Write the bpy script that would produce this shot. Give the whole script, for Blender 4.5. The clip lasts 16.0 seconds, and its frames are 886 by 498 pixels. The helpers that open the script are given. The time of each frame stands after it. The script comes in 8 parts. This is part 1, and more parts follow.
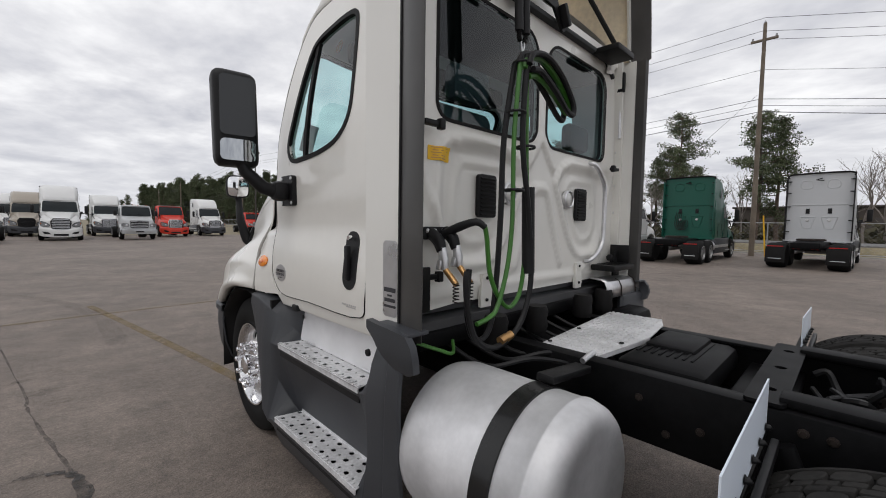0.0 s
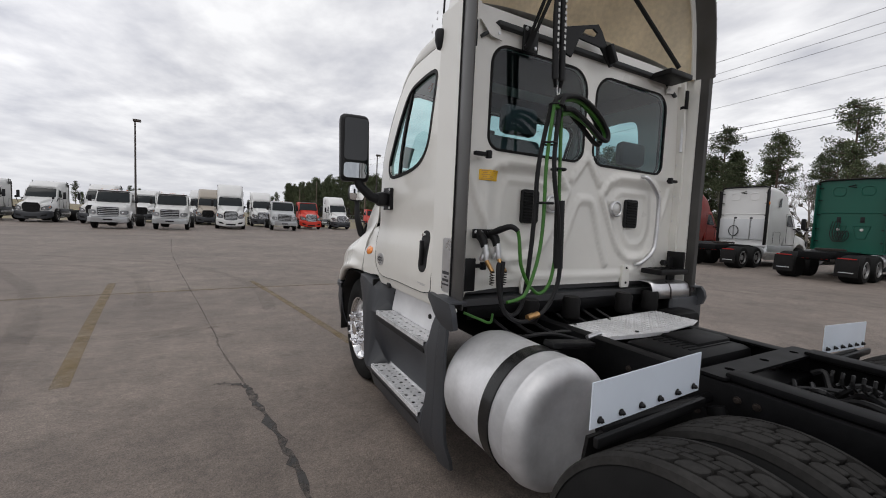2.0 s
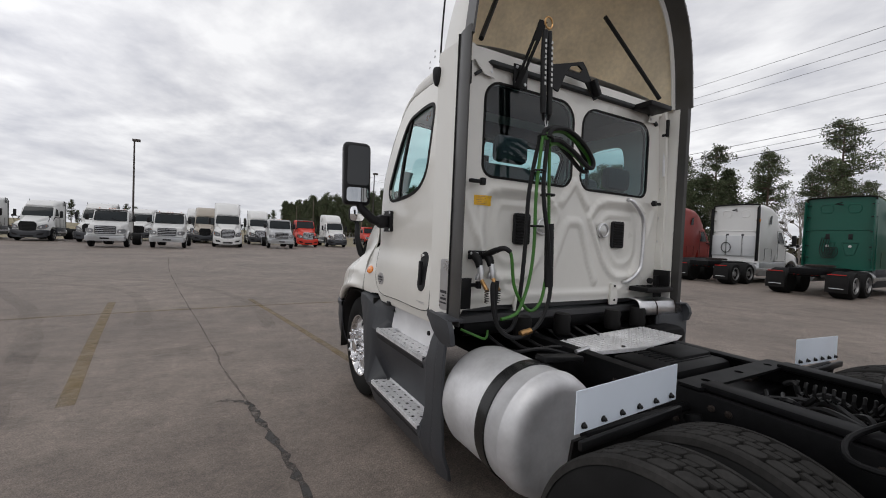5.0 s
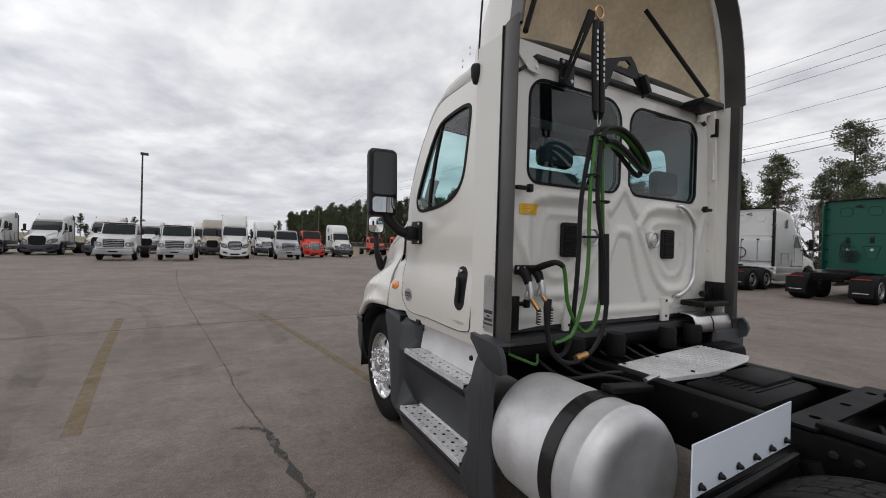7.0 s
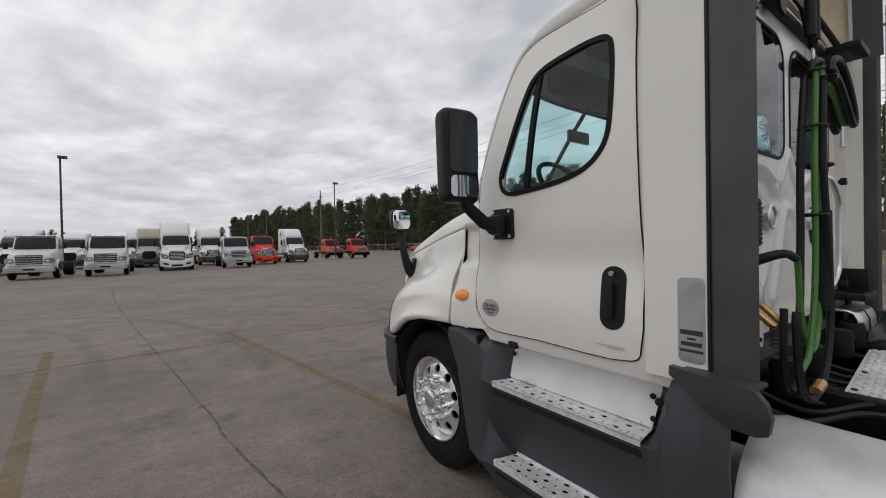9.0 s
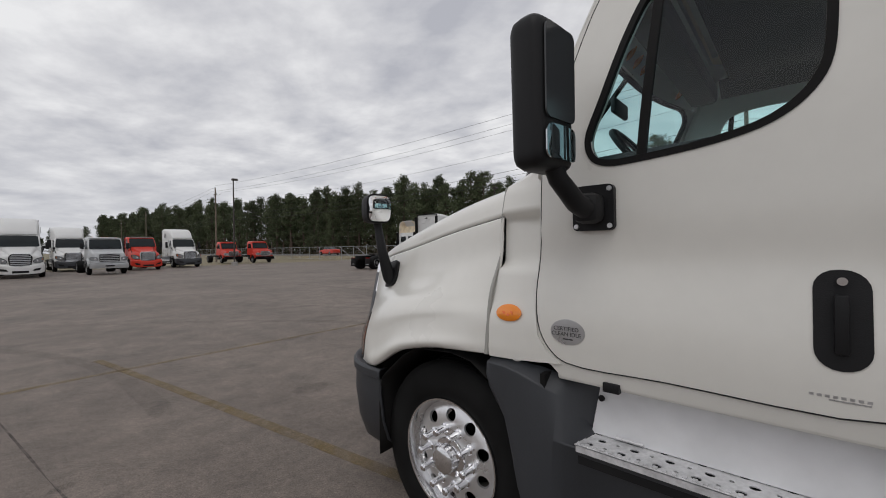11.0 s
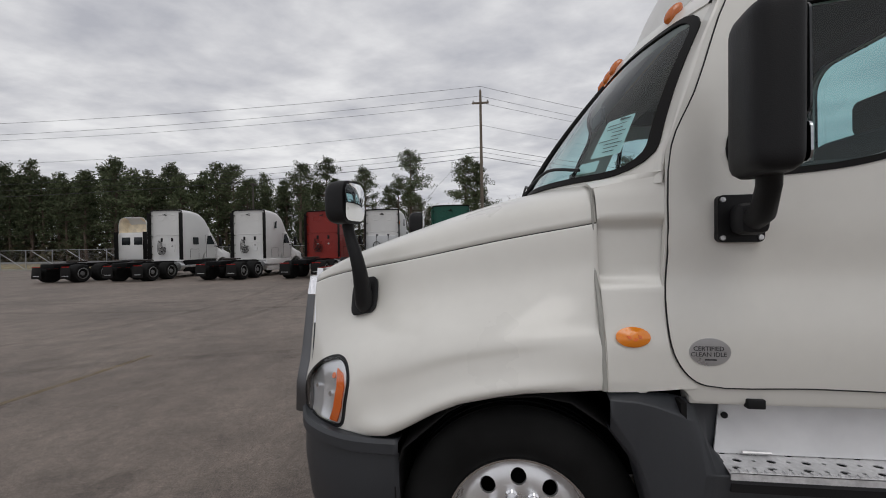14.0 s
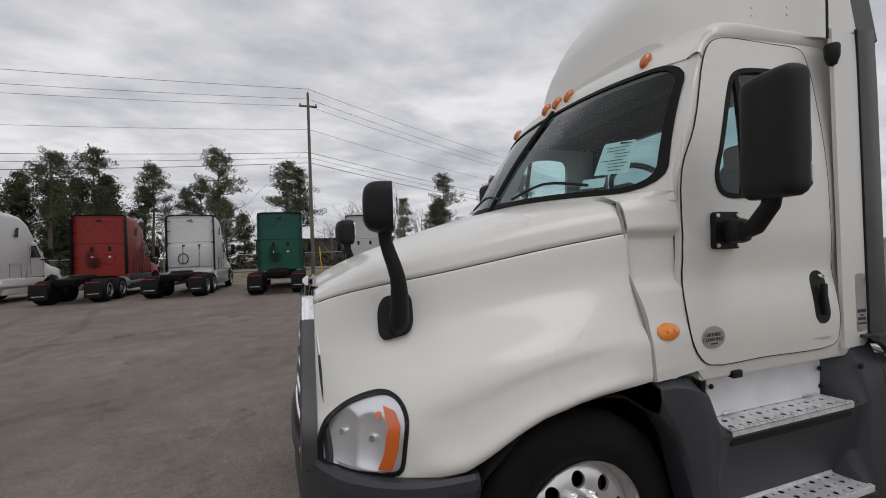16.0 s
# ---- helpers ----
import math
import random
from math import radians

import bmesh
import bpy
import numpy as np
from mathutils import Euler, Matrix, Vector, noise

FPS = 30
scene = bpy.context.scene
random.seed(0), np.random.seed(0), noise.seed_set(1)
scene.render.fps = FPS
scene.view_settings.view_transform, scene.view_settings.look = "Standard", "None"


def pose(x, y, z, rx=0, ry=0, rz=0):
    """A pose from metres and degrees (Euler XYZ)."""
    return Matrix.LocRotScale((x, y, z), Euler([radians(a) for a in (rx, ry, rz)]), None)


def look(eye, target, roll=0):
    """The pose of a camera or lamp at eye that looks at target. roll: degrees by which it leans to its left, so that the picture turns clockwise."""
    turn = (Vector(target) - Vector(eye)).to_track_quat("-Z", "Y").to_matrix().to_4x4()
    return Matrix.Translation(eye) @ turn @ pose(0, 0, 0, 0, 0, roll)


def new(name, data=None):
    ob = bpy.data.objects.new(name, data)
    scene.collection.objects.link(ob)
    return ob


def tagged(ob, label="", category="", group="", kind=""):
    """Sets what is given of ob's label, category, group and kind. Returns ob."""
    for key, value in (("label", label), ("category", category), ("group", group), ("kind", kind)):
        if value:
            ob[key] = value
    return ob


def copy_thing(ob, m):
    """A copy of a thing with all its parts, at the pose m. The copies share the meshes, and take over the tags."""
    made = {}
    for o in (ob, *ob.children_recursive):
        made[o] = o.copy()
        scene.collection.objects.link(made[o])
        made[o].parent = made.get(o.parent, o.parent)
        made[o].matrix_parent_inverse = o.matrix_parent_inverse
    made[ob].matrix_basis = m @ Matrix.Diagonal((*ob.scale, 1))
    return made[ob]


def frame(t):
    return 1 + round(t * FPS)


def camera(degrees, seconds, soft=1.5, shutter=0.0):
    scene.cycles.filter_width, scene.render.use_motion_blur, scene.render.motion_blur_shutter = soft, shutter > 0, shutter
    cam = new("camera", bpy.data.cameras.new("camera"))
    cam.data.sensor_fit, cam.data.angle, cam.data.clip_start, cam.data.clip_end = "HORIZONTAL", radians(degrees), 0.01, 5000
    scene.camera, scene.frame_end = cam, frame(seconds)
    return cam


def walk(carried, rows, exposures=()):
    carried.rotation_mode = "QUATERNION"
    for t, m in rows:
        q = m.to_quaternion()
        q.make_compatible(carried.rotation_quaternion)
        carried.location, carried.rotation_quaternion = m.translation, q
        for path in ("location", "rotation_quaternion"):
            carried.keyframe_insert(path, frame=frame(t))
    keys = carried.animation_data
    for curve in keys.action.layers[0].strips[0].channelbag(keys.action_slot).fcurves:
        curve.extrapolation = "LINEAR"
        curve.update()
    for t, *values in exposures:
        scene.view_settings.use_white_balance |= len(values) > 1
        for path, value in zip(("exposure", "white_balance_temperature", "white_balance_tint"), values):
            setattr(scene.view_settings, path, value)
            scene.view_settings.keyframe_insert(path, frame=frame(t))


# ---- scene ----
cam = camera(96, 16.0, soft=1.0)
# seconds, eye in metres, turn in degrees
PATH = [
    (0, -2.033, -2.833, 1.540, 86.46, -0.86, -44.27),
    (0.5, -2.137, -2.963, 1.580, 86.44, -1.63, -38.42),
    (1, -2.137, -3.213, 1.585, 86.36, -2.68, -32.86),
    (1.5, -2.073, -3.408, 1.568, 86.16, -3.23, -28.90),
    (2, -2.182, -3.515, 1.568, 85.95, -2.60, -28.72),
    (2.5, -2.339, -3.602, 1.573, 86.11, -2.42, -27.70),
    (3, -2.336, -3.644, 1.593, 87.09, -2.43, -27.29),
    (3.5, -2.269, -3.650, 1.594, 87.60, -2.45, -28.06),
    (4, -2.223, -3.659, 1.596, 87.95, -2.55, -28.59),
    (6.5, -2.343, -3.496, 1.606, 89.19, -1.97, -29.61),
    (7, -2.330, -3.325, 1.622, 89.60, -1.63, -28.54),
    (7.5, -2.343, -3.088, 1.634, 89.90, -1.11, -30.21),
    (8, -2.495, -2.803, 1.624, 89.83, -0.51, -32.72),
    (8.5, -2.623, -2.523, 1.615, 89.15, 0.35, -34.42),
    (9, -2.630, -2.204, 1.607, 89.43, 1.08, -35.20),
    (11.5, -2.553, -0.922, 1.574, 90.20, 0.42, -53.80),
    (12, -2.638, -0.703, 1.586, 90.72, 0.26, -59.37),
    (12.5, -2.682, -0.504, 1.570, 90.78, 0.82, -61.81),
    (13, -2.606, -0.291, 1.628, 90.55, 2.31, -65.71),
    (13.5, -2.575, 0.028, 1.619, 90.44, 1.22, -76.18),
    (14, -2.620, 0.306, 1.635, 89.65, 0.99, -82.64),
    (14.5, -2.658, 0.559, 1.652, 89.89, 2.60, -84.98),
    (15, -2.535, 0.807, 1.642, 91.21, 3.40, -88.64),
    (15.5, -2.482, 1.028, 1.652, 91.01, 2.59, -97.18),
    (16, -2.399, 1.248, 1.663, 90.38, 1.92, -108.28),
]
# the clip's camera exposes a little more at the start
EXPOSURE = [(0, 0.14), (4, 0.09), (9, -0.04), (11.5, -0.15), (16, -0.17)]
walk(cam, [(t, pose(*p)) for t, *p in PATH], EXPOSURE)


# ---------------------------------------------------------------- light
def build_world():
    w = bpy.data.worlds.new("overcast_sky")
    scene.world = w
    w.use_nodes = True
    nt = w.node_tree
    nt.nodes.clear()
    out = nt.nodes.new("ShaderNodeOutputWorld")
    bg = nt.nodes.new("ShaderNodeBackground")
    sky = nt.nodes.new("ShaderNodeTexSky")
    sky.sky_type, sky.sun_disc = "NISHITA", False
    sky.sun_elevation, sky.sun_rotation = radians(SUN_ELEV), radians(SUN_ROT)
    sky.dust_density, sky.air_density = 3.0, 1.0
    co = nt.nodes.new("ShaderNodeTexCoord")
    sep = nt.nodes.new("ShaderNodeSeparateXYZ")
    nt.links.new(co.outputs["Generated"], sep.inputs[0])
    # the cloud deck is a flat sheet: divide by height
    up = nt.nodes.new("ShaderNodeMath"); up.operation = "MAXIMUM"; up.inputs[1].default_value = 0.03
    nt.links.new(sep.outputs[2], up.inputs[0])
    add = nt.nodes.new("ShaderNodeMath"); add.operation = "ADD"; add.inputs[1].default_value = 0.12
    nt.links.new(up.outputs[0], add.inputs[0])
    div = nt.nodes.new("ShaderNodeVectorMath"); div.operation = "DIVIDE"
    com = nt.nodes.new("ShaderNodeCombineXYZ")
    for i in range(3):
        nt.links.new(add.outputs[0], com.inputs[i])
    nt.links.new(co.outputs["Generated"], div.inputs[0])
    nt.links.new(com.outputs[0], div.inputs[1])
    n1 = nt.nodes.new("ShaderNodeTexNoise"); n1.inputs["Scale"].default_value = 1.5
    n1.inputs["Detail"].default_value = 8; n1.inputs["Roughness"].default_value = 0.50; n1.inputs["Distortion"].default_value = 0.4
    n2 = nt.nodes.new("ShaderNodeTexNoise"); n2.inputs["Scale"].default_value = 5.0
    n2.inputs["Detail"].default_value = 6; n2.inputs["Roughness"].default_value = 0.55
    stretch = nt.nodes.new("ShaderNodeMapping"); stretch.inputs["Scale"].default_value = (1.0, 0.78, 1.0)
    stretch.inputs["Location"].default_value = (0.4, 0.0, 0.0)
    stretch.inputs["Rotation"].default_value = (0, 0, radians(35))
    nt.links.new(div.outputs[0], stretch.inputs[0])
    nt.links.new(stretch.outputs[0], n1.inputs[0]); nt.links.new(stretch.outputs[0], n2.inputs[0])
    mixn = nt.nodes.new("ShaderNodeMix"); mixn.data_type = "FLOAT"; mixn.inputs[0].default_value = 0.32
    nt.links.new(n1.outputs[0], mixn.inputs[2]); nt.links.new(n2.outputs[0], mixn.inputs[3])
    ramp = nt.nodes.new("ShaderNodeValToRGB")
    cr = ramp.color_ramp
    cr.elements[0].position, cr.elements[0].color = 0.36, (0.53, 0.54, 0.595, 1)
    cr.elements[1].position, cr.elements[1].color = 0.62, (0.97, 0.97, 0.985, 1)
    e = cr.elements.new(0.5); e.color = (0.75, 0.752, 0.785, 1)
    nt.links.new(mixn.outputs[0], ramp.inputs[0])
    # paler towards the horizon
    hz = nt.nodes.new("ShaderNodeMapRange"); hz.inputs["From Min"].default_value = 0.0; hz.inputs["From Max"].default_value = 0.22
    hz.inputs["To Min"].default_value = 0.75; hz.inputs["To Max"].default_value = 0.0
    nt.links.new(sep.outputs[2], hz.inputs[0])
    pale = nt.nodes.new("ShaderNodeMix"); pale.data_type = "RGBA"
    pale.inputs[7].default_value = (0.67, 0.68, 0.725, 1)
    nt.links.new(hz.outputs[0], pale.inputs[0]); nt.links.new(ramp.outputs[0], pale.inputs[6])
    # brighter gap in the clouds towards the hidden sun
    dot = nt.nodes.new("ShaderNodeVectorMath"); dot.operation = "DOT_PRODUCT"
    dot.inputs[1].default_value = (-0.48, 0.76, 0.44)
    nt.links.new(co.outputs["Generated"], dot.inputs[0])
    gl = nt.nodes.new("ShaderNodeMapRange"); gl.interpolation_type = "SMOOTHSTEP"
    gl.inputs["From Min"].default_value = 0.86; gl.inputs["From Max"].default_value = 1.0
    gl.inputs["To Min"].default_value = 1.0; gl.inputs["To Max"].default_value = 1.22
    nt.links.new(dot.outputs["Value"], gl.inputs[0])
    sc = nt.nodes.new("ShaderNodeVectorMath"); sc.operation = "SCALE"
    nt.links.new(pale.outputs[2], sc.inputs[0]); nt.links.new(gl.outputs[0], sc.inputs["Scale"])
    sk = nt.nodes.new("ShaderNodeVectorMath"); sk.operation = "SCALE"; sk.inputs["Scale"].default_value = 0.05
    nt.links.new(sky.outputs[0], sk.inputs[0])
    tot = nt.nodes.new("ShaderNodeMix"); tot.data_type = "RGBA"; tot.inputs[0].default_value = 0.94
    nt.links.new(sk.outputs[0], tot.inputs[6]); nt.links.new(sc.outputs[0], tot.inputs[7])
    nt.links.new(tot.outputs[2], bg.inputs[0])
    bg.inputs[1].default_value = SKY_STRENGTH
    nt.links.new(bg.outputs[0], out.inputs[0])


SUN_ELEV, SUN_ROT, SKY_STRENGTH = 60, -110, 0.98
build_world()
sun = new("sun", bpy.data.lights.new("sun", "SUN"))
sun.data.energy, sun.data.angle, sun.data.color = 0.67, radians(35), (1.0, 0.97, 0.93)
sun.matrix_world = look((-18.5, -7, 34.5), (0, 0, 0))
scene.view_settings.exposure = 0.0


# ---------------------------------------------------------------- materials
def mat(name, col, rough=0.5, metal=0.0, grain=0.0, gscale=40.0, stain=0.0, sscale=1.5, bump=0.0, bscale=120.0, coat=0.0, spec=0.5, per_object=0.0):
    m = bpy.data.materials.new(name)
    m.use_nodes = True
    nt = m.node_tree
    b = nt.nodes["Principled BSDF"]
    b.inputs["Roughness"].default_value, b.inputs["Metallic"].default_value = rough, metal
    b.inputs["Coat Weight"].default_value = coat
    b.inputs["Coat Roughness"].default_value = 0.06
    b.inputs["Specular IOR Level"].default_value = spec
    co = nt.nodes.new("ShaderNodeTexCoord")
    col4 = (*col, 1)
    last = nt.nodes.new("ShaderNodeRGB"); last.outputs[0].default_value = col4
    sock = last.outputs[0]

    def vary(sock, amount, scale, detail):
        n = nt.nodes.new("ShaderNodeTexNoise")
        n.inputs["Scale"].default_value, n.inputs["Detail"].default_value = scale, detail
        nt.links.new(co.outputs["Object"], n.inputs[0])
        r = nt.nodes.new("ShaderNodeMapRange")
        r.inputs["From Min"].default_value, r.inputs["From Max"].default_value = 0.3, 0.7
        r.inputs["To Min"].default_value, r.inputs["To Max"].default_value = 1 - amount, 1 + amount
        nt.links.new(n.outputs[0], r.inputs[0])
        s = nt.nodes.new("ShaderNodeVectorMath"); s.operation = "SCALE"
        nt.links.new(sock, s.inputs[0]); nt.links.new(r.outputs[0], s.inputs["Scale"])
        return s.outputs[0], n.outputs[0]
    if stain:
        sock, fac = vary(sock, stain, sscale, 6)
        rr = nt.nodes.new("ShaderNodeMapRange")
        rr.inputs["To Min"].default_value, rr.inputs["To Max"].default_value = max(rough - 0.12, 0.02), min(rough + 0.12, 1)
        nt.links.new(fac, rr.inputs[0]); nt.links.new(rr.outputs[0], b.inputs["Roughness"])
    if grain:
        sock, fac = vary(sock, grain, gscale, 3)
    if per_object:
        oi = nt.nodes.new("ShaderNodeObjectInfo")
        r = nt.nodes.new("ShaderNodeMapRange")
        r.inputs["To Min"].default_value, r.inputs["To Max"].default_value = 1 - per_object, 1 + per_object
        nt.links.new(oi.outputs["Random"], r.inputs[0])
        s = nt.nodes.new("ShaderNodeVectorMath"); s.operation = "SCALE"
        nt.links.new(sock, s.inputs[0]); nt.links.new(r.outputs[0], s.inputs["Scale"])
        sock = s.outputs[0]
    nt.links.new(sock, b.inputs["Base Color"])
    if bump:
        n = nt.nodes.new("ShaderNodeTexNoise"); n.inputs["Scale"].default_value, n.inputs["Detail"].default_value = bscale, 4
        nt.links.new(co.outputs["Object"], n.inputs[0])
        bp = nt.nodes.new("ShaderNodeBump"); bp.inputs["Strength"].default_value = bump; bp.inputs["Distance"].default_value = 0.004
        nt.links.new(n.outputs[0], bp.inputs["Height"]); nt.links.new(bp.outputs[0], b.inputs["Normal"])
    return m


def glass_mat(name, tint, rough=0.0, base=0.045):
    m = bpy.data.materials.new(name)
    m.use_nodes = True
    nt = m.node_tree
    nt.nodes.remove(nt.nodes["Principled BSDF"])
    tr = nt.nodes.new("ShaderNodeBsdfTransparent"); tr.inputs[0].default_value = (*tint, 1)
    gl = nt.nodes.new("ShaderNodeBsdfGlossy"); gl.inputs["Roughness"].default_value = rough
    # reflectance of a thin pane, the same from both sides
    lw = nt.nodes.new("ShaderNodeLayerWeight"); lw.inputs[0].default_value = 0.5
    pw = nt.nodes.new("ShaderNodeMath"); pw.operation = "POWER"; pw.inputs[1].default_value = 4.5
    fr = nt.nodes.new("ShaderNodeMath"); fr.operation = "MULTIPLY_ADD"; fr.inputs[1].default_value = 0.90; fr.inputs[2].default_value = base
    nt.links.new(lw.outputs["Facing"], pw.inputs[0]); nt.links.new(pw.outputs[0], fr.inputs[0])
    mx = nt.nodes.new("ShaderNodeMixShader")
    nt.links.new(fr.outputs[0], mx.inputs[0]); nt.links.new(tr.outputs[0], mx.inputs[1]); nt.links.new(gl.outputs[0], mx.inputs[2])
    nt.links.new(mx.outputs[0], nt.nodes["Material Output"].inputs[0])
    return m


WHITE = mat("white_truck_paint", (0.725, 0.71, 0.665), 0.32, stain=0.025, sscale=2.2, grain=0.012, gscale=15, coat=0.5)
WHITE_FAIR = mat("white_fairing_paint", (0.73, 0.72, 0.68), 0.36, stain=0.03, sscale=1.8, coat=0.3)
RAW = mat("raw_fibreglass", (0.78, 0.68, 0.51), 0.7, stain=0.16, sscale=3.0, grain=0.08, gscale=30)
RUBBER = mat("black_rubber", (0.013, 0.0125, 0.0125), 0.55, stain=0.2, sscale=3, bump=0.15, bscale=60, spec=0.10)
EXTRUB = mat("grey_black_rubber_strip", (0.050, 0.048, 0.046), 0.36, stain=0.25, sscale=4)
BLACK = mat("black_painted_steel", (0.008, 0.008, 0.0085), 0.45, stain=0.3, sscale=4, bump=0.1, bscale=50, spec=0.22)
BLACKP = mat("black_plastic", (0.012, 0.012, 0.013), 0.5, stain=0.15, sscale=5, bump=0.2, bscale=250, spec=0.22)
GREYP = mat("dark_grey_moulded_plastic", (0.034, 0.0365, 0.042), 0.5, stain=0.10, sscale=2.5, grain=0.05, gscale=120, bump=0.12, bscale=300)
ALU = mat("brushed_aluminium", (0.66, 0.66, 0.67), 0.42, 1.0, stain=0.14, sscale=5, grain=0.05, gscale=60)
TANKM = mat("fuel_tank_aluminium", (0.60, 0.60, 0.61), 0.52, 0.4, stain=0.30, sscale=3.4, grain=0.03, gscale=50)
KICK = mat("satin_aluminium_panel", (0.72, 0.72, 0.73), 0.55, 0.25, stain=0.10, sscale=5)
TREAD = mat("punched_aluminium_tread", (0.66, 0.66, 0.67), 0.5, 0.35, stain=0.15, sscale=9, grain=0.12, gscale=60)
STRAPM = mat("glossy_black_strap", (0.010, 0.010, 0.010), 0.25, stain=0.2, sscale=5, spec=0.4)
DARKCHR = mat("dark_chrome", (0.13, 0.13, 0.135), 0.32, 0.9, stain=0.1, sscale=6)
CHROME = mat("chrome", (0.82, 0.82, 0.84), 0.07, 1.0)
POLISH = mat("polished_wheel_aluminium", (0.78, 0.78, 0.79), 0.16, 1.0, stain=0.08, sscale=8)
TYRE = mat("tyre_rubber", (0.011, 0.011, 0.011), 0.7, stain=0.3, sscale=5, bump=0.2, bscale=80, spec=0.10)
TYREW = mat("worn_tyre_tread", (0.026, 0.025, 0.024), 0.85, stain=0.3, sscale=8, grain=0.15, gscale=60, spec=0.10)
FRAME = mat("black_chassis_paint", (0.0045, 0.0045, 0.005), 0.5, stain=0.35, sscale=5, grain=0.2, gscale=40, spec=0.10)
GREASE = mat("rusty_greased_steel", (0.028, 0.022, 0.019), 0.6, 0.3, stain=0.4, sscale=7, grain=0.2, gscale=50, spec=0.22)
PLATEW = mat("white_plastic_plate", (0.68, 0.74, 0.82), 0.4, stain=0.04, sscale=4)
AMBER = mat("amber_lens", (0.85, 0.25, 0.015), 0.15, coat=0.6)
AMBERL = mat("bright_amber_lens", (0.80, 0.15, 0.012), 0.2, coat=0.6)
AMBERB = mat("amber_lens_deep", (0.55, 0.13, 0.01), 0.2, coat=0.6)
CLEARL = glass_mat("clear_lens", (0.93, 0.94, 0.95), 0.02)
REFLECT = mat("headlight_reflector", (0.88, 0.88, 0.89), 0.34, 0.72)
DISC = mat("satin_wheel_disc", (0.80, 0.80, 0.81), 0.30, 0.8, stain=0.08, sscale=8)
GLASS = glass_mat("tinted_window_glass", (0.70, 0.88, 0.88))
GLASSR = glass_mat("rear_window_glass", (0.42, 0.58, 0.60), 0.0, 0.06)
WSGLASS = glass_mat("windscreen_glass", (0.72, 0.88, 0.88))
MIRRORM = mat("mirror_glass", (0.85, 0.86, 0.87), 0.01, 1.0)
# darker tint: the reflected truck side and ground put into the colour
WIDEM = mat("wide_angle_mirror_glass", (0.42, 0.44, 0.46), 0.02, 1.0)
MIRRORD = mat("dark_mirror_glass", (0.045, 0.048, 0.052), 0.12, 0.0, spec=0.4)
HEADL = mat("grey_headliner", (0.045, 0.048, 0.050), 0.9, stain=0.05)
INTERIOR = mat("dark_cab_trim", (0.055, 0.055, 0.058), 0.7, stain=0.1, sscale=5)
SEATM = mat("grey_seat_cloth", (0.09, 0.09, 0.095), 0.9, grain=0.1, gscale=90)
HOSEK = mat("black_hose", (0.014, 0.014, 0.015), 0.5, stain=0.2, sscale=8, spec=0.22)
HOSEG = mat("green_cable_jacket", (0.045, 0.16, 0.022), 0.4, stain=0.15, sscale=8)
BRASS = mat("brass_fitting", (0.5, 0.29, 0.12), 0.35, 0.8, stain=0.2, sscale=20)
YELLOWS = mat("yellow_label", (0.85, 0.50, 0.02), 0.5, stain=0.04)
SILVERS = mat("silver_decal", (0.52, 0.52, 0.53), 0.3, 0.75, stain=0.1, sscale=12)
INK = mat("dark_print", (0.03, 0.03, 0.035), 0.5)
PAPER = mat("pale_paper", (0.68, 0.80, 0.80), 0.7, stain=0.03)
REDINK = mat("red_print", (0.55, 0.03, 0.03), 0.5)
LAMPGL = mat("clear_lamp_face", (0.55, 0.55, 0.53), 0.2, 0.3, coat=0.8)


# ---------------------------------------------------------------- building kit
from mathutils.geometry import delaunay_2d_cdt


def part(name, bm, material, parent, label="", angle=38):
    me = bpy.data.meshes.new(name)
    bmesh.ops.recalc_face_normals(bm, faces=bm.faces)
    bm.to_mesh(me)
    bm.free()
    me.polygons.foreach_set("use_smooth", [True] * len(me.polygons))
    me.set_sharp_from_angle(angle=radians(angle))
    me.materials.append(material)
    ob = new(name, me)
    ob.parent = parent
    if label:
        ob["label"] = label
    return ob


def thing(name, label, category, group="", m=None):
    ob = new(name)
    tagged(ob, label, category, group)
    if m is not None:
        ob.matrix_world = m
    return ob


def box(bm, c, s, rot=None, bevel=0.0):
    r = bmesh.ops.create_cube(bm, size=1.0)
    vs = r["verts"]
    bmesh.ops.scale(bm, vec=s, verts=vs)
    if bevel:
        es = list({e for v in vs for e in v.link_edges})
        g = bmesh.ops.bevel(bm, geom=es, offset=bevel, segments=2, affect="EDGES", profile=0.5)
        vs = list({v for f in g["faces"] for v in f.verts} | {v for v in vs if v.is_valid})
    m = Matrix.Translation(c)
    if rot is not None:
        m = m @ rot.to_4x4()
    bmesh.ops.transform(bm, matrix=m, verts=vs)
    return vs


def bx(c, s, rot=None, bevel=0.0):
    bm = bmesh.new()
    box(bm, c, s, rot, bevel)
    return bm


def loft(bm, rings, closed=False, caps=False):
    vr = [[bm.verts.new(p) for p in ring] for ring in rings]
    n = len(vr[0])
    for a, b in zip(vr, vr[1:]):
        for i in range(n if closed else n - 1):
            j = (i + 1) % n
            bm.faces.new((a[i], a[j], b[j], b[i]))
    if caps:
        bm.faces.new(vr[0][::-1])
        bm.faces.new(vr[-1])
    return vr


def smooth_path(pts, n=6):
    p = [Vector(q) for q in pts]
    out = []
    for i in range(len(p) - 1):
        a, b, c, d = p[max(i - 1, 0)], p[i], p[i + 1], p[min(i + 2, len(p) - 1)]
        for k in range(n):
            t = k / n
            out.append(0.5 * ((2 * b) + (c - a) * t + (2 * a - 5 * b + 4 * c - d) * t * t + (3 * b - a - 3 * c + d) * t ** 3))
    out.append(p[-1])
    return out


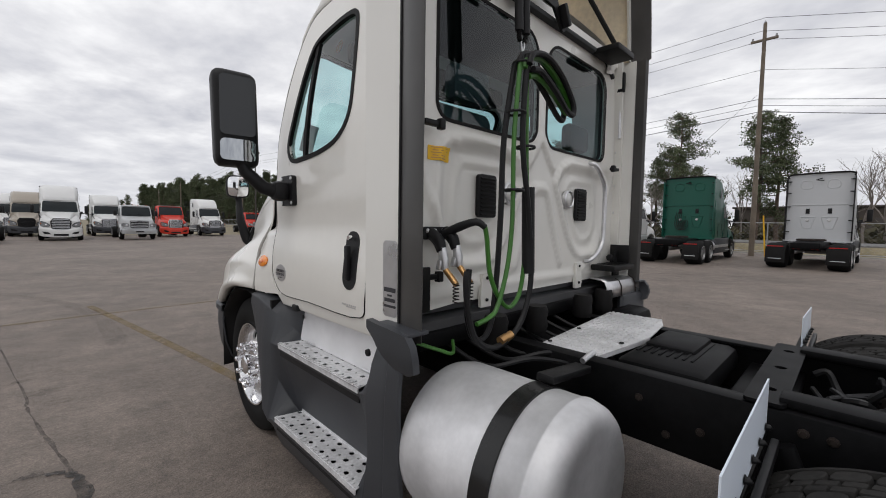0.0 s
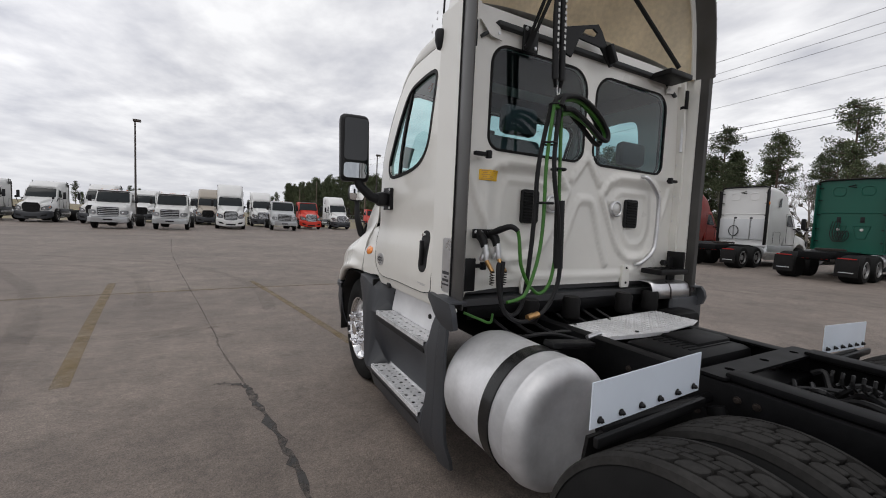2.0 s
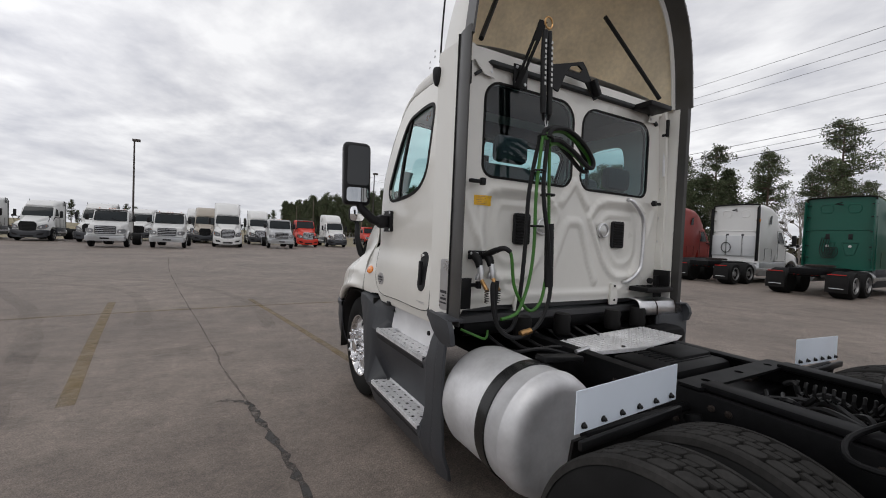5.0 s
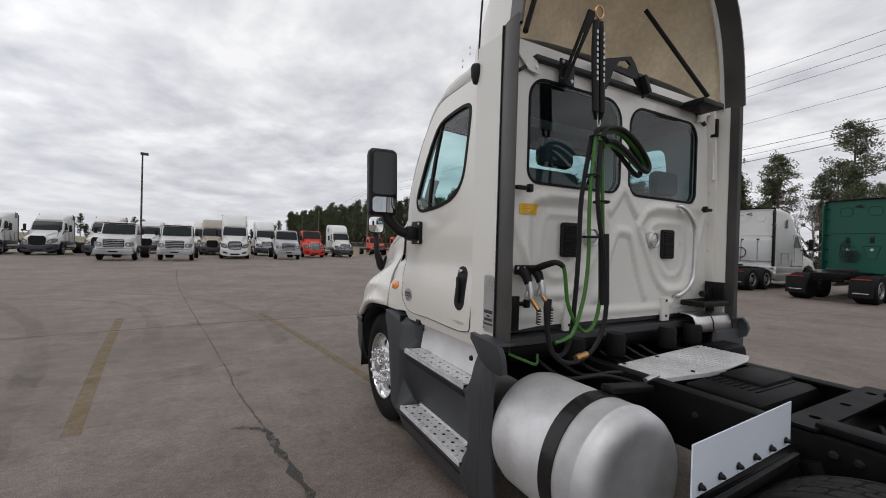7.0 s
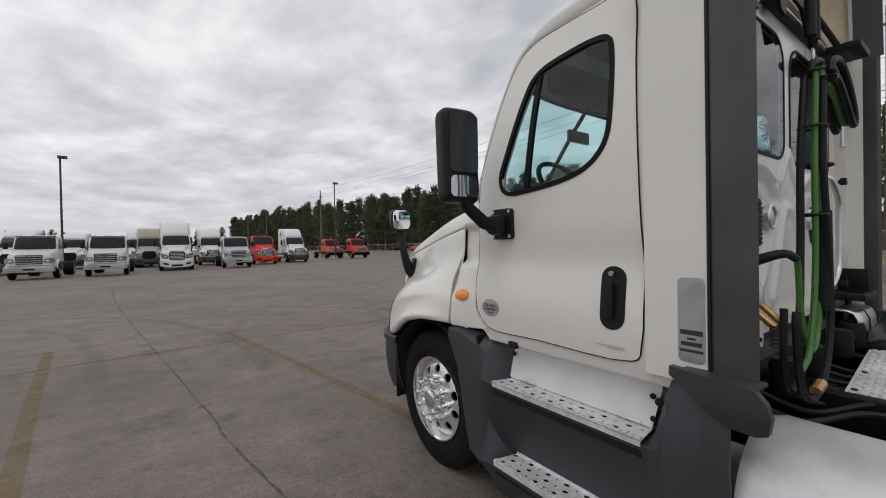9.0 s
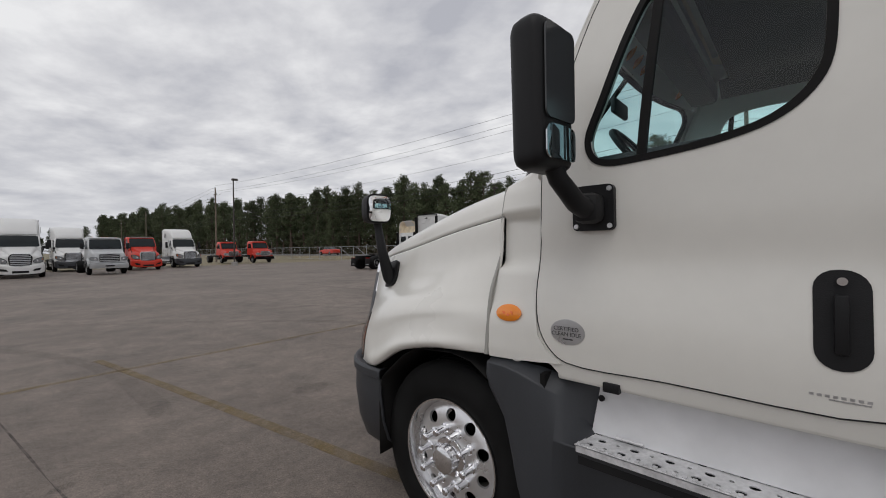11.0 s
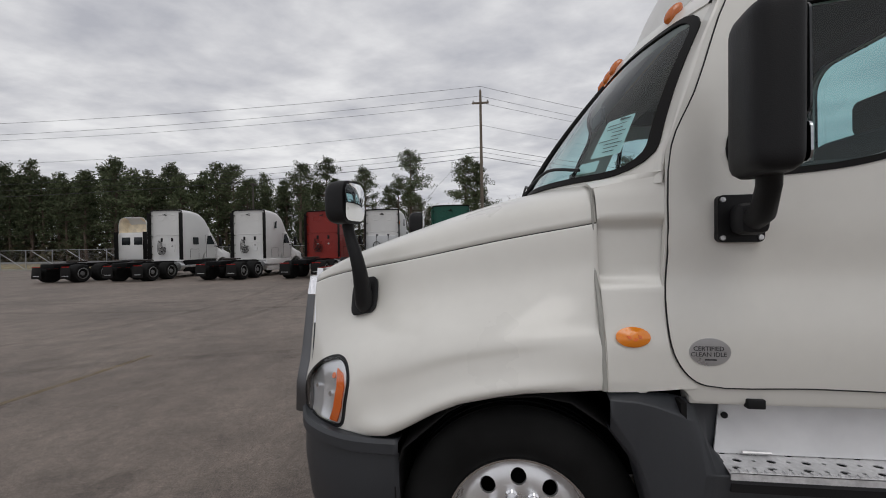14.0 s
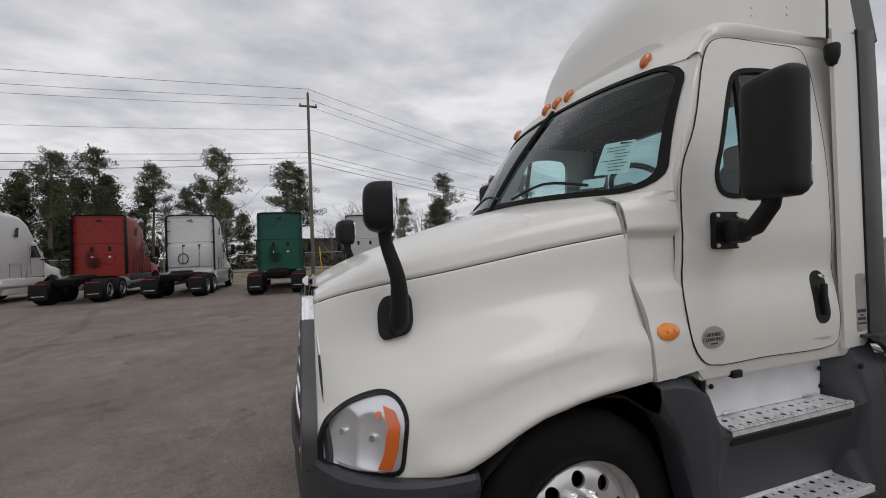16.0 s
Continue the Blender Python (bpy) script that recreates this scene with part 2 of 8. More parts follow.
def tube(bm, pts, r, n=8, smooth=0, caps=True):
    if smooth:
        if isinstance(r, (list, tuple)):
            r = [interp(k / smooth, range(len(r)), r) for k in range((len(r) - 1) * smooth + 1)]
        pts = smooth_path(pts, smooth)
    pts = [Vector(p) for p in pts]
    rings = []
    up = None
    for i, p in enumerate(pts):
        d = (pts[min(i + 1, len(pts) - 1)] - pts[max(i - 1, 0)]).normalized()
        if up is None:
            up = d.orthogonal().normalized()
        up = (up - d * up.dot(d)).normalized()
        side = d.cross(up)
        rad = r[i] if isinstance(r, (list, tuple)) else r
        rings.append([p + rad * (math.cos(a) * up + math.sin(a) * side) for a in [2 * math.pi * k / n for k in range(n)]])
    loft(bm, rings, True, caps)


def tb(pts, r, n=8, smooth=0):
    bm = bmesh.new()
    tube(bm, pts, r, n, smooth)
    return bm


def lathe(bm, prof, n=48, axis="x", c=(0, 0, 0)):
    """prof: (radius, place along the axis)."""
    rings = []
    for k in range(n):
        a = 2 * math.pi * k / n
        u, v = math.cos(a), math.sin(a)
        if axis == "x":
            rings.append([Vector((c[0] + h, c[1] + r * u, c[2] + r * v)) for r, h in prof])
        elif axis == "y":
            rings.append([Vector((c[0] + r * u, c[1] + h, c[2] + r * v)) for r, h in prof])
        else:
            rings.append([Vector((c[0] + r * u, c[1] + r * v, c[2] + h)) for r, h in prof])
    loft(bm, rings + [rings[0]])
    bmesh.ops.remove_doubles(bm, verts=bm.verts, dist=1e-5)


def lt(prof, n=48, axis="x", c=(0, 0, 0)):
    bm = bmesh.new()
    lathe(bm, prof, n, axis, c)
    return bm


def rrect(x0, y0, x1, y1, r, n=5):
    """Rounded rectangle; r is one radius or four (bottom left, bottom right, top right, top left)."""
    rs = r if isinstance(r, (list, tuple)) else [r] * 4
    out = []
    for (cx, cy, a0), rr in zip([(x0, y0, 180), (x1, y0, 270), (x1, y1, 0), (x0, y1, 90)], rs):
        sx, sy = (1 if cx == x0 else -1), (1 if cy == y0 else -1)
        for k in range(n + 1):
            a = radians(a0 + 90 * k / n)
            out.append((cx + sx * rr + rr * math.cos(a), cy + sy * rr + rr * math.sin(a)))
    return out


def oval(cx, cy, rx, ry, n=28, p=2.0, turn=0.0):
    out = []
    for k in range(n):
        a = 2 * math.pi * k / n
        u = rx * math.copysign(abs(math.cos(a)) ** (2 / p), math.cos(a))
        v = ry * math.copysign(abs(math.sin(a)) ** (2 / p), math.sin(a))
        out.append((cx + u * math.cos(turn) - v * math.sin(turn), cy + u * math.sin(turn) + v * math.cos(turn)))
    return out


def inside(p, poly):
    x, y = p
    hit = False
    for i in range(len(poly)):
        (x0, y0), (x1, y1) = poly[i - 1], poly[i]
        if (y0 > y) != (y1 > y) and x < (x1 - x0) * (y - y0) / (y1 - y0) + x0:
            hit = not hit
    return hit


def dense(poly, step):
    out = []
    for i in range(len(poly)):
        a, b = poly[i], poly[(i + 1) % len(poly)]
        n = max(1, int(math.dist(a, b) / step))
        out += [(a[0] + (b[0] - a[0]) * k / n, a[1] + (b[1] - a[1]) * k / n) for k in range(n)]
    return out


def sheet(outer, holes, fn, thick, step=0.05):
    """A curved panel: the outline and holes lie in a plane, fn maps (u, v) to space; thick is a vector or a length along the normal."""
    loops = [dense(outer, step)] + [dense(h, step) for h in holes]
    pts, edges = [], []
    for lp in loops:
        s = len(pts)
        pts += lp
        edges += [(s + i, s + (i + 1) % len(lp)) for i in range(len(lp))]
    us, vs_ = [p[0] for p in loops[0]], [p[1] for p in loops[0]]
    border = list(pts)
    nx, ny = int((max(us) - min(us)) / step), int((max(vs_) - min(vs_)) / step)
    barr = np.array(border)
    for i in range(1, nx + 1):
        for j in range(1, ny + 1):
            q = (min(us) + (i - 0.5 + 0.07 * ((j % 2) - 0.5)) * (max(us) - min(us)) / max(nx, 1), min(vs_) + (j - 0.5) * (max(vs_) - min(vs_)) / max(ny, 1))
            if inside(q, loops[0]) and not any(inside(q, h) for h in loops[1:]):
                if np.min(np.abs(barr - q).max(axis=1)) > step * 0.4:
                    pts.append(q)
    v2, _, faces, *_ = delaunay_2d_cdt([Vector(p) for p in pts], edges, [], 0, 1e-6)
    keep = []
    for f in faces:
        c = (sum(v2[i][0] for i in f) / len(f), sum(v2[i][1] for i in f) / len(f))
        if inside(c, loops[0]) and not any(inside(c, h) for h in loops[1:]):
            keep.append(f)
    bm = bmesh.new()
    vv = [bm.verts.new(fn(v[0], v[1])) for v in v2]
    for f in keep:
        try:
            bm.faces.new([vv[i] for i in f])
        except ValueError:
            pass
    bmesh.ops.delete(bm, geom=[v for v in bm.verts if not v.link_faces], context="VERTS")
    if thick is not None:
        bmesh.ops.recalc_face_normals(bm, faces=bm.faces)
        g = bmesh.ops.extrude_face_region(bm, geom=bm.faces[:])
        nv = [e for e in g["geom"] if isinstance(e, bmesh.types.BMVert)]
        if isinstance(thick, (int, float)):
            bm.normal_update()
            for v in nv:
                v.co -= v.normal * thick
        else:
            bmesh.ops.translate(bm, vec=thick, verts=nv)
    return bm


def ring_sheet(outer, grow, fn, thick, step=0.04):
    """A frame round an outline: grow outside (positive) or inside it."""
    cx = sum(p[0] for p in outer) / len(outer)
    cy = sum(p[1] for p in outer) / len(outer)
    n = len(outer)
    big = []
    for i in range(n):
        (xa, ya), (xb, yb) = outer[i - 1], outer[(i + 1) % n]
        dx, dy = xb - xa, yb - ya
        l = math.hypot(dx, dy) or 1
        nx, ny = dy / l, -dx / l
        if (outer[i][0] - cx) * nx + (outer[i][1] - cy) * ny < 0:
            nx, ny = -nx, -ny
        big.append((outer[i][0] + nx * grow, outer[i][1] + ny * grow))
    return sheet(big, [outer], fn, thick, step) if grow > 0 else sheet(outer, [big], fn, thick, step)


def interp(x, xs, ys):
    return float(np.interp(x, xs, ys))


# ---------------------------------------------------------------- ground
def ground_mat(name, a, b, c, big, small, bump):
    m = bpy.data.materials.new(name)
    m.use_nodes = True
    nt = m.node_tree
    p = nt.nodes["Principled BSDF"]
    p.inputs["Roughness"].default_value = 0.68
    co = nt.nodes.new("ShaderNodeTexCoord")

    def noise_tex(scale, detail, rough=0.6):
        n = nt.nodes.new("ShaderNodeTexNoise")
        n.inputs["Scale"].default_value, n.inputs["Detail"].default_value, n.inputs["Roughness"].default_value = scale, detail, rough
        nt.links.new(co.outputs["Object"], n.inputs[0])
        return n.outputs[0]
    r = nt.nodes.new("ShaderNodeValToRGB")
    r.color_ramp.elements[0].position, r.color_ramp.elements[0].color = 0.33, (*a, 1)
    r.color_ramp.elements[1].position, r.color_ramp.elements[1].color = 0.68, (*b, 1)
    nt.links.new(noise_tex(big, 7), r.inputs[0])
    # stains and oil spots of their own shape
    st = nt.nodes.new("ShaderNodeMapRange")
    st.inputs["From Min"].default_value, st.inputs["From Max"].default_value = 0.60, 0.76
    nt.links.new(noise_tex(big * 4.3, 5), st.inputs[0])
    mx = nt.nodes.new("ShaderNodeMix"); mx.data_type = "RGBA"
    nt.links.new(st.outputs[0], mx.inputs[0]); nt.links.new(r.outputs[0], mx.inputs[6]); mx.inputs[7].default_value = (*c, 1)
    # middling mottling, light and dark
    mo = nt.nodes.new("ShaderNodeMapRange")
    mo.inputs["From Min"].default_value, mo.inputs["From Max"].default_value = 0.32, 0.68
    mo.inputs["To Min"].default_value, mo.inputs["To Max"].default_value = 0.76, 1.26
    nt.links.new(noise_tex(big * 7.0, 6, 0.7), mo.inputs[0])
    ms = nt.nodes.new("ShaderNodeVectorMath"); ms.operation = "SCALE"
    nt.links.new(mx.outputs[2], ms.inputs[0]); nt.links.new(mo.outputs[0], ms.inputs["Scale"])
    # coarse speckle
    cs = nt.nodes.new("ShaderNodeMapRange")
    cs.inputs["From Min"].default_value, cs.inputs["From Max"].default_value = 0.30, 0.70
    cs.inputs["To Min"].default_value, cs.inputs["To Max"].default_value = 0.80, 1.20
    nt.links.new(noise_tex(small * 0.25, 4, 0.75), cs.inputs[0])
    m2 = nt.nodes.new("ShaderNodeVectorMath"); m2.operation = "SCALE"
    nt.links.new(ms.outputs[0], m2.inputs[0]); nt.links.new(cs.outputs[0], m2.inputs["Scale"])
    # aggregate
    gr = nt.nodes.new("ShaderNodeMapRange")
    gr.inputs["From Min"].default_value, gr.inputs["From Max"].default_value = 0.28, 0.72
    gr.inputs["To Min"].default_value, gr.inputs["To Max"].default_value = 0.40, 1.66
    fine = noise_tex(small, 5, 0.8)
    nt.links.new(fine, gr.inputs[0])
    s = nt.nodes.new("ShaderNodeVectorMath"); s.operation = "SCALE"
    nt.links.new(m2.outputs[0], s.inputs[0]); nt.links.new(gr.outputs[0], s.inputs["Scale"])
    nt.links.new(s.outputs[0], p.inputs["Base Color"])
    bp = nt.nodes.new("ShaderNodeBump"); bp.inputs["Strength"].default_value = bump; bp.inputs["Distance"].default_value = 0.01
    nt.links.new(fine, bp.inputs["Height"]); nt.links.new(bp.outputs[0], p.inputs["Normal"])
    return m


ASPHALT = ground_mat("weathered_asphalt", (0.119, 0.096, 0.081), (0.192, 0.157, 0.132), (0.085, 0.069, 0.059), 0.35, 78.0, 0.7)
GRASS = ground_mat("winter_grass", (0.13, 0.105, 0.055), (0.20, 0.165, 0.09), (0.08, 0.09, 0.035), 0.25, 14.0, 0.8)
ROADM = ground_mat("far_road", (0.10, 0.098, 0.096), (0.14, 0.137, 0.133), (0.09, 0.088, 0.085), 0.3, 40.0, 0.3)
SOIL = ground_mat("woodland_soil", (0.05, 0.042, 0.028), (0.085, 0.07, 0.045), (0.04, 0.045, 0.02), 0.3, 12.0, 0.8)
KERBM = mat("concrete_kerb", (0.33, 0.32, 0.30), 0.85, stain=0.15, sscale=2, grain=0.1)


def strip_mat(name, col, wear, soft=0.12, cover=1.0, scale=5.0):
    """Paint or tar worn away in patches."""
    m = bpy.data.materials.new(name)
    m.use_nodes = True
    nt = m.node_tree
    p = nt.nodes["Principled BSDF"]
    p.inputs["Base Color"].default_value, p.inputs["Roughness"].default_value = (*col, 1), 0.8
    co = nt.nodes.new("ShaderNodeTexCoord")
    n = nt.nodes.new("ShaderNodeTexNoise"); n.inputs["Scale"].default_value, n.inputs["Detail"].default_value, n.inputs["Roughness"].default_value = scale, 8, 0.75
    nt.links.new(co.outputs["Object"], n.inputs[0])
    r = nt.nodes.new("ShaderNodeMapRange")
    r.inputs["From Min"].default_value, r.inputs["From Max"].default_value = wear - soft, wear + soft
    r.inputs["To Max"].default_value = cover
    nt.links.new(n.outputs[0], r.inputs[0])
    tr = nt.nodes.new("ShaderNodeBsdfTransparent")
    mx = nt.nodes.new("ShaderNodeMixShader")
    nt.links.new(r.outputs[0], mx.inputs[0]); nt.links.new(tr.outputs[0], mx.inputs[1]); nt.links.new(p.outputs[0], mx.inputs[2])
    nt.links.new(mx.outputs[0], nt.nodes["Material Output"].inputs[0])
    return m


YLINE = strip_mat("worn_yellow_paint", (0.225, 0.155, 0.055), 0.47, 0.22, 0.62)
MARK = strip_mat("tyre_rubber_mark", (0.055, 0.050, 0.047), 0.52, 0.25, 0.20, 1.6)
OIL = strip_mat("oil_stain", (0.050, 0.045, 0.042), 0.50, 0.22, 0.24, 7.0)
TARF = strip_mat("faint_crack", (0.055, 0.050, 0.047), 0.47, 0.12, 0.6)
TAR = strip_mat("tar_seam", (0.045, 0.042, 0.040), 0.46)


def slab(name, x0, y0, x1, y1, z0, z1, material, label, category):
    bm = bmesh.new()
    box(bm, ((x0 + x1) / 2, (y0 + y1) / 2, (z0 + z1) / 2), (x1 - x0, y1 - y0, z1 - z0))
    ob = part(name, bm, material, None)
    return tagged(ob, label, category, kind="structure")


def build_ground():
    bm = bmesh.new()
    vs = [bm.verts.new(p) for p in ((-1500, -1500, -0.06), (1500, -1500, -0.06), (1500, 1500, -0.06), (-1500, 1500, -0.06))]
    bm.faces.new(vs)
    tagged(part("ground", bm, GRASS, None), "brown winter grass round the truck yard", "ground", kind="structure")
    slab("yard_pavement", -90, -60, 29.5, 47, -0.4, 0.0, ASPHALT, "weathered grey brown asphalt yard with stains", "pavement")
    slab("kerb", 29.5, -60, 29.7, 47, -0.4, 0.10, KERBM, "low concrete kerb at the yard's edge", "kerb")
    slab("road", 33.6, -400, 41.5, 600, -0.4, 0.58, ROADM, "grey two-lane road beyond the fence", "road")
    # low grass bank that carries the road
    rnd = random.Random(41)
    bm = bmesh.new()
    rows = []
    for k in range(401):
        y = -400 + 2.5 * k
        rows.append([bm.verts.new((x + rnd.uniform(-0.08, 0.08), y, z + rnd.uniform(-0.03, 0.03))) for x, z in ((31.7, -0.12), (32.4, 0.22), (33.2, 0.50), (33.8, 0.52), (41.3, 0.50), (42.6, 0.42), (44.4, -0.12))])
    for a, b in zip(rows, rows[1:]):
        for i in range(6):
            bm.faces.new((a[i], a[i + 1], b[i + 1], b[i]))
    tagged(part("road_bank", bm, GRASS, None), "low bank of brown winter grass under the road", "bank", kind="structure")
    # rough grass rise behind the trucks that stand nose out
    bm = bmesh.new()
    rows = []
    for k in range(97):
        x = -140 + 1.5 * k
        e = min(1.0, (96 - k) / 12)
        rows.append([bm.verts.new((x + rnd.uniform(-0.3, 0.3), y + rnd.uniform(-0.3, 0.3), -0.12 + z * e * (1 + 0.12 * math.sin(k * 0.7)) + rnd.uniform(-0.05, 0.05))) for y, z in ((60, 0.0), (62.5, 0.75), (66, 1.45), (72, 1.8), (84, 1.85), (110, 0.0))])
    for a, b in zip(rows, rows[1:]):
        for i in range(5):
            bm.faces.new((a[i], b[i], b[i + 1], a[i + 1]))
    tagged(part("grass_bank", bm, GRASS, None), "rough bank of tan winter grass behind the yard", "bank", kind="structure")
    slab("woodland_floor", 46, -300, 140, 700, -0.5, -0.05, SOIL, "dark leaf-littered soil under the pines", "ground")

    def flat_strip(name, pts, width, material, label, rag=0.0, z=0.004, cat="marking"):
        bm = bmesh.new()
        pts = smooth_path([Vector((*p, 0)) for p in pts], 8)
        ra, rb = [], []
        rnd = random.Random(len(pts))
        for i, p in enumerate(pts):
            d = (pts[min(i + 1, len(pts) - 1)] - pts[max(i - 1, 0)]).normalized()
            n = Vector((-d.y, d.x, 0))
            w = width * (1 + rag * rnd.uniform(-1, 1)) / 2
            p = p + n * rag * rnd.uniform(-0.5, 0.5) * width
            ra.append(p + n * w + Vector((0, 0, z)))
            rb.append(p - n * w + Vector((0, 0, z)))
        loft(bm, [ra, rb])
        return tagged(part(name, bm, material, None), label, cat, kind="structure")
    flat_strip("painted_line", [(-4.15, 6.7), (-3.78, 3.7), (-3.40, 0.9)], 0.13, YLINE, "worn yellow parking line on the asphalt")
    flat_strip("painted_line", [(-1.62, 6.5), (-1.14, 3.6), (-0.80, 1.4), (-0.3, -2.0)], 0.11, YLINE, "worn yellow parking line on the asphalt")
    flat_strip("painted_line", [(-8.0, 4.9), (-6.2, 5.1), (-4.1, 5.4), (-1.4, 5.6), (3, 5.7)], 0.10, YLINE, "worn yellow cross line on the asphalt")
    flat_strip("painted_line", [(-7.0, 7.4), (-6.3, 4.6), (-6.0, 1.0)], 0.12, YLINE, "worn yellow parking line on the asphalt")
    flat_strip("pavement_crack", [(-4.6, 22), (-3.9, 14.5), (-3.25, 9.2), (-2.34, 2.72), (-2.22, 1.62), (-1.99, 0.35)], 0.02, TARF, "dark crack in the asphalt", 0.8, 0.005, "crack")
    flat_strip("pavement_crack", [(-1.99, 0.35), (-1.93, -0.05), (-1.83, -0.7), (-1.75, -1.33), (-1.68, -2.7), (-1.75, -5)], 0.055, TAR, "dark tar-filled crack in the asphalt", 0.6, 0.005, "crack")
    flat_strip("pavement_crack", [(-1.99, 0.35), (-2.10, 0.47), (-2.25, 0.52)], 0.035, TAR, "short dark side crack in the asphalt", 0.7, 0.006, "crack")

    # tyre marks swept across the yard
    for pts, w in (([(-9.0, 11.2), (-5.6, 9.9), (-4.2, 8.3), (-3.6, 6.4), (-3.3, 4.2)], 0.24), ([(-7.0, 12.6), (-3.9, 10.4), (-2.3, 8.0), (-1.6, 5.6), (-1.5, 3.4)], 0.22),
                   ([(-2.0, 11.0), (0.2, 9.0), (2.2, 6.6), (3.4, 3.6)], 0.25), ([(-4.6, 2.9), (-3.9, 2.5), (-3.0, 2.45), (-2.0, 2.7)], 0.28), ([(6.5, 16.0), (7.2, 9.0), (9.4, 3.0), (12.5, -2.0)], 0.25), ([(8.3, 16.5), (9.1, 9.4), (11.2, 3.9), (14.2, -1.0)], 0.25),
                   ([(-3.8, 0.4), (-4.4, 3.4), (-5.6, 7.0), (-8.5, 12.5)], 0.26), ([(2.4, 7.2), (6.0, 6.4), (10.0, 6.9), (15.0, 8.6)], 0.24), ([(2.2, 9.4), (6.0, 8.4), (10.0, 8.8), (15.0, 10.4)], 0.24)):
        flat_strip("tyre_mark", pts, w, MARK, "faint dark tyre mark on the asphalt", 0.15, 0.0045, "tyre mark")
    # drips and stains
    rnd = random.Random(31)
    for x, y, r in ((-2.15, 2.1, 0.10), (-2.05, 1.75, 0.07), (-2.6, 2.3, 0.06), (-2.4, 1.9, 0.045), (-2.3, 2.55, 0.05), (-0.2, 3.0, 0.14), (2.0, 2.3, 0.11), (2.3, 2.0, 0.13), (3.1, 3.4, 0.12), (4.6, 1.6, 0.2), (1.7, 4.4, 0.10), (5.6, 4.1, 0.16), (7.0, 2.6, 0.18), (0.9, 5.6, 0.12), (3.3, 0.9, 0.13), (8.4, 5.3, 0.2), (10.5, 3.4, 0.25), (-3.6, 3.2, 0.08), (-4.3, 5.2, 0.12)):
        bm = bmesh.new()
        c = bm.verts.new((x, y, 0.005))
        ring = [bm.verts.new((x + r * (0.7 + 0.5 * rnd.random()) * math.cos(a) * 1.5, y + r * (0.7 + 0.5 * rnd.random()) * math.sin(a), 0.005)) for a in [2 * math.pi * k / 18 for k in range(18)]]
        for i in range(18):
            bm.faces.new((c, ring[i], ring[(i + 1) % 18]))
        tagged(part("oil_stain", bm, OIL, None), "dark oil stain on the asphalt", "stain", kind="structure")


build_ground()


# ---------------------------------------------------------------- the white tractor
truck = thing("semi_truck", "white day cab semi truck with chrome wheels, parked on asphalt", "truck")


# hood: a skin given by (y, s), s runs from the crown (0) to the fender's lip (1)
HY = (-0.1, 0.123, 0.41, 0.696, 0.935, 1.126, 1.269, 1.384, 1.47)
H_CROWN = (2.055, 2.024, 1.968, 1.90, 1.836, 1.775, 1.728, 1.681, 1.632)
H_SEAMX = (0.955, 0.918, 0.866, 0.811, 0.760, 0.715, 0.678, 0.642, 0.605)
H_SEAMZ = (1.825, 1.795, 1.752, 1.705, 1.668, 1.638, 1.613, 1.592, 1.562)
H_WAISTX = (0.975, 0.952, 0.912, 0.864, 0.815, 0.772, 0.734, 0.695, 0.655)
H_WAISTZ = (1.65, 1.612, 1.562, 1.507, 1.465, 1.43, 1.402, 1.387, 1.372)
H_SHX = (1.038, 1.052, 1.056, 1.033, 0.985, 0.925, 0.852, 0.775, 0.700)
H_SHZ = (1.46, 1.438, 1.407, 1.362, 1.31, 1.26, 1.223, 1.197, 1.182)
H_LIPX = (1.088, 1.109, 1.114, 1.096, 1.055, 1.002, 0.922, 0.835, 0.745)
H_LIPZ = (1.162, 1.15, 1.132, 1.033, 0.982, 0.968, 0.961, 0.956, 0.952)

LY = (-0.1, 0.12, 0.25, 0.367, 0.542, 0.65, 0.717, 0.81, 0.892, 1.0, 1.126, 1.269, 1.384, 1.47)
LZ = (1.20, 1.195, 1.19, 1.175, 1.14, 1.10, 1.067, 1.02, 0.985, 0.97, 0.966, 0.961, 0.956, 0.952)
NOSE = 0.857  # the tables' length against the short nose

# smooth curves through the tables
H_FIT = {tab: np.polyfit(HY, tab, 5) for tab in (H_CROWN, H_SEAMX, H_SEAMZ, H_WAISTX, H_WAISTZ, H_SHX, H_SHZ, H_LIPX)}


def hood_ctrl(y):
    q = lambda tab: interp(y, LY, LZ) if tab is H_LIPZ else float(np.polyval(H_FIT[tab], y))
    zc, xs, zs = q(H_CROWN), q(H_SEAMX), q(H_SEAMZ)
    return [(0, zc), (xs * 0.55, zc - 0.02), (xs * 0.91, zs + 0.60 * (zc - zs)), (xs, zs), (q(H_WAISTX), q(H_WAISTZ)),
            (q(H_SHX), q(H_SHZ)), ((q(H_SHX) + q(H_LIPX)) / 2 + 0.022, (q(H_SHZ) + q(H_LIPZ)) / 2 + 0.02), (q(H_LIPX), q(H_LIPZ))]


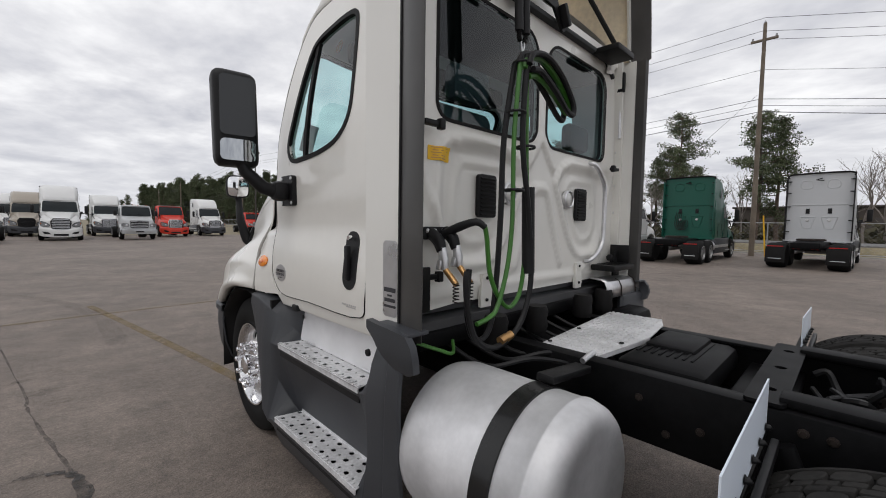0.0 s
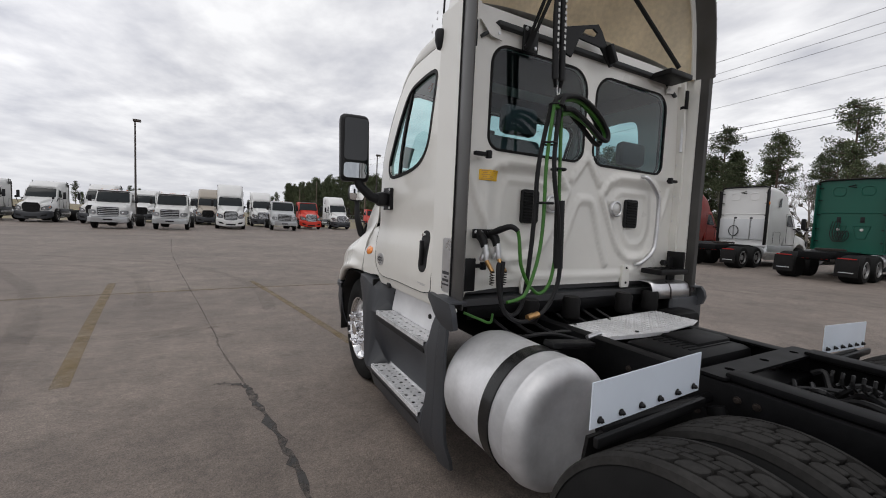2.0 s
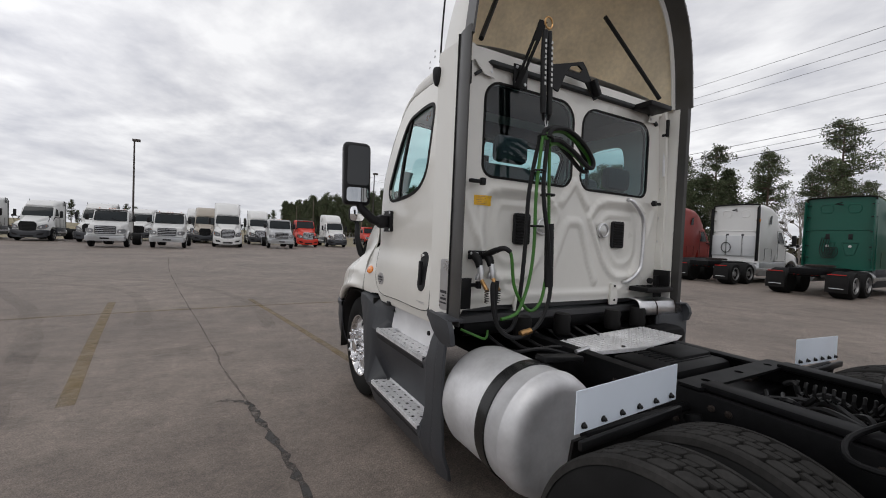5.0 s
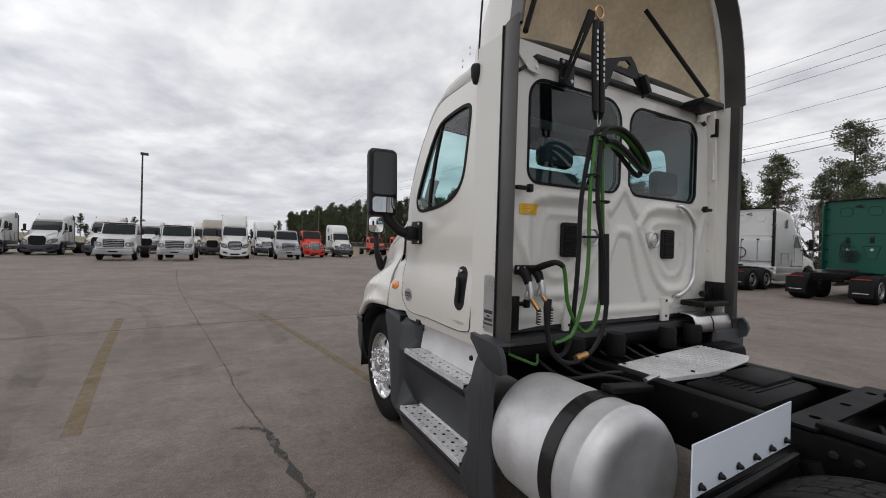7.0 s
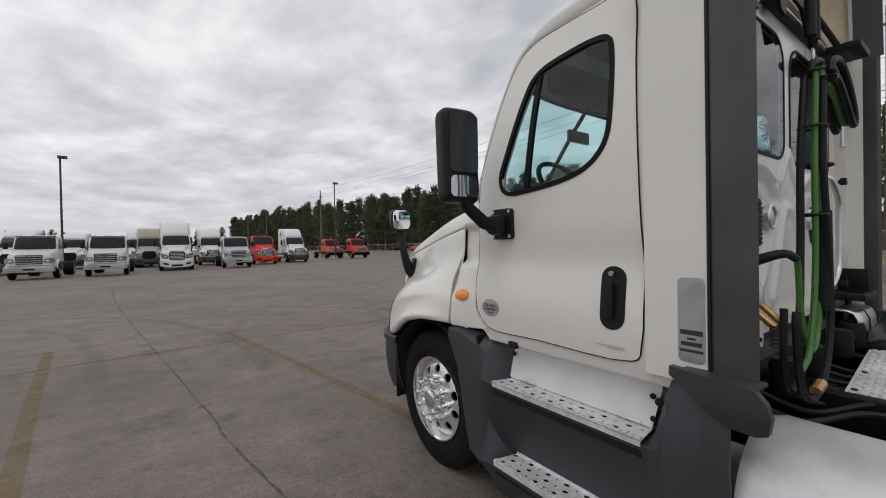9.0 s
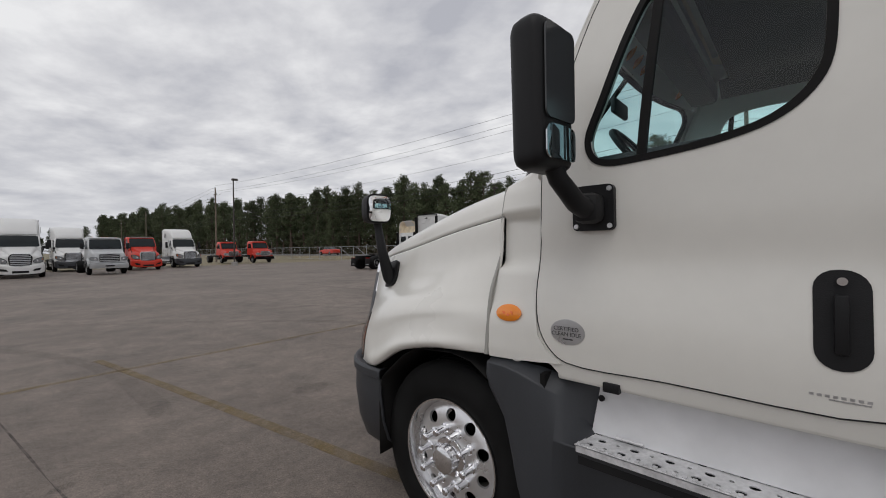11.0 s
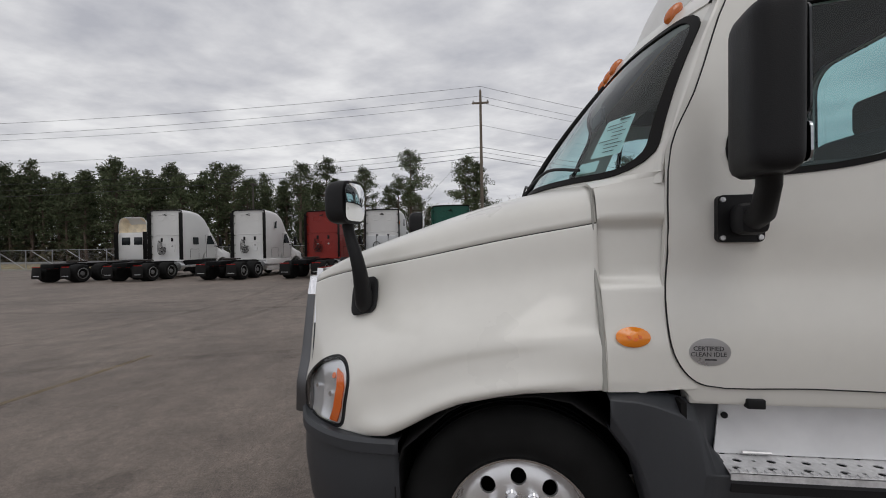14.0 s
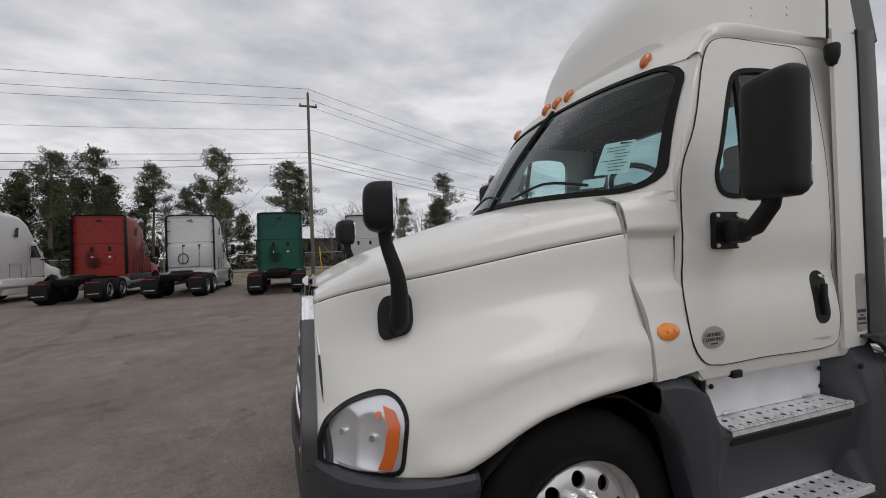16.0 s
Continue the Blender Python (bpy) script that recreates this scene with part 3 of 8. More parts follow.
def hood_pt(y, s, off=0.0, side=-1):
    def raw(y, s):
        c = [Vector((x, y, z)) for x, z in hood_ctrl(y)]
        k = min(max(s, 0), 0.99999) * (len(c) - 1)
        i = int(k)
        t = k - i
        a, b, d, e = c[max(i - 1, 0)], c[i], c[i + 1], c[min(i + 2, len(c) - 1)]
        if i == 0:
            a = Vector((-d.x, d.y, d.z))
        return 0.5 * (2 * b + (d - a) * t + (2 * a - 5 * b + 4 * d - e) * t * t + (3 * b - a - 3 * d + e) * t ** 3)
    p = raw(y, s)
    if s > 0.7:
        k = min(1.0, max(0.0, (1.10 - y) / 0.15)) * min(1.0, max(0.25, (y + 0.1) / 0.35))
        p.x += k * (0.024 * math.exp(-((s - 0.965) / 0.035) ** 2) - 0.010 * math.exp(-((s - 0.865) / 0.05) ** 2))
    if off:
        n = (raw(min(y + 0.01, 1.47), s) - raw(y - 0.01, s)).cross(raw(y, s + 0.01) - raw(y, s - 0.01)).normalized()
        if n.x < 0:
            n = -n
        p = p + n * off
    p.x *= -side
    p.y = -0.1 + (p.y + 0.1) * NOSE
    return p


# outline of the headlight in skin coordinates: an egg with its blunt end to the wheel
LIGHT = [(1.462, 0.975), (1.466, 0.93), (1.455, 0.875), (1.415, 0.78), (1.335, 0.722), (1.21, 0.708), (1.14, 0.742), (1.112, 0.82), (1.125, 0.905), (1.155, 0.98), (1.27, 0.990), (1.395, 0.990)]
LIGHT = [tuple(q[:2]) for q in smooth_path([(*p, 0) for p in LIGHT + [LIGHT[0]]], 4)][:-1]


def build_hood():
    ys = [-0.1 + 1.57 * i / 60 for i in range(61)]
    ss = [i / 42 for i in range(43)]
    SEAM = 3 / 7
    bm = bmesh.new()
    for side in (1, -1):
        loft(bm, [[hood_pt(y, s, 0, side) for s in ss if s <= SEAM + 1e-6] for y in ys])
    bmesh.ops.remove_doubles(bm, verts=bm.verts, dist=1e-4)
    hood = part("hood", bm, WHITE, truck, "glossy white sloping hood", 60)
    mod = hood.modifiers.new("thick", "SOLIDIFY"); mod.thickness, mod.offset = 0.008, -1
    for side in (1, -1):
        bm = bmesh.new()
        yf = ys[:42] + [ys[42] + (ys[60] - ys[42]) * i / 60 for i in range(1, 61)]
        sf = [SEAM + 0.004 + (1 - SEAM - 0.004) * k / 78 for k in range(79)]
        loft(bm, [[hood_pt(y, q, 0, side) for q in sf] for y in yf])
        # the opening that the headlight fills
        bm.faces.ensure_lookup_table()
        gone = [bm.faces[i * 78 + k] for i in range(len(yf) - 1) for k in range(78) if inside(((yf[i] + yf[i + 1]) / 2, (sf[k] + sf[k + 1]) / 2), LIGHT)]
        bmesh.ops.delete(bm, geom=gone, context="FACES")
        # rolled lip of the arch
        lip = [hood_pt(y, 1.0, 0, side) for y in ys]
        loft(bm, [lip, [p + Vector((side * 0.012, 0, -0.006)) for p in lip], [p + Vector((side * 0.05, 0, 0.0)) for p in lip]])
        bmesh.ops.remove_doubles(bm, verts=bm.verts, dist=1e-4)
        f = part("fender", bm, WHITE, truck, "white front fender flared over the wheel", 60)
        mod = f.modifiers.new("thick", "SOLIDIFY"); mod.thickness, mod.offset = 0.006, -1
        # dark gap under the hood's edge
        bm = bmesh.new()
        tube(bm, [hood_pt(y, SEAM + 0.002, -0.004, side) for y in ys], 0.004, 6)
        part("seam", bm, BLACKP, truck)
    # grille
    bm = bmesh.new()
    W, top, bot = 0.56, 1.615, 0.90
    out = [(-W, top), (W, top), (W + 0.13, bot), (-W - 0.13, bot)]
    fn = lambda u, v: Vector((u, 1.229 + 0.06 * (1 - (u / 0.75) ** 2) + 0.075 * (top - v), v))
    part("grille", sheet(out, [], fn, 0.02, 0.08), BLACKP, truck, "black grille behind chrome bars")
    grille = truck.children[-1]
    for k in range(7):
        z = bot + 0.05 + k * (top - bot - 0.1) / 6
        w = W + 0.13 * (top - z) / (top - bot) - 0.04
        part("bar", tb([fn(-w + 2 * w * i / 10, z) + Vector((0, 0.010, 0)) for i in range(11)], 0.011, 8), CHROME, grille)
    sfn = lambda u, v: fn(u, v) + Vector((0, 0.012 - 0.030 * max(0, abs(u) - 0.54) / 0.1, 0))
    up = [(-W - 0.02, top + 0.02), (W + 0.02, top + 0.02), (W + 0.115, 1.36), (W + 0.035, 1.36), (W - 0.02, top - 0.05), (-W + 0.02, top - 0.05), (-W - 0.035, 1.36), (-W - 0.115, 1.36)]
    part("surround", sheet(up, [], sfn, 0.03, 0.06), CHROME, grille, "chrome upper grille surround")
    for s in (-1, 1):
        part("surround", sheet([(s * (W + 0.035), 1.358), (s * (W + 0.115), 1.358), (s * (W + 0.26), bot), (s * (W + 0.13), bot)], [], sfn, 0.03, 0.06), GREYP, grille, "dark grey lower grille surround")
    # side returns of the surround, from the hood's front edge forwards
    front = [hood_pt(1.47, 0.40 + 0.598 * k / 40) for k in range(40, -1, -1)]
    EZ, EX = [0.90] + [p.z for p in front], [abs(front[0].x) + 0.008] + [abs(p.x) for p in front]
    for s in (-1, 1):
        for z0, z1, mt_, lb in ((1.50, 1.60, CHROME, "chrome upper grille return"), (0.93, 1.497, DARKCHR, "dark chrome lower grille return")):
            bm = bmesh.new()
            rows = []
            for k in range(9):
                z = z0 + (z1 - z0) * k / 8
                x = interp(z, EZ, EX)
                d = 0.062 - 0.015 * (z - 0.93) / 0.67
                rows.append([Vector((s * (x - 0.001), 1.2455, z)), Vector((s * (x - 0.003), 1.245 + d * 0.55, z)), Vector((s * (x - 0.015), 1.245 + d, z)), Vector((s * (x - 0.06), 1.245 + d + 0.008, z))])
            loft(bm, rows)
            part("surround", bm, mt_, grille, lb, 50)
    # cowl side panels between hood and door, flush with the hood's rear edge
    edge = [hood_pt(-0.1, 0.40 + 0.60 * k / 40) for k in range(40, -1, -1)]
    EDGE_Z, EDGE_X = [p.z for p in edge] + [1.96, 2.12], [abs(p.x) + 0.004 for p in edge] + [1.0, 0.985]
    for side in (1, -1):
        def cfn(u, v, side=side):
            k = interp(u, (-0.40, -0.08), (0, 1))
            xx = interp(v, EDGE_Z, EDGE_X)
            x2 = interp(v, (1.15, 1.28, 1.34, 1.48, 1.58, 1.605, 1.812, 1.832, 1.95, 2.02), (1.060, 1.063, 1.064, 1.054, 1.048, 1.022, 1.018, 1.046, 1.038, 1.026))
            if v > 1.575:
                xx = interp(v, (1.575, 1.605, 1.812, 1.832, 1.93, 1.98), (xx, 0.945, 0.932, 0.966, 0.935, 0.900))
                x2 -= 0.018 * math.sin(math.pi * k) * interp(v, (1.60, 1.64, 1.80, 1.825), (0, 1, 1, 0))
            return Vector((side * (x2 + (xx - x2) * k), u, v))
        out = [(-0.30, 1.196), (-0.20, 1.192), (-0.10, 1.192), (-0.10, 1.965), (-0.16, 1.978), (-0.335, 1.998), (-0.33, 1.60), (-0.312, 1.45), (-0.33, 1.31), (-0.365, 1.25), (-0.425, 1.205)]
        p_ = part("cowl_panel", sheet(out, [], cfn, 0.012, 0.018), WHITE, truck, "white cowl panel with amber side lamp", 50)
        if side < 0:
            o = oval(-0.195, 1.392, 0.062, 0.036, 28)
            part("side_marker", sheet(o, [], lambda u, v: cfn(u, v) + Vector((side * (0.008 + 0.012 * max(0, 1 - ((u + 0.195) / 0.062) ** 2 - ((v - 1.392) / 0.036) ** 2)), 0, 0)), 0.01, 0.012), AMBER, p_, "oval amber side marker lamp")
            for cu, cv, tn in ((-0.178, 1.394, 0.5), (-0.200, 1.386, -0.4), (-0.216, 1.396, 0.9)):
                part("marker_facet", sheet(oval(cu, cv, 0.010, 0.006, 4, 1.2, tn), [], lambda u, v: cfn(u, v) + Vector((side * 0.0215, 0, 0)), 0.002, 0.012), AMBERL, p_)
    # pale grey strip down the gap at the back of the fender
    for side in (1, -1):
        part("seam", tb([(side * 1.098, -0.088, 1.198), (side * 1.058, -0.088, 1.45), (side * 1.0, -0.088, 1.575), (side * 0.965, -0.088, 1.66), (side * 0.952, -0.088, 1.82), (side * 0.915, -0.09, 1.965)], [0.010, 0.010, 0.008, 0.005, 0.005, 0.005], 8, 4), GAPSTRIP, truck)
    # dark wheel arch liners
    for side in (1, -1):
        bm = bmesh.new()
        rings = []
        for k in range(19):
            a = radians(-14 + 222 * k / 18)
            R = 0.565 + 0.01 * math.sin(k * 2.1)
            y, z = 0.22 + R * math.cos(a), 0.60 + R * math.sin(a)
            y = min(y, 0.72)
            rings.append([Vector((side * 0.60, y, z)), Vector((side * 0.85, y, z + 0.01)), Vector((side * 1.065, y, z))])
        loft(bm, rings)
        o = part("wheel_liner", bm, RUBBER, truck, "black plastic wheel arch liner"); m_ = o.modifiers.new("thick", "SOLIDIFY"); m_.thickness = 0.006
        part("liner_back", bx((side * 0.84, -0.36, 0.76), (0.50, 0.02, 0.80)), RUBBER, truck)
        part("liner_wall", sheet([(0.88, 0.62), (0.88, 1.10), (-0.34, 1.10), (-0.34, 0.62)], [], lambda u, v, side=side: Vector((side * 0.595, u, v)), 0.008, 0.3), RUBBER, truck)
    # engine block hides the light from below
    part("engine", bx((0, 0.45, 1.15), (0.75, 1.1, 0.7), None, 0.05), FRAME, truck)


def build_headlights():
    for side in (1, -1):
        def fn(off):
            return lambda u, v: hood_pt(min(u, 1.47), min(v, 0.999), off, side)

        def bowl_fn(u, v):
            # two smooth bowls that cut into one another, set in a flat surround
            d = -0.009
            for cu, cv, a, b, deep in ((1.385, 0.865, 0.098, 0.135, 0.032), (1.262, 0.885, 0.082, 0.112, 0.030)):
                r2 = ((u - cu) / a) ** 2 + ((v - cv) / b) ** 2
                d = min(d, -0.009 - deep * (1 - r2)) if r2 < 1 else d
            return hood_pt(min(u, 1.47), min(v, 0.999), d, side)
        h = part("headlight", ring_sheet(LIGHT, 0.008, fn(0.004), 0.02, 0.02), BLACKP, truck, "large clear headlight with amber turn signal")
        part("bezel", ring_sheet(LIGHT, -0.009, fn(0.003), 0.014, 0.02), FRAME, h, "dark grey headlight bezel")
        part("reflector", sheet(LIGHT, [], bowl_fn, None, 0.009), REFLECT, h, "silver headlight reflector")
        part("turn_signal", sheet([(1.20, 0.755), (1.158, 0.785), (1.140, 0.85), (1.156, 0.92), (1.182, 0.972), (1.236, 0.972), (1.208, 0.92), (1.190, 0.85), (1.196, 0.80)], [], fn(-0.003), 0.005, 0.008), AMBERL, h, "amber turn signal strip", 60)
        part("bulb", sheet(oval(1.222, 0.79, 0.013, 0.016, 12), [], fn(-0.006), 0.008, 0.012), AMBERL, h)
        for cy, cs in ((1.262, 0.885), (1.385, 0.865)):
            a, b = hood_pt(cy, cs, -0.042, side), hood_pt(cy, cs, -0.026, side)
            part("bulb", tb([a, b], 0.012, 12), CHROME, h)
        part("lens", sheet(LIGHT, [], fn(0.006), None, 0.02), CLEARL, h, "clear plastic lens")


def build_bumper():
    # plan outline swept with a profile
    plan = [(-1.07, 0.70), (-1.065, 0.83), (-1.04, 0.95), (-0.97, 1.08), (-0.86, 1.19), (-0.65, 1.29), (-0.4, 1.345), (0, 1.365)]
    plan = [tuple(q[:2]) for q in smooth_path([(*p, 0) for p in plan], 4)]
    plan = plan + [(-x, y) for x, y in plan[-2::-1]]
    prof = [(0.06, 0.965), (0.0, 0.97), (-0.012, 0.955), (-0.012, 0.915), (0.004, 0.905), (0.0, 0.77), (0.02, 0.60), (0.06, 0.48), (0.14, 0.41), (0.2, 0.39)]
    bm = bmesh.new()
    rings = []
    for i, (x, y) in enumerate(plan):
        a, b = plan[max(i - 1, 0)], plan[min(i + 1, len(plan) - 1)]
        d = Vector((b[0] - a[0], b[1] - a[1], 0)).normalized()
        n = Vector((d.y, -d.x, 0))
        rings.append([Vector((x, y, 0)) + n * o + Vector((0, 0, z)) for o, z in prof])
    # the lower edge rises towards the wheel
    for r, (x, y) in zip(rings, plan):
        k = max(0, (1.0 - y) / 0.35) if y < 1.0 else 0
        for p in r:
            if p.z < 0.86:
                p.z += 0.06 * k
    loft(bm, rings)
    b = part("front_bumper", bm, GREYP, truck, "dark grey plastic front bumper")
    m_ = b.modifiers.new("thick", "SOLIDIFY"); m_.thickness = 0.01
    # pale filler panel under the headlight
    bm = bmesh.new()
    loft(bm, [[Vector((x * 0.965, y - 0.03, z)) for x, y in plan if abs(x) > 0.3 and x < 0 and y > 0.85] for z in (0.95, 0.978)])
    part("filler", bm, KERBW, truck)


GAPSTRIP = mat("pale_grey_gap_strip", (0.33, 0.325, 0.30), 0.6, stain=0.12)
KERBW = mat("ivory_filler_panel", (0.55, 0.53, 0.46), 0.5, stain=0.08)


# wheels
def tyre_profile(R, w, rim):
    h = w / 2
    return [(rim, -h * 0.72), (rim + 0.02, -h * 0.90), (rim + 0.07, -h), (R - 0.09, -h * 0.99), (R - 0.035, -h * 0.88), (R - 0.012, -h * 0.80), (R - 0.006, -h * 0.6),
            (R - 0.006, h * 0.6), (R - 0.012, h * 0.80), (R - 0.035, h * 0.88), (R - 0.09, h * 0.99), (R - 0.055 - 0.08, h * 1.0), (rim + 0.07, h), (rim + 0.02, h * 0.90), (rim, h * 0.72)]


def groove_profile(R, w, rim, cuts):
    base = tyre_profile(R, w, rim)
    out = base[:6]
    for c in cuts:
        out += [(R, c - 0.008), (R - 0.012, c - 0.005), (R - 0.012, c + 0.005), (R, c + 0.008)]
    return out + base[8:]


def build_wheel(c, side, dual=False, steer=False, name="wheel"):
    """c: the hub's centre at the outer tyre's middle; side: -1 for the left."""
    R, w, rim = 0.490, 0.285, 0.283
    hub = part(name, lt([(0.0, -0.3), (0.2, -0.3), (0.2, -0.05), (0.12, 0.0), (0.12, 0.05), (0.0, 0.05)] if side > 0 else [(0.0, 0.3), (0.2, 0.3), (0.2, 0.05), (0.12, 0.0), (0.12, -0.05), (0.0, -0.05)], 32, "x", c), FRAME, truck)
    xs = [0.0] + ([-side * 0.335] if dual else [])
    for dx in xs:
        cc = (c[0] + dx, c[1], c[2])
        if steer:
            t = part("tyre", lt(groove_profile(R, w, rim, (-0.085, -0.03, 0.03, 0.085)), 72, "x", cc), TYRE, hub, "black ribbed steer tyre")
        else:
            bm = lt(tyre_profile(R - 0.012, w, rim), 96, "x", cc)
            t = part("tyre", bm, TYRE, hub, "black lug drive tyre")
            for q in (-1, 1):
                part("shoulder_rib", lt([(R - 0.03, q * 0.122), (R - 0.008, q * 0.116), (R - 0.002, q * 0.106), (R - 0.001, q * 0.092), (R - 0.016, q * 0.089)], 96, "x", cc), TYREW, hub)
            # rounded lugs, and two rows of small siped blocks between them
            bm = bmesh.new()
            for xo, N, half_x, half_l, pw, shift in ((-0.058, 38, 0.0265, 0.0375, 3.2, 0.0), (0.058, 38, 0.0265, 0.0375, 3.2, 0.5), (-0.0145, 62, 0.0125, 0.0225, 9.0, 0.0), (0.0145, 62, 0.0125, 0.0225, 9.0, 0.4)):
                ring_ = oval(0, 0, half_x, half_l, 12, pw)
                for k in range(N):
                    a0 = 2 * math.pi * (k + shift) / N
                    rows = []
                    for rr, sc in ((R - 0.016, 1.0), (R - 0.002, 0.97), (R, 0.90)):
                        rows.append([bm.verts.new((cc[0] + xo + u * sc, cc[1] + rr * math.cos(a0 + (v * sc + 0.25 * u) / R), cc[2] + rr * math.sin(a0 + (v * sc + 0.25 * u) / R))) for u, v in ring_])
                    for ra, rb in zip(rows, rows[1:]):
                        for m in range(12):
                            bm.faces.new((ra[m], ra[(m + 1) % 12], rb[(m + 1) % 12], rb[m]))
                    bm.faces.new(rows[-1])
            bmesh.ops.recalc_face_normals(bm, faces=bm.faces)
            part("tread", bm, TYREW, hub, "worn siped tread blocks", 25)
    # disc with ten round holes
    s = side

    def depth(r):
        if steer:
            return interp(r, (0, 0.10, 0.17, 0.20, 0.235, 0.262, 0.272, 0.283, 0.298), (0.098, 0.098, 0.096, 0.092, 0.082, 0.066, 0.055, 0.118, 0.124))
        return interp(r, (0, 0.10, 0.17, 0.235, 0.262, 0.283, 0.298), (-0.09, -0.09, -0.09, -0.07, 0.0, 0.115, 0.12))
    holes = []
    for k in range(10):
        a = 2 * math.pi * (k + 0.5) / 10
        holes.append(oval(0.212 * math.cos(a), 0.212 * math.sin(a), 0.032, 0.032, 20))
    fn = lambda u, v: Vector((c[0] + s * (0.02 + depth(math.hypot(u, v))), c[1] + u, c[2] + v))
    part("rim", sheet(oval(0, 0, 0.272, 0.272, 72), holes, fn, 0.014, 0.022), DISC, hub, "polished aluminium wheel with ten holes")
    part("rim_lip", lt([(0.258, s * 0.04), (0.272, s * 0.07), (0.284, s * 0.125), (0.290, s * 0.138), (0.299, s * 0.140), (0.303, s * 0.128), (0.300, s * 0.09)], 72, "x", c), POLISH, hub)
    if steer:
        part("hub_cap", lt([(0.0, s * 0.195), (0.05, s * 0.192), (0.066, s * 0.182), (0.072, s * 0.135), (0.098, s * 0.128), (0.104, s * 0.12), (0.104, s * 0.09)], 40, "x", c), POLISH, hub, "polished oil hub cap")
        for k in range(10):
            a = 2 * math.pi * k / 10 + 0.1
            q = (c[0] + s * 0.062, c[1] + 0.143 * math.cos(a), c[2] + 0.143 * math.sin(a))
            part("lug_nut", lt([(0.026, s * 0.05), (0.026, s * 0.062), (0.019, s * 0.068), (0.017, s * 0.115), (0.019, s * 0.12), (0.019, s * 0.135), (0.012, s * 0.142), (0.0, s * 0.143)], 12, "x", q), CHROME, hub)
    return hub


FRONT_AXLE, REAR_AXLE, HUB_Z = 0.225, -3.02, 0.591
HUB_Z_GROUND = 0.488
build_hood()
build_headlights()
build_bumper()
for sd in (-1, 1):
    build_wheel((sd * 0.88, FRONT_AXLE, HUB_Z), sd, False, True)
    build_wheel((sd * 1.075, REAR_AXLE, HUB_Z), sd, True, False)
    build_wheel((sd * 1.075, REAR_AXLE - 1.30, HUB_Z), sd, True, False)


# ---------------------------------------------------------------- cab
REAR_Y = -1.55


def side_x(y, z):
    x = 1.05
    if z > 2.05:
        x -= 0.10 * ((z - 2.05) / 0.75) ** 1.6 * interp(y, (-1.5, -0.9), (0.55, 1.0))
    x += 0.018 * math.exp(-((z - 1.33) / 0.16) ** 2) - 0.012 * math.exp(-((z - 1.62) / 0.10) ** 2)
    if z < 1.2:
        x -= 0.02 * (1.2 - z) / 0.05 * 0.3
    if y > -0.5:
        x -= 0.05 * ((y + 0.5) / 0.25) ** 2 * interp(z, (1.5, 2.1), (0.0, 1.0))
    return x


DOOR = [(-0.355, 2.10), (-0.335, 1.70), (-0.32, 1.48), (-0.34, 1.33), (-0.39, 1.25), (-0.45, 1.215), (-0.80, 1.212), (-1.31, 1.218), (-1.348, 1.25), (-1.345, 1.9), (-1.325, 2.45), (-1.31, 2.72), (-1.28, 2.785), (-1.10, 2.80), (-0.78, 2.80), (-0.66, 2.76), (-0.58, 2.66), (-0.44, 2.30)]
WINDOW = [(-0.555, 2.075), (-0.575, 2.015), (-0.625, 1.996), (-0.70, 1.996), (-0.95, 2.02), (-1.08, 2.055), (-1.15, 2.105), (-1.19, 2.17), (-1.205, 2.30), (-1.20, 2.54), (-1.185, 2.595), (-1.14, 2.62), (-0.84, 2.612), (-0.76, 2.575), (-0.705, 2.48), (-0.605, 2.22)]


def rounded(poly, n=4):
    """A smooth closed curve through the corners."""
    p = [Vector((*q, 0)) for q in poly]
    out = []
    for i in range(len(p)):
        a, b, d, e = p[i - 1], p[i], p[(i + 1) % len(p)], p[(i + 2) % len(p)]
        la, lb, lc = max((b - a).length, 1e-4) ** 0.5, max((d - b).length, 1e-4) ** 0.5, max((e - d).length, 1e-4) ** 0.5
        m1 = (d - b) + lb * ((b - a) / la - (d - a) / (la + lb))
        m2 = (d - b) + lb * ((e - d) / lc - (e - b) / (lb + lc))
        for k in range(n):
            t = k / n
            h = b * (2 * t ** 3 - 3 * t * t + 1) + m1 * (t ** 3 - 2 * t * t + t) + d * (-2 * t ** 3 + 3 * t * t) + m2 * (t ** 3 - t * t)
            out.append((h.x, h.y))
    return out


DOOR, WINDOW = rounded(DOOR), rounded(WINDOW)


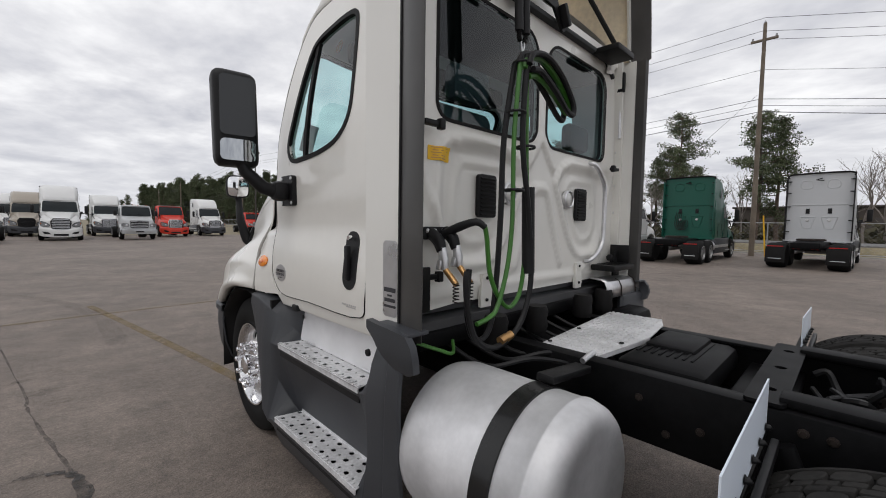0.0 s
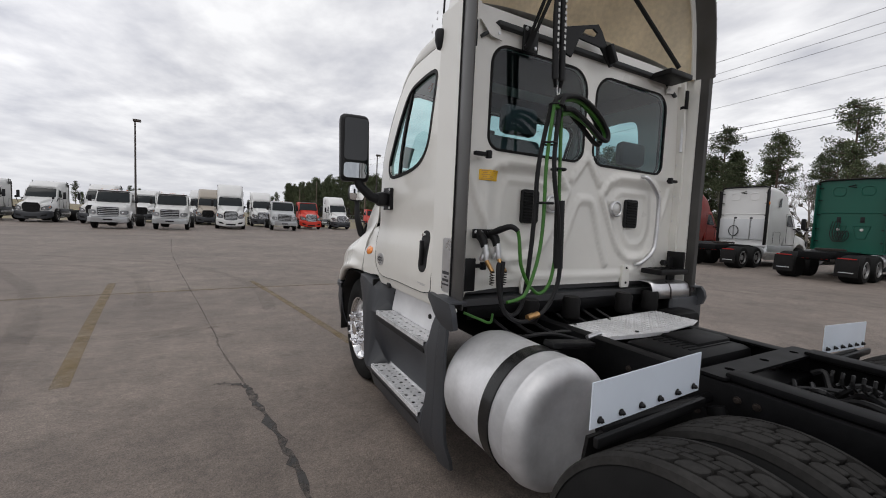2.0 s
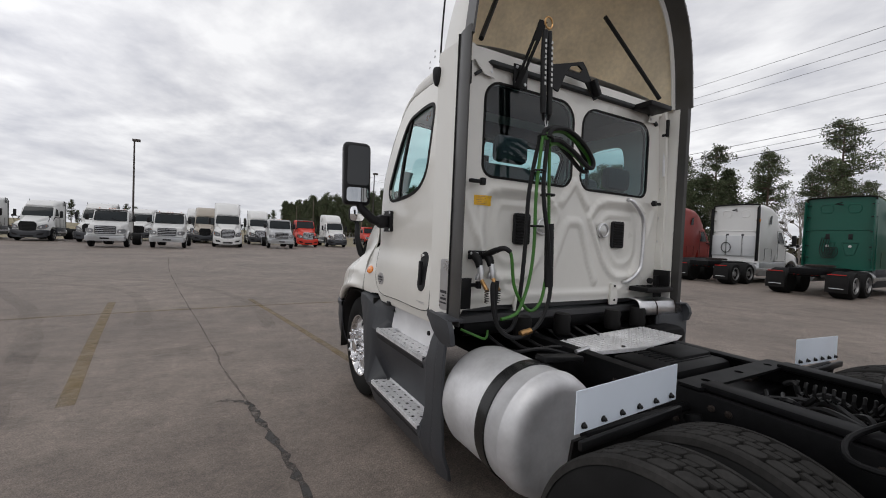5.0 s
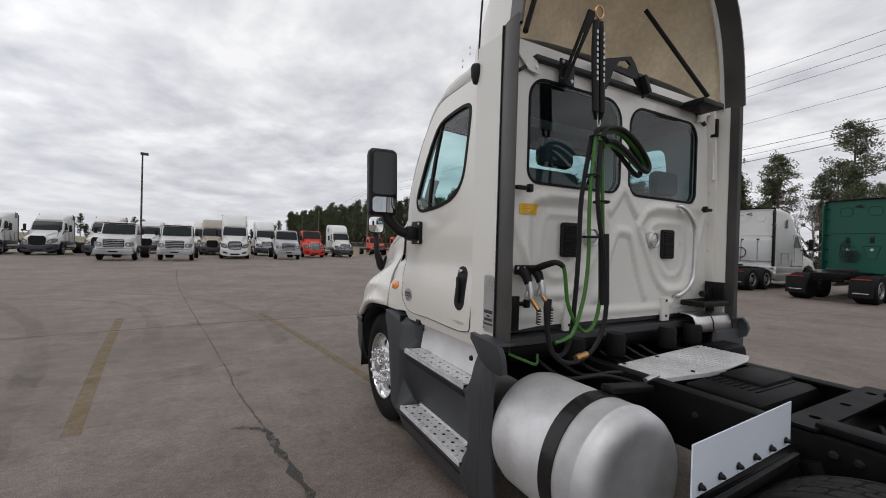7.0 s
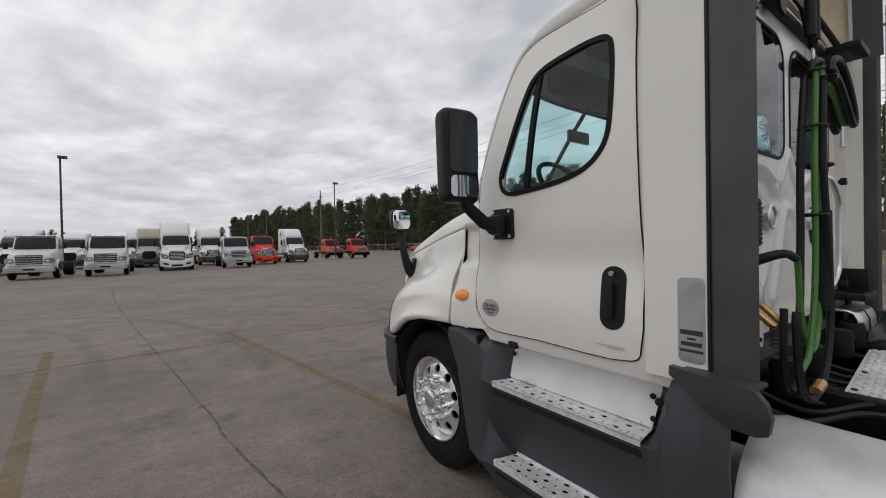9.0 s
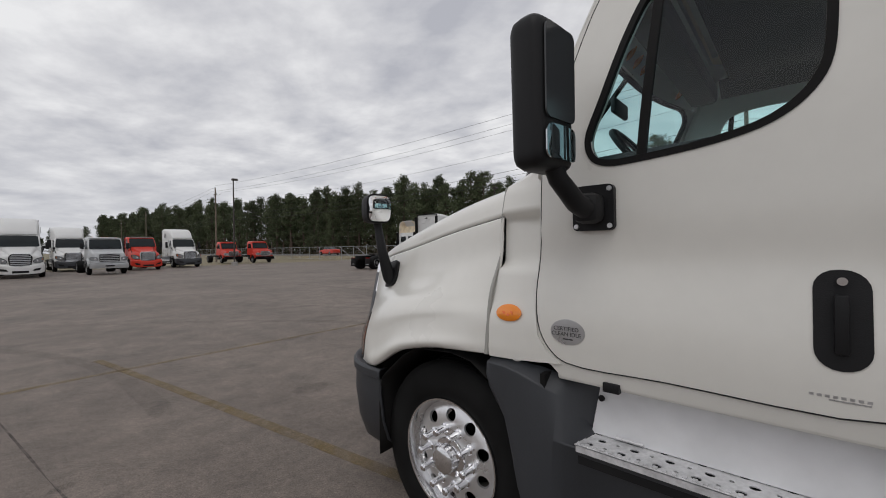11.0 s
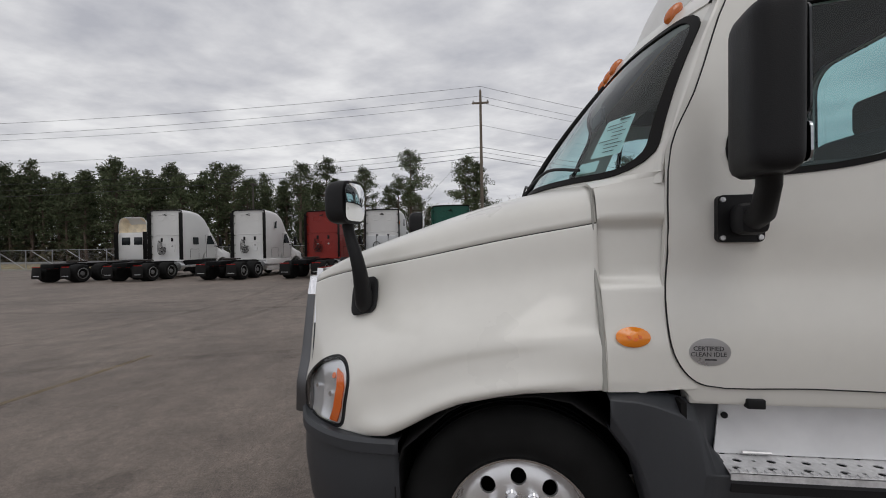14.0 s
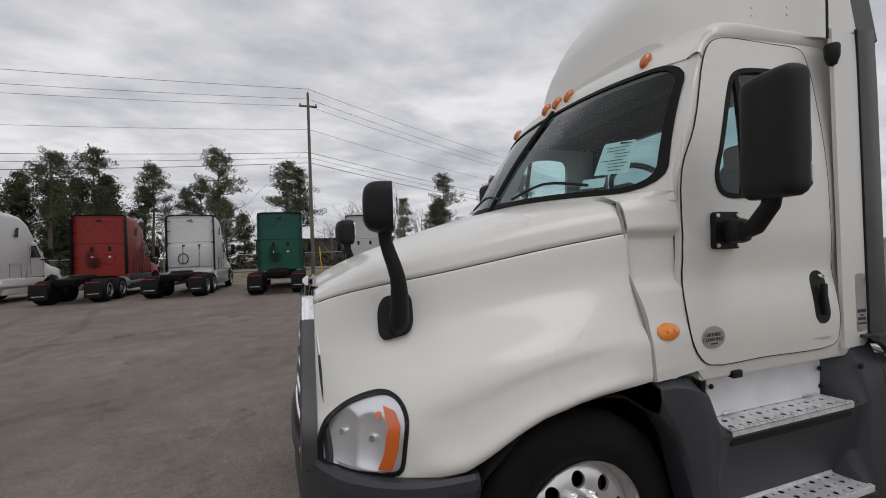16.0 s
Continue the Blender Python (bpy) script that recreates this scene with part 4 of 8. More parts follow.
def build_doors():
    for s in (-1, 1):
        fn = lambda u, v, s=s: Vector((s * side_x(u, v), u, v))
        off = lambda d, s=s: (lambda u, v: Vector((s * (side_x(u, v) + d), u, v)))
        door = part("door", sheet(DOOR, [WINDOW], fn, 0.03, 0.045), WHITE, truck, "glossy white cab door with side window", 50)
        # body skin round the door
        part("body_side", sheet([(-0.335, 2.08), (-0.405, 2.28), (-0.495, 2.52), (-0.60, 2.74), (-0.67, 2.83), (-0.78, 2.88), (-1.60, 2.88), (-1.60, 1.15), (-0.42, 1.15), (-0.335, 1.24), (-0.318, 1.31), (-0.305, 1.48), (-0.325, 1.7)], [DOOR], off(-0.006), 0.03, 0.06), WHITE, truck, "white cab side panel", 50)
        part("seam", tb([fn(u, v) + Vector((s * -0.002, 0, 0)) for u, v in dense(DOOR + [DOOR[0]], 0.05)], 0.0032, 6), BLACKP, truck)
        # window
        part("window_frame", ring_sheet(WINDOW, 0.024, off(0.004), 0.02, 0.04), RUBBER, door, "black rubber window seal")
        part("window_glass", sheet(WINDOW, [], off(-0.012), None, 0.06), GLASS, door, "tinted side window glass")
        part("window_post", sheet([(-0.715, 2.0), (-0.745, 2.0), (-0.80, 2.61), (-0.77, 2.61)], [], off(-0.004), 0.02, 0.05), RUBBER, door, "black vent window post")
        # handle recess, lever and lock
        hd = part("door_handle", sheet(rrect(-1.285, 1.335, -1.17, 1.605, (0.058, 0.055, 0.05, 0.055)), [], off(0.003), 0.012, 0.02), BLACKP, door, "black recessed door handle")
        part("lever", bx((s * 1.075, -1.226, 1.46), (0.022, 0.03, 0.16), None, 0.006), BLACKP, hd)
        part("lock", lt([(0, s * 0.006), (0.011, s * 0.006), (0.012, 0), (0.012, -s * 0.01)], 14, "x", (s * 1.066, -1.228, 1.575)), CHROME, hd)
        # badge and name plate
        if s < 0:
            bd = part("badge", sheet(oval(-0.46, 1.340, 0.070, 0.050, 36), [], off(0.003), 0.003, 0.02), SILVERS, door, "round silver badge reading certified clean idle")
            for word, dz, size in (("CERTIFIED", 0.013, 0.0225), ("CLEAN IDLE", -0.008, 0.0225)):
                cu = bpy.data.curves.new("lettering", "FONT")
                cu.body, cu.size, cu.extrude, cu.align_x = word, size, 0.0006, "CENTER"
                ob = new("lettering", cu)
                ob.data.materials.append(INK)
                ob.parent = bd
                ob.matrix_world = Matrix.Translation((-(side_x(-0.455, 1.338) + 0.0038), -0.455, 1.338 + dz - 0.006)) @ Matrix(((0, 0, -1, 0), (-1, 0, 0, 0), (0, 1, 0, 0), (0, 0, 0, 1)))
            part("print_bar", bx((-(side_x(-.455, 1.31) + 0.0036), -0.462, 1.312), (0.001, 0.04, 0.005)), INK, bd)
            np_ = part("name_plate", bx((-1.061, -1.225, 1.262), (0.006, 0.15, 0.024), None, 0.002), BLACK, door, "dark name plate with silver bars")
            for k in range(8):
                part("print_bar", bx((-1.0648, -1.165 - k * 0.016, 1.264), (0.001, 0.010, 0.010)), SILVERS, np_)
            part("print_bar", bx((-1.0648, -1.24, 1.254), (0.001, 0.08, 0.004)), SILVERS, np_)
        # rocker block under the door
        part("sill", bx((s * 1.0, -0.95, 1.172), (0.08, 1.1, 0.07), None, 0.012), WHITE, truck)
        part("sill_clip", bx((s * 1.045, -0.62, 1.150), (0.03, 0.06, 0.035), None, 0.004), BLACKP, truck)


def ws_fn(u, v):
    """Windscreen skin: u across (-1..1), v from 0 at the cowl to 1 at the brow."""
    w = 1.017 - 0.063 * v
    yb = 0.12 - 0.45 * abs(u) ** 2.6
    yt = -0.40 - 0.17 * abs(u) ** 2.6
    return Vector((u * w, yb + (yt - yb) * v + 0.03 * math.sin(math.pi * v), 2.0 + 0.71 * v - 0.02 * u * u))


def build_front():
    # windscreen with black border, two panes and a centre post
    part("windscreen", sheet(rrect(-0.955, 0.06, 0.955, 0.965, (0.12, 0.12, 0.12, 0.12)), [], ws_fn, None, 0.06), WSGLASS, truck, "tinted split windscreen")
    ws = truck.children[-1]
    part("windscreen_seal", ring_sheet(rrect(-0.942, 0.075, 0.942, 0.950, (0.13, 0.13, 0.13, 0.13)), 0.036, lambda u, v: ws_fn(u, v) + Vector((0, 0.006, 0.004)), 0.012, 0.05), RUBBER, ws, "black windscreen seal")
    part("windscreen_frame", ring_sheet(rrect(-0.946, 0.070, 0.946, 0.955, (0.13, 0.13, 0.13, 0.13)), 0.09, lambda u, v: ws_fn(max(-1.01, min(1.01, u)), max(-0.05, min(1.02, v))) + Vector((0, -0.003, -0.002)), None, 0.03), WHITE, truck, "white windscreen surround", 60)
    part("centre_post", tb([ws_fn(0, v / 10) + Vector((0, 0.008, 0.006)) for v in range(11)], 0.016, 8), RUBBER, ws)
    for x0, x1 in ((-0.28, -0.72), (0.30, -0.10)):
        part("wiper", tb([ws_fn(x0, 0.06) + Vector((0, 0.03, 0.02)), ws_fn((x0 + x1) / 2, 0.13) + Vector((0, 0.03, 0.03)), ws_fn(x1, 0.10) + Vector((0, 0.02, 0.015))], 0.008, 6, 4), BLACKP, ws, "black wiper arm")
    # price sheet behind the glass, writing as plain bars
    ps = part("price_sheet", sheet(rrect(-0.840, 0.20, -0.705, 0.44, 0.005, 1), [], lambda u, v: ws_fn(u, v) + Vector((0, -0.012, -0.006)), None, 0.06), PAPER, ws, "pale handwritten price sheet inside the glass")
    for k in range(9):
        u0 = -0.832 + 0.010 * (k % 3)
        part("print_bar", sheet([(u0, 0.412 - 0.024 * k), (u0 + 0.05 + 0.014 * ((k * 7) % 4), 0.412 - 0.024 * k), (u0 + 0.05 + 0.014 * ((k * 7) % 4), 0.417 - 0.024 * k + (0.012 if k == 0 else 0)), (u0, 0.417 - 0.024 * k)], [], lambda u, v: ws_fn(u, v) + Vector((0, -0.008, -0.002)), None, 0.05), INK, ps)
    part("small_label", sheet(rrect(-0.76, 0.11, -0.66, 0.18, 0.004, 1), [], lambda u, v: ws_fn(u, v) + Vector((0, -0.012, -0.006)), None, 0.06), PAPER, ws)
    bm = bmesh.new()
    ra, rb = [], []
    for i in range(-24, 25):
        u = i / 24 * 1.0
        p = hood_pt(-0.092, 0.44 * abs(u), -0.02, 1 if u > 0 else -1)
        a = ws_fn(max(-1.0, min(1.0, p.x / 1.0)), 0.0) + Vector((0, 0.0, -0.025))
        ra.append(p)
        rb.append(a)
    loft(bm, [ra, rb])
    part("cowl_screen", bm, WHITE, truck, "", 60)
    for s in (-1, 1):
        bm = bmesh.new()
        ra, rm, rb = [], [], []
        for k in range(13):
            t = k / 12
            a = ws_fn(s * (0.74 + 0.26 * t), 0.03 + 0.01 * t) + Vector((0, 0.010, 0.002))
            o_ = Vector((s * (0.908 + 0.094 * t), -0.095 - 0.235 * t, 1.968 + 0.030 * t))
            ra.append(o_ + Vector((-s * 0.02, 0, -0.06)))
            rm.append(o_)
            rb.append(a)
        loft(bm, [ra, rm, [(p + q) / 2 + Vector((0, 0, 0.012)) for p, q in zip(rm, rb)], rb])
        part("cowl_top", bm, WHITE, truck, "white cowl corner below the windscreen", 60)
    # A pillars, brow and roof: loft from the brow to the rear wall
    for s in (-1, 1):
        bm = bmesh.new()
        rings = []
        for k in range(13):
            v = -0.02 + 1.06 * k / 12
            a = ws_fn(s * 1.0, v)
            yb = interp(a.z, (2.0, 2.08, 2.28, 2.52, 2.74), (-0.325, -0.335, -0.405, -0.495, -0.60))
            b = Vector((s * (side_x(yb, a.z) - 0.004), yb, a.z))
            m = (a + b) / 2 + Vector((s * 0.008, 0.008, 0))
            rings.append([ws_fn(s * 0.955, v) + Vector((0, -0.012, -0.006)), ws_fn(s * 0.975, v), a, m, b, b + Vector((-s * 0.05, 0, 0))])
        loft(bm, rings)
        part("pillar", bm, WHITE, truck, "white windscreen pillar", 60)
    bm = bmesh.new()
    rings = []
    for i in range(25):
        u = -1.05 + 2.1 * i / 24
        a = ws_fn(max(-0.96, min(0.96, u)), 0.985)
        e = abs(u) ** 4 * 0.035
        r = [a + Vector((0, -0.03, -0.03)), a + Vector((0, 0.004, 0.0)), a + Vector((0, -0.03, 0.07 - e)), a + Vector((0, -0.10, 0.125 - e)), Vector((a.x * 1.0, -0.75, 2.955 - e * 2.2)), Vector((a.x * 1.03, -1.2, 2.965 - e * 2.5)), Vector((a.x * 1.08, REAR_Y, 2.945 - e * 2))]
        rings.append(r)
    loft(bm, rings)
    part("roof", bm, WHITE, truck, "white cab roof with amber lamps", 60)
    roof = truck.children[-1]
    for s in (-1, 1):
        # roof side: from the roof's edge and brow down to the door's top
        a = ws_fn(s * 0.96, 0.985)
        e = 0.030
        inner = [a + Vector((0, 0.004, 0)), a + Vector((0, -0.03, 0.07 - e)), a + Vector((0, -0.10, 0.125 - e)), Vector((a.x, -0.75, 2.955 - 2.2 * e)), Vector((a.x * 1.03, -1.2, 2.965 - 2.5 * e)), Vector((a.x * 1.08, REAR_Y, 2.945 - 2 * e))]
        outer = [Vector((s * side_x(y, z), y, z)) for y, z in ((-0.572, 2.665), (-0.63, 2.752), (-0.72, 2.805), (-0.90, 2.82), (-1.2, 2.825), (REAR_Y, 2.82))]
        ri, ro = smooth_path(inner, 4), smooth_path(outer, 4)
        bm = bmesh.new()
        rings = []
        for k in range(7):
            t = k / 6
            b = math.sin(math.pi * t)
            rings.append([p.lerp(q, t) + Vector((s * 0.018 * b, 0, 0.022 * b)) for p, q in zip(ri, ro)])
        rings.append([q + Vector((-s * 0.012, 0, -0.02)) for q in ro])
        loft(bm, rings)
        part("roof_edge", bm, WHITE, truck, "", 60)
    for u in (-0.74, -0.14, 0.0, 0.14, 0.74):
        a = ws_fn(u, 0.985) + Vector((0, -0.035, 0.085 - 0.02 * abs(u) ** 3))
        bm = bmesh.new()
        bmesh.ops.create_uvsphere(bm, u_segments=14, v_segments=8, radius=1.0)
        bmesh.ops.scale(bm, vec=(0.024, 0.028, 0.055), verts=bm.verts)
        bmesh.ops.rotate(bm, matrix=Matrix.Rotation(radians(38), 3, "X"), verts=bm.verts)
        bmesh.ops.translate(bm, vec=a, verts=bm.verts)
        part("roof_lamp", bm, AMBERB, roof, "small amber roof marker lamp")


# roof fairing: open shell, raised to the rear
def fair_ring(y, inset=0.0):
    k = max(0.0, min(1.0, (y + 0.70) / (-1.60 + 0.70)))
    h = interp(k, (0, 0.08, 0.2, 0.4, 0.6, 0.8, 1), (0.10, 0.42, 0.62, 0.83, 0.95, 1.02, 1.06)) - inset
    w = interp(k, (0, 0.1, 0.3, 0.6, 1), (0.66, 0.74, 0.86, 0.97, 1.055)) - inset
    z0 = interp(k, (0, 0.2, 1), (2.885, 2.875, 2.85))
    out = []
    for i in range(33):
        a = math.pi * i / 32
        cx, sz = math.cos(a), math.sin(a)
        p = 3.4
        u = math.copysign(abs(cx) ** (2 / p), cx)
        v = abs(sz) ** (2 / p)
        out.append(Vector((u * w * (1 - 0.10 * v), y, z0 + v * h)))
    return out


def build_fairing():
    ys = [-0.70 - 0.92 * (i / 24) ** 1.25 for i in range(25)]
    bm = bmesh.new()
    rings = [fair_ring(y) for y in ys]
    loft(bm, rings)
    bm.faces.new([bm.verts.new(p) for p in rings[0]])
    f = part("roof_fairing", bm, WHITE_FAIR, truck, "tall white roof air deflector, open at the back", 50)
    bm = bmesh.new()
    rings = [fair_ring(y, 0.02) for y in ys[1:]]
    loft(bm, rings)
    bm.faces.new([bm.verts.new(p) for p in rings[0]])
    part("lining", bm, RAW, f, "bare tan fibreglass inside of the deflector", 50)
    # rim between skin and lining
    bm = bmesh.new()
    a, b = fair_ring(ys[-1]), fair_ring(ys[-1], 0.055)
    loft(bm, [a, [p + Vector((0, -0.012, 0)) for p in a], [p + Vector((0, -0.012, 0)) for p in b], b])
    part("rim_flange", bm, WHITE_FAIR, f)
    # rubber edge round the back of the shell
    bm = bmesh.new()
    a = [p + Vector((0, -0.01, 0)) for p in fair_ring(ys[-1])]
    b = [p + Vector((p.x * 0.02, -0.14, (p.z - 2.86) * 0.01)) for p in fair_ring(ys[-1])]
    loft(bm, [a, b, [p * 1 + Vector((-p.x * 0.012, 0, -0.008)) for p in b], [p + Vector((-p.x * 0.012, 0, -0.008)) for p in a]])
    part("edge_strip", bm, EXTRUB, f, "ribbed black rubber edge strip")
    for k, i in enumerate(range(1, 32)):
        q0, q1 = a[i] * 1.0, b[i] * 1.0
        n = Vector((q0.x, 0, q0.z - 3.3)).normalized() * 0.004
        part("rib", tb([q0 + n, q1 + n], 0.005, 5), EXTRUB, f)
    # bolts at the foot
    for s in (-1, 1):
        for y, z in ((-0.98, 2.90), (-1.16, 2.90), (-0.98, 2.94), (-1.16, 2.94)):
            x = interp(y, (-1.16, -0.98), (0.985, 0.93))
            part("bolt", lt([(0, s * 0.006), (0.009, s * 0.004), (0.010, 0)], 8, "x", (s * (x + 0.012), y, z + 0.05)), ALU, f)
    # struts inside
    for s in (-1, 1):
        part("strut", tb([(s * 0.90, -1.58, 2.93), (s * 0.52, -1.30, 3.62)], 0.017, 8), BLACK, f, "black diagonal strut")


def build_extenders():
    for s in (-1, 1):
        xo = 1.075
        fn = lambda u, v, s=s, xo=xo: Vector((s * (xo + 0.012 * math.sin((u + 1.37) * 6) - 0.02 * max(0, v - 2.7)), u, v))
        e = part("side_extender", sheet([(-1.375, 1.19), (-1.375, 2.87), (-1.60, 2.87), (-1.60, 1.22), (-1.58, 1.19)], [], fn, 0.018, 0.1), WHITE_FAIR, truck, "white side extender panel behind the door", 50)
        # curved rubber edge
        bm = bmesh.new()
        rings = []
        for z in (1.20, 1.4, 1.8, 2.2, 2.6, 2.90):
            b = fn(-1.60, z)
            rings.append([b, b + Vector((s * 0.012, -0.05, 0)), b + Vector((s * 0.018, -0.13, 0)), b + Vector((s * 0.012, -0.145, 0)), b + Vector((-s * 0.004, -0.13, 0)), b + Vector((-s * 0.010, -0.02, 0))])
        loft(bm, rings, True, True)
        part("edge_strip", bm, EXTRUB, e, "black rubber edge strip")
        part("edge_trim", tb([fn(-1.60, 1.2) + Vector((s * 0.004, 0, 0)), fn(-1.60, 2.9) + Vector((s * 0.004, 0, 0))], 0.007, 6), BLACKP, e)
        # inner stiffener seen on the far side
        part("stiffener", bx((s * (xo - 0.03), -1.62, 2.05), (0.012, 0.10, 1.6)), WHITE_FAIR, e)
        if s < 0:
            d = part("decal", sheet(rrect(-1.585, 1.265, -1.495, 1.575, 0.02), [], lambda u, v: fn(u, v) + Vector((-0.002, 0, 0)), 0.001, 0.1), SILVERS, e, "worn silver dealer decal with dark print")
            for k, (z, w, h) in enumerate(((1.375, 0.075, 0.018), (1.352, 0.03, 0.008), (1.333, 0.07, 0.015), (1.308, 0.078, 0.010))):
                part("print_bar", bx((fn(-1.54, z).x - 0.0035, -1.54, z), (0.001, w, h)), INK, d)


# stamped rear wall
def ridge(x, z, segs, w, h):
    best = 9.0
    for (ax, az), (bx_, bz) in segs:
        dx, dz = bx_ - ax, bz - az
        t = max(0, min(1, ((x - ax) * dx + (z - az) * dz) / (dx * dx + dz * dz)))
        best = min(best, math.hypot(x - ax - t * dx, z - az - t * dz))
    k = max(0.0, min(1.0, (w - best) / (0.5 * w)))
    return h * k * k * (3 - 2 * k)


def segs_of(pts, closed=False):
    pts = [tuple(q[:2]) for q in smooth_path([(*p, 0) for p in pts + ([pts[0]] if closed else [])], 3)]
    return list(zip(pts, pts[1:]))


R_LOOP = [(0.175, 1.90), (0.24, 1.985), (0.35, 2.03), (0.66, 2.03), (0.77, 2.0), (0.81, 1.92), (0.81, 1.64), (0.765, 1.51), (0.66, 1.46), (0.51, 1.46), (0.42, 1.50), (0.335, 1.60)]
R_IN = [(0.31, 1.875), (0.37, 1.93), (0.62, 1.94), (0.69, 1.89), (0.70, 1.68), (0.66, 1.59), (0.58, 1.555), (0.50, 1.57), (0.43, 1.65)]
A_LOOP = [(-0.25, 1.42), (-0.17, 1.60), (-0.095, 1.80), (-0.05, 1.855), (0.05, 1.855), (0.095, 1.80), (0.17, 1.60), (0.25, 1.42)]
TOP_D = [(-0.13, 1.99), (-0.06, 2.08), (0.0, 2.15), (0.06, 2.08), (0.13, 1.99)]
SEG_A = segs_of(R_LOOP, True)
SEG_B = segs_of(R_IN, True)
SEG_C = segs_of(A_LOOP) + segs_of(TOP_D)
SEG_E = segs_of([(0.95, 1.99), (0.86, 1.75), (0.66, 1.42), (0.5, 1.36)])
WIN = rrect(0.055, 2.115, 0.82, 2.70, (0.09, 0.07, 0.11, 0.13), 7)
WIN_L = [(-x, z) for x, z in WIN]


def wall_fn(x, z):
    a = abs(x)
    h = 0.0
    if z < 2.2:
        loop_in = inside((a, z), R_LOOP)
        h = -0.010 if loop_in else 0.0
        h += ridge(a, z, SEG_A, 0.040, 0.018) + ridge(a, z, SEG_B, 0.026, 0.007) + ridge(x, z, SEG_C, 0.036, 0.016) + ridge(a, z, SEG_E, 0.030, 0.012)
    h += 0.01 * max(0.0, 1 - (abs(z - 1.33) / 0.03) ** 2) if a < 0.9 else 0.0
    h -= 0.006 * (a / 1.05) ** 4
    return Vector((x, REAR_Y - h, z))


def build_rear_wall():
    out = [(-1.045, 1.20), (-0.96, 1.195), (-0.93, 1.255), (-0.70, 1.275), (0.70, 1.275), (0.93, 1.255), (0.96, 1.195), (1.045, 1.20), (1.05, 2.6), (0.98, 2.90), (-0.98, 2.90), (-1.05, 2.6)]
    w = part("rear_wall", sheet(out, [WIN, WIN_L], wall_fn, 0.02, 0.018), WHITE, truck, "white stamped cab rear wall with two windows", 60)
    for o in (WIN, WIN_L):
        part("window_seal", ring_sheet(o, 0.016, lambda u, v: wall_fn(u, v) + Vector((0, -0.004, 0)), 0.015, 0.05), RUBBER, w)
        part("rear_window", sheet(o, [], lambda u, v: Vector((u, REAR_Y - 0.002, v)), None, 0.2), GLASSR, w, "dark tinted rear window")
    # vents and round lamps
    for s in (-1, 1):
        v = part("vent", sheet(rrect(s * 0.49 - 0.068, 1.68, s * 0.49 + 0.068, 1.89, 0.02), [], lambda x, z: Vector((x, REAR_Y - 0.014, z)), 0.02, 0.2), BLACKP, w, "black louvred cab vent")
        for k in range(10):
            part("slat", bx((s * 0.49, REAR_Y - 0.017, 1.695 + 0.0195 * k), (0.108, 0.012, 0.006), Matrix.Rotation(radians(35), 3, "X")), BLACK, v)
        l = part("work_lamp", lt([(0.058, 0.0), (0.058, -0.02), (0.05, -0.026), (0.046, -0.02)], 32, "y", (s * 0.31, REAR_Y - 0.002, 1.812)), ALU, w, "round clear work lamp")
        part("lens", lt([(0.047, -0.016), (0.03, -0.024), (0.0, -0.027)], 28, "y", (s * 0.31, REAR_Y, 1.812)), LAMPGL, l)
    lab = part("warning_label", sheet(rrect(-0.88, 1.92, -0.746, 1.982, 0.003, 1), [], lambda u, v: wall_fn(u, v) + Vector((0, -0.004, 0)), 0.002, 0.02), YELLOWS, w, "yellow warning label with small print")
    for k in range(5):
        x0 = -0.865 + 0.01 * (k % 2)
        part("print_bar", sheet([(x0, 1.9725 - 0.011 * k), (x0 + 0.09, 1.9725 - 0.011 * k), (x0 + 0.09, 1.9755 - 0.011 * k), (x0, 1.9755 - 0.011 * k)], [], lambda u, v: wall_fn(u, v) + Vector((0, -0.007, 0)), 0.001, 0.03), BRASS, lab)
    # grab rail on the far side
    g = part("grab_rail", tb([(0.585, REAR_Y - 0.01, 2.07), (0.60, REAR_Y - 0.05, 2.055), (0.69, REAR_Y - 0.06, 1.97), (0.735, REAR_Y - 0.06, 1.88), (0.735, REAR_Y - 0.06, 1.60), (0.70, REAR_Y - 0.06, 1.50), (0.59, REAR_Y - 0.05, 1.42), (0.575, REAR_Y - 0.01, 1.405)], 0.015, 10, 5), ALU, w, "bent aluminium grab rail")
    # inner vertical channels, clips and brackets at both edges
    for s in (-1, 1):
        for z in (2.06, 1.42):
            part("clip", bx((s * 0.90, REAR_Y - 0.05, z), (0.10, 0.03, 0.022), None, 0.004), BLACK, w)
            part("clip", bx((s * 0.86, REAR_Y - 0.06, z), (0.03, 0.03, 0.045), None, 0.005), BLACKP, w)
        part("plate_bracket", bx((s * 0.965, REAR_Y - 0.06, 1.37), (0.10, 0.016, 0.19), None, 0.004), BLACK, w, "black steel bracket plate")
        part("plate_bracket", bx((s * 0.99, REAR_Y - 0.04, 2.70), (0.03, 0.05, 0.14), None, 0.005), BLACK, w)
        part("rod", tb([(s * 1.0, REAR_Y - 0.035, 2.30), (s * 1.0, REAR_Y - 0.035, 2.60)], 0.011, 8), ALU, w)
        part("gusset", sheet([(s * 1.03, 2.86), (s * 0.95, 2.86), (s * 0.80, 2.79), (s * 0.78, 2.72), (s * 0.86, 2.73), (s * 0.93, 2.80), (s * 1.03, 2.80)], [], lambda x, z: Vector((x, REAR_Y - 0.022, z)), 0.008, 0.2), WHITE, w)
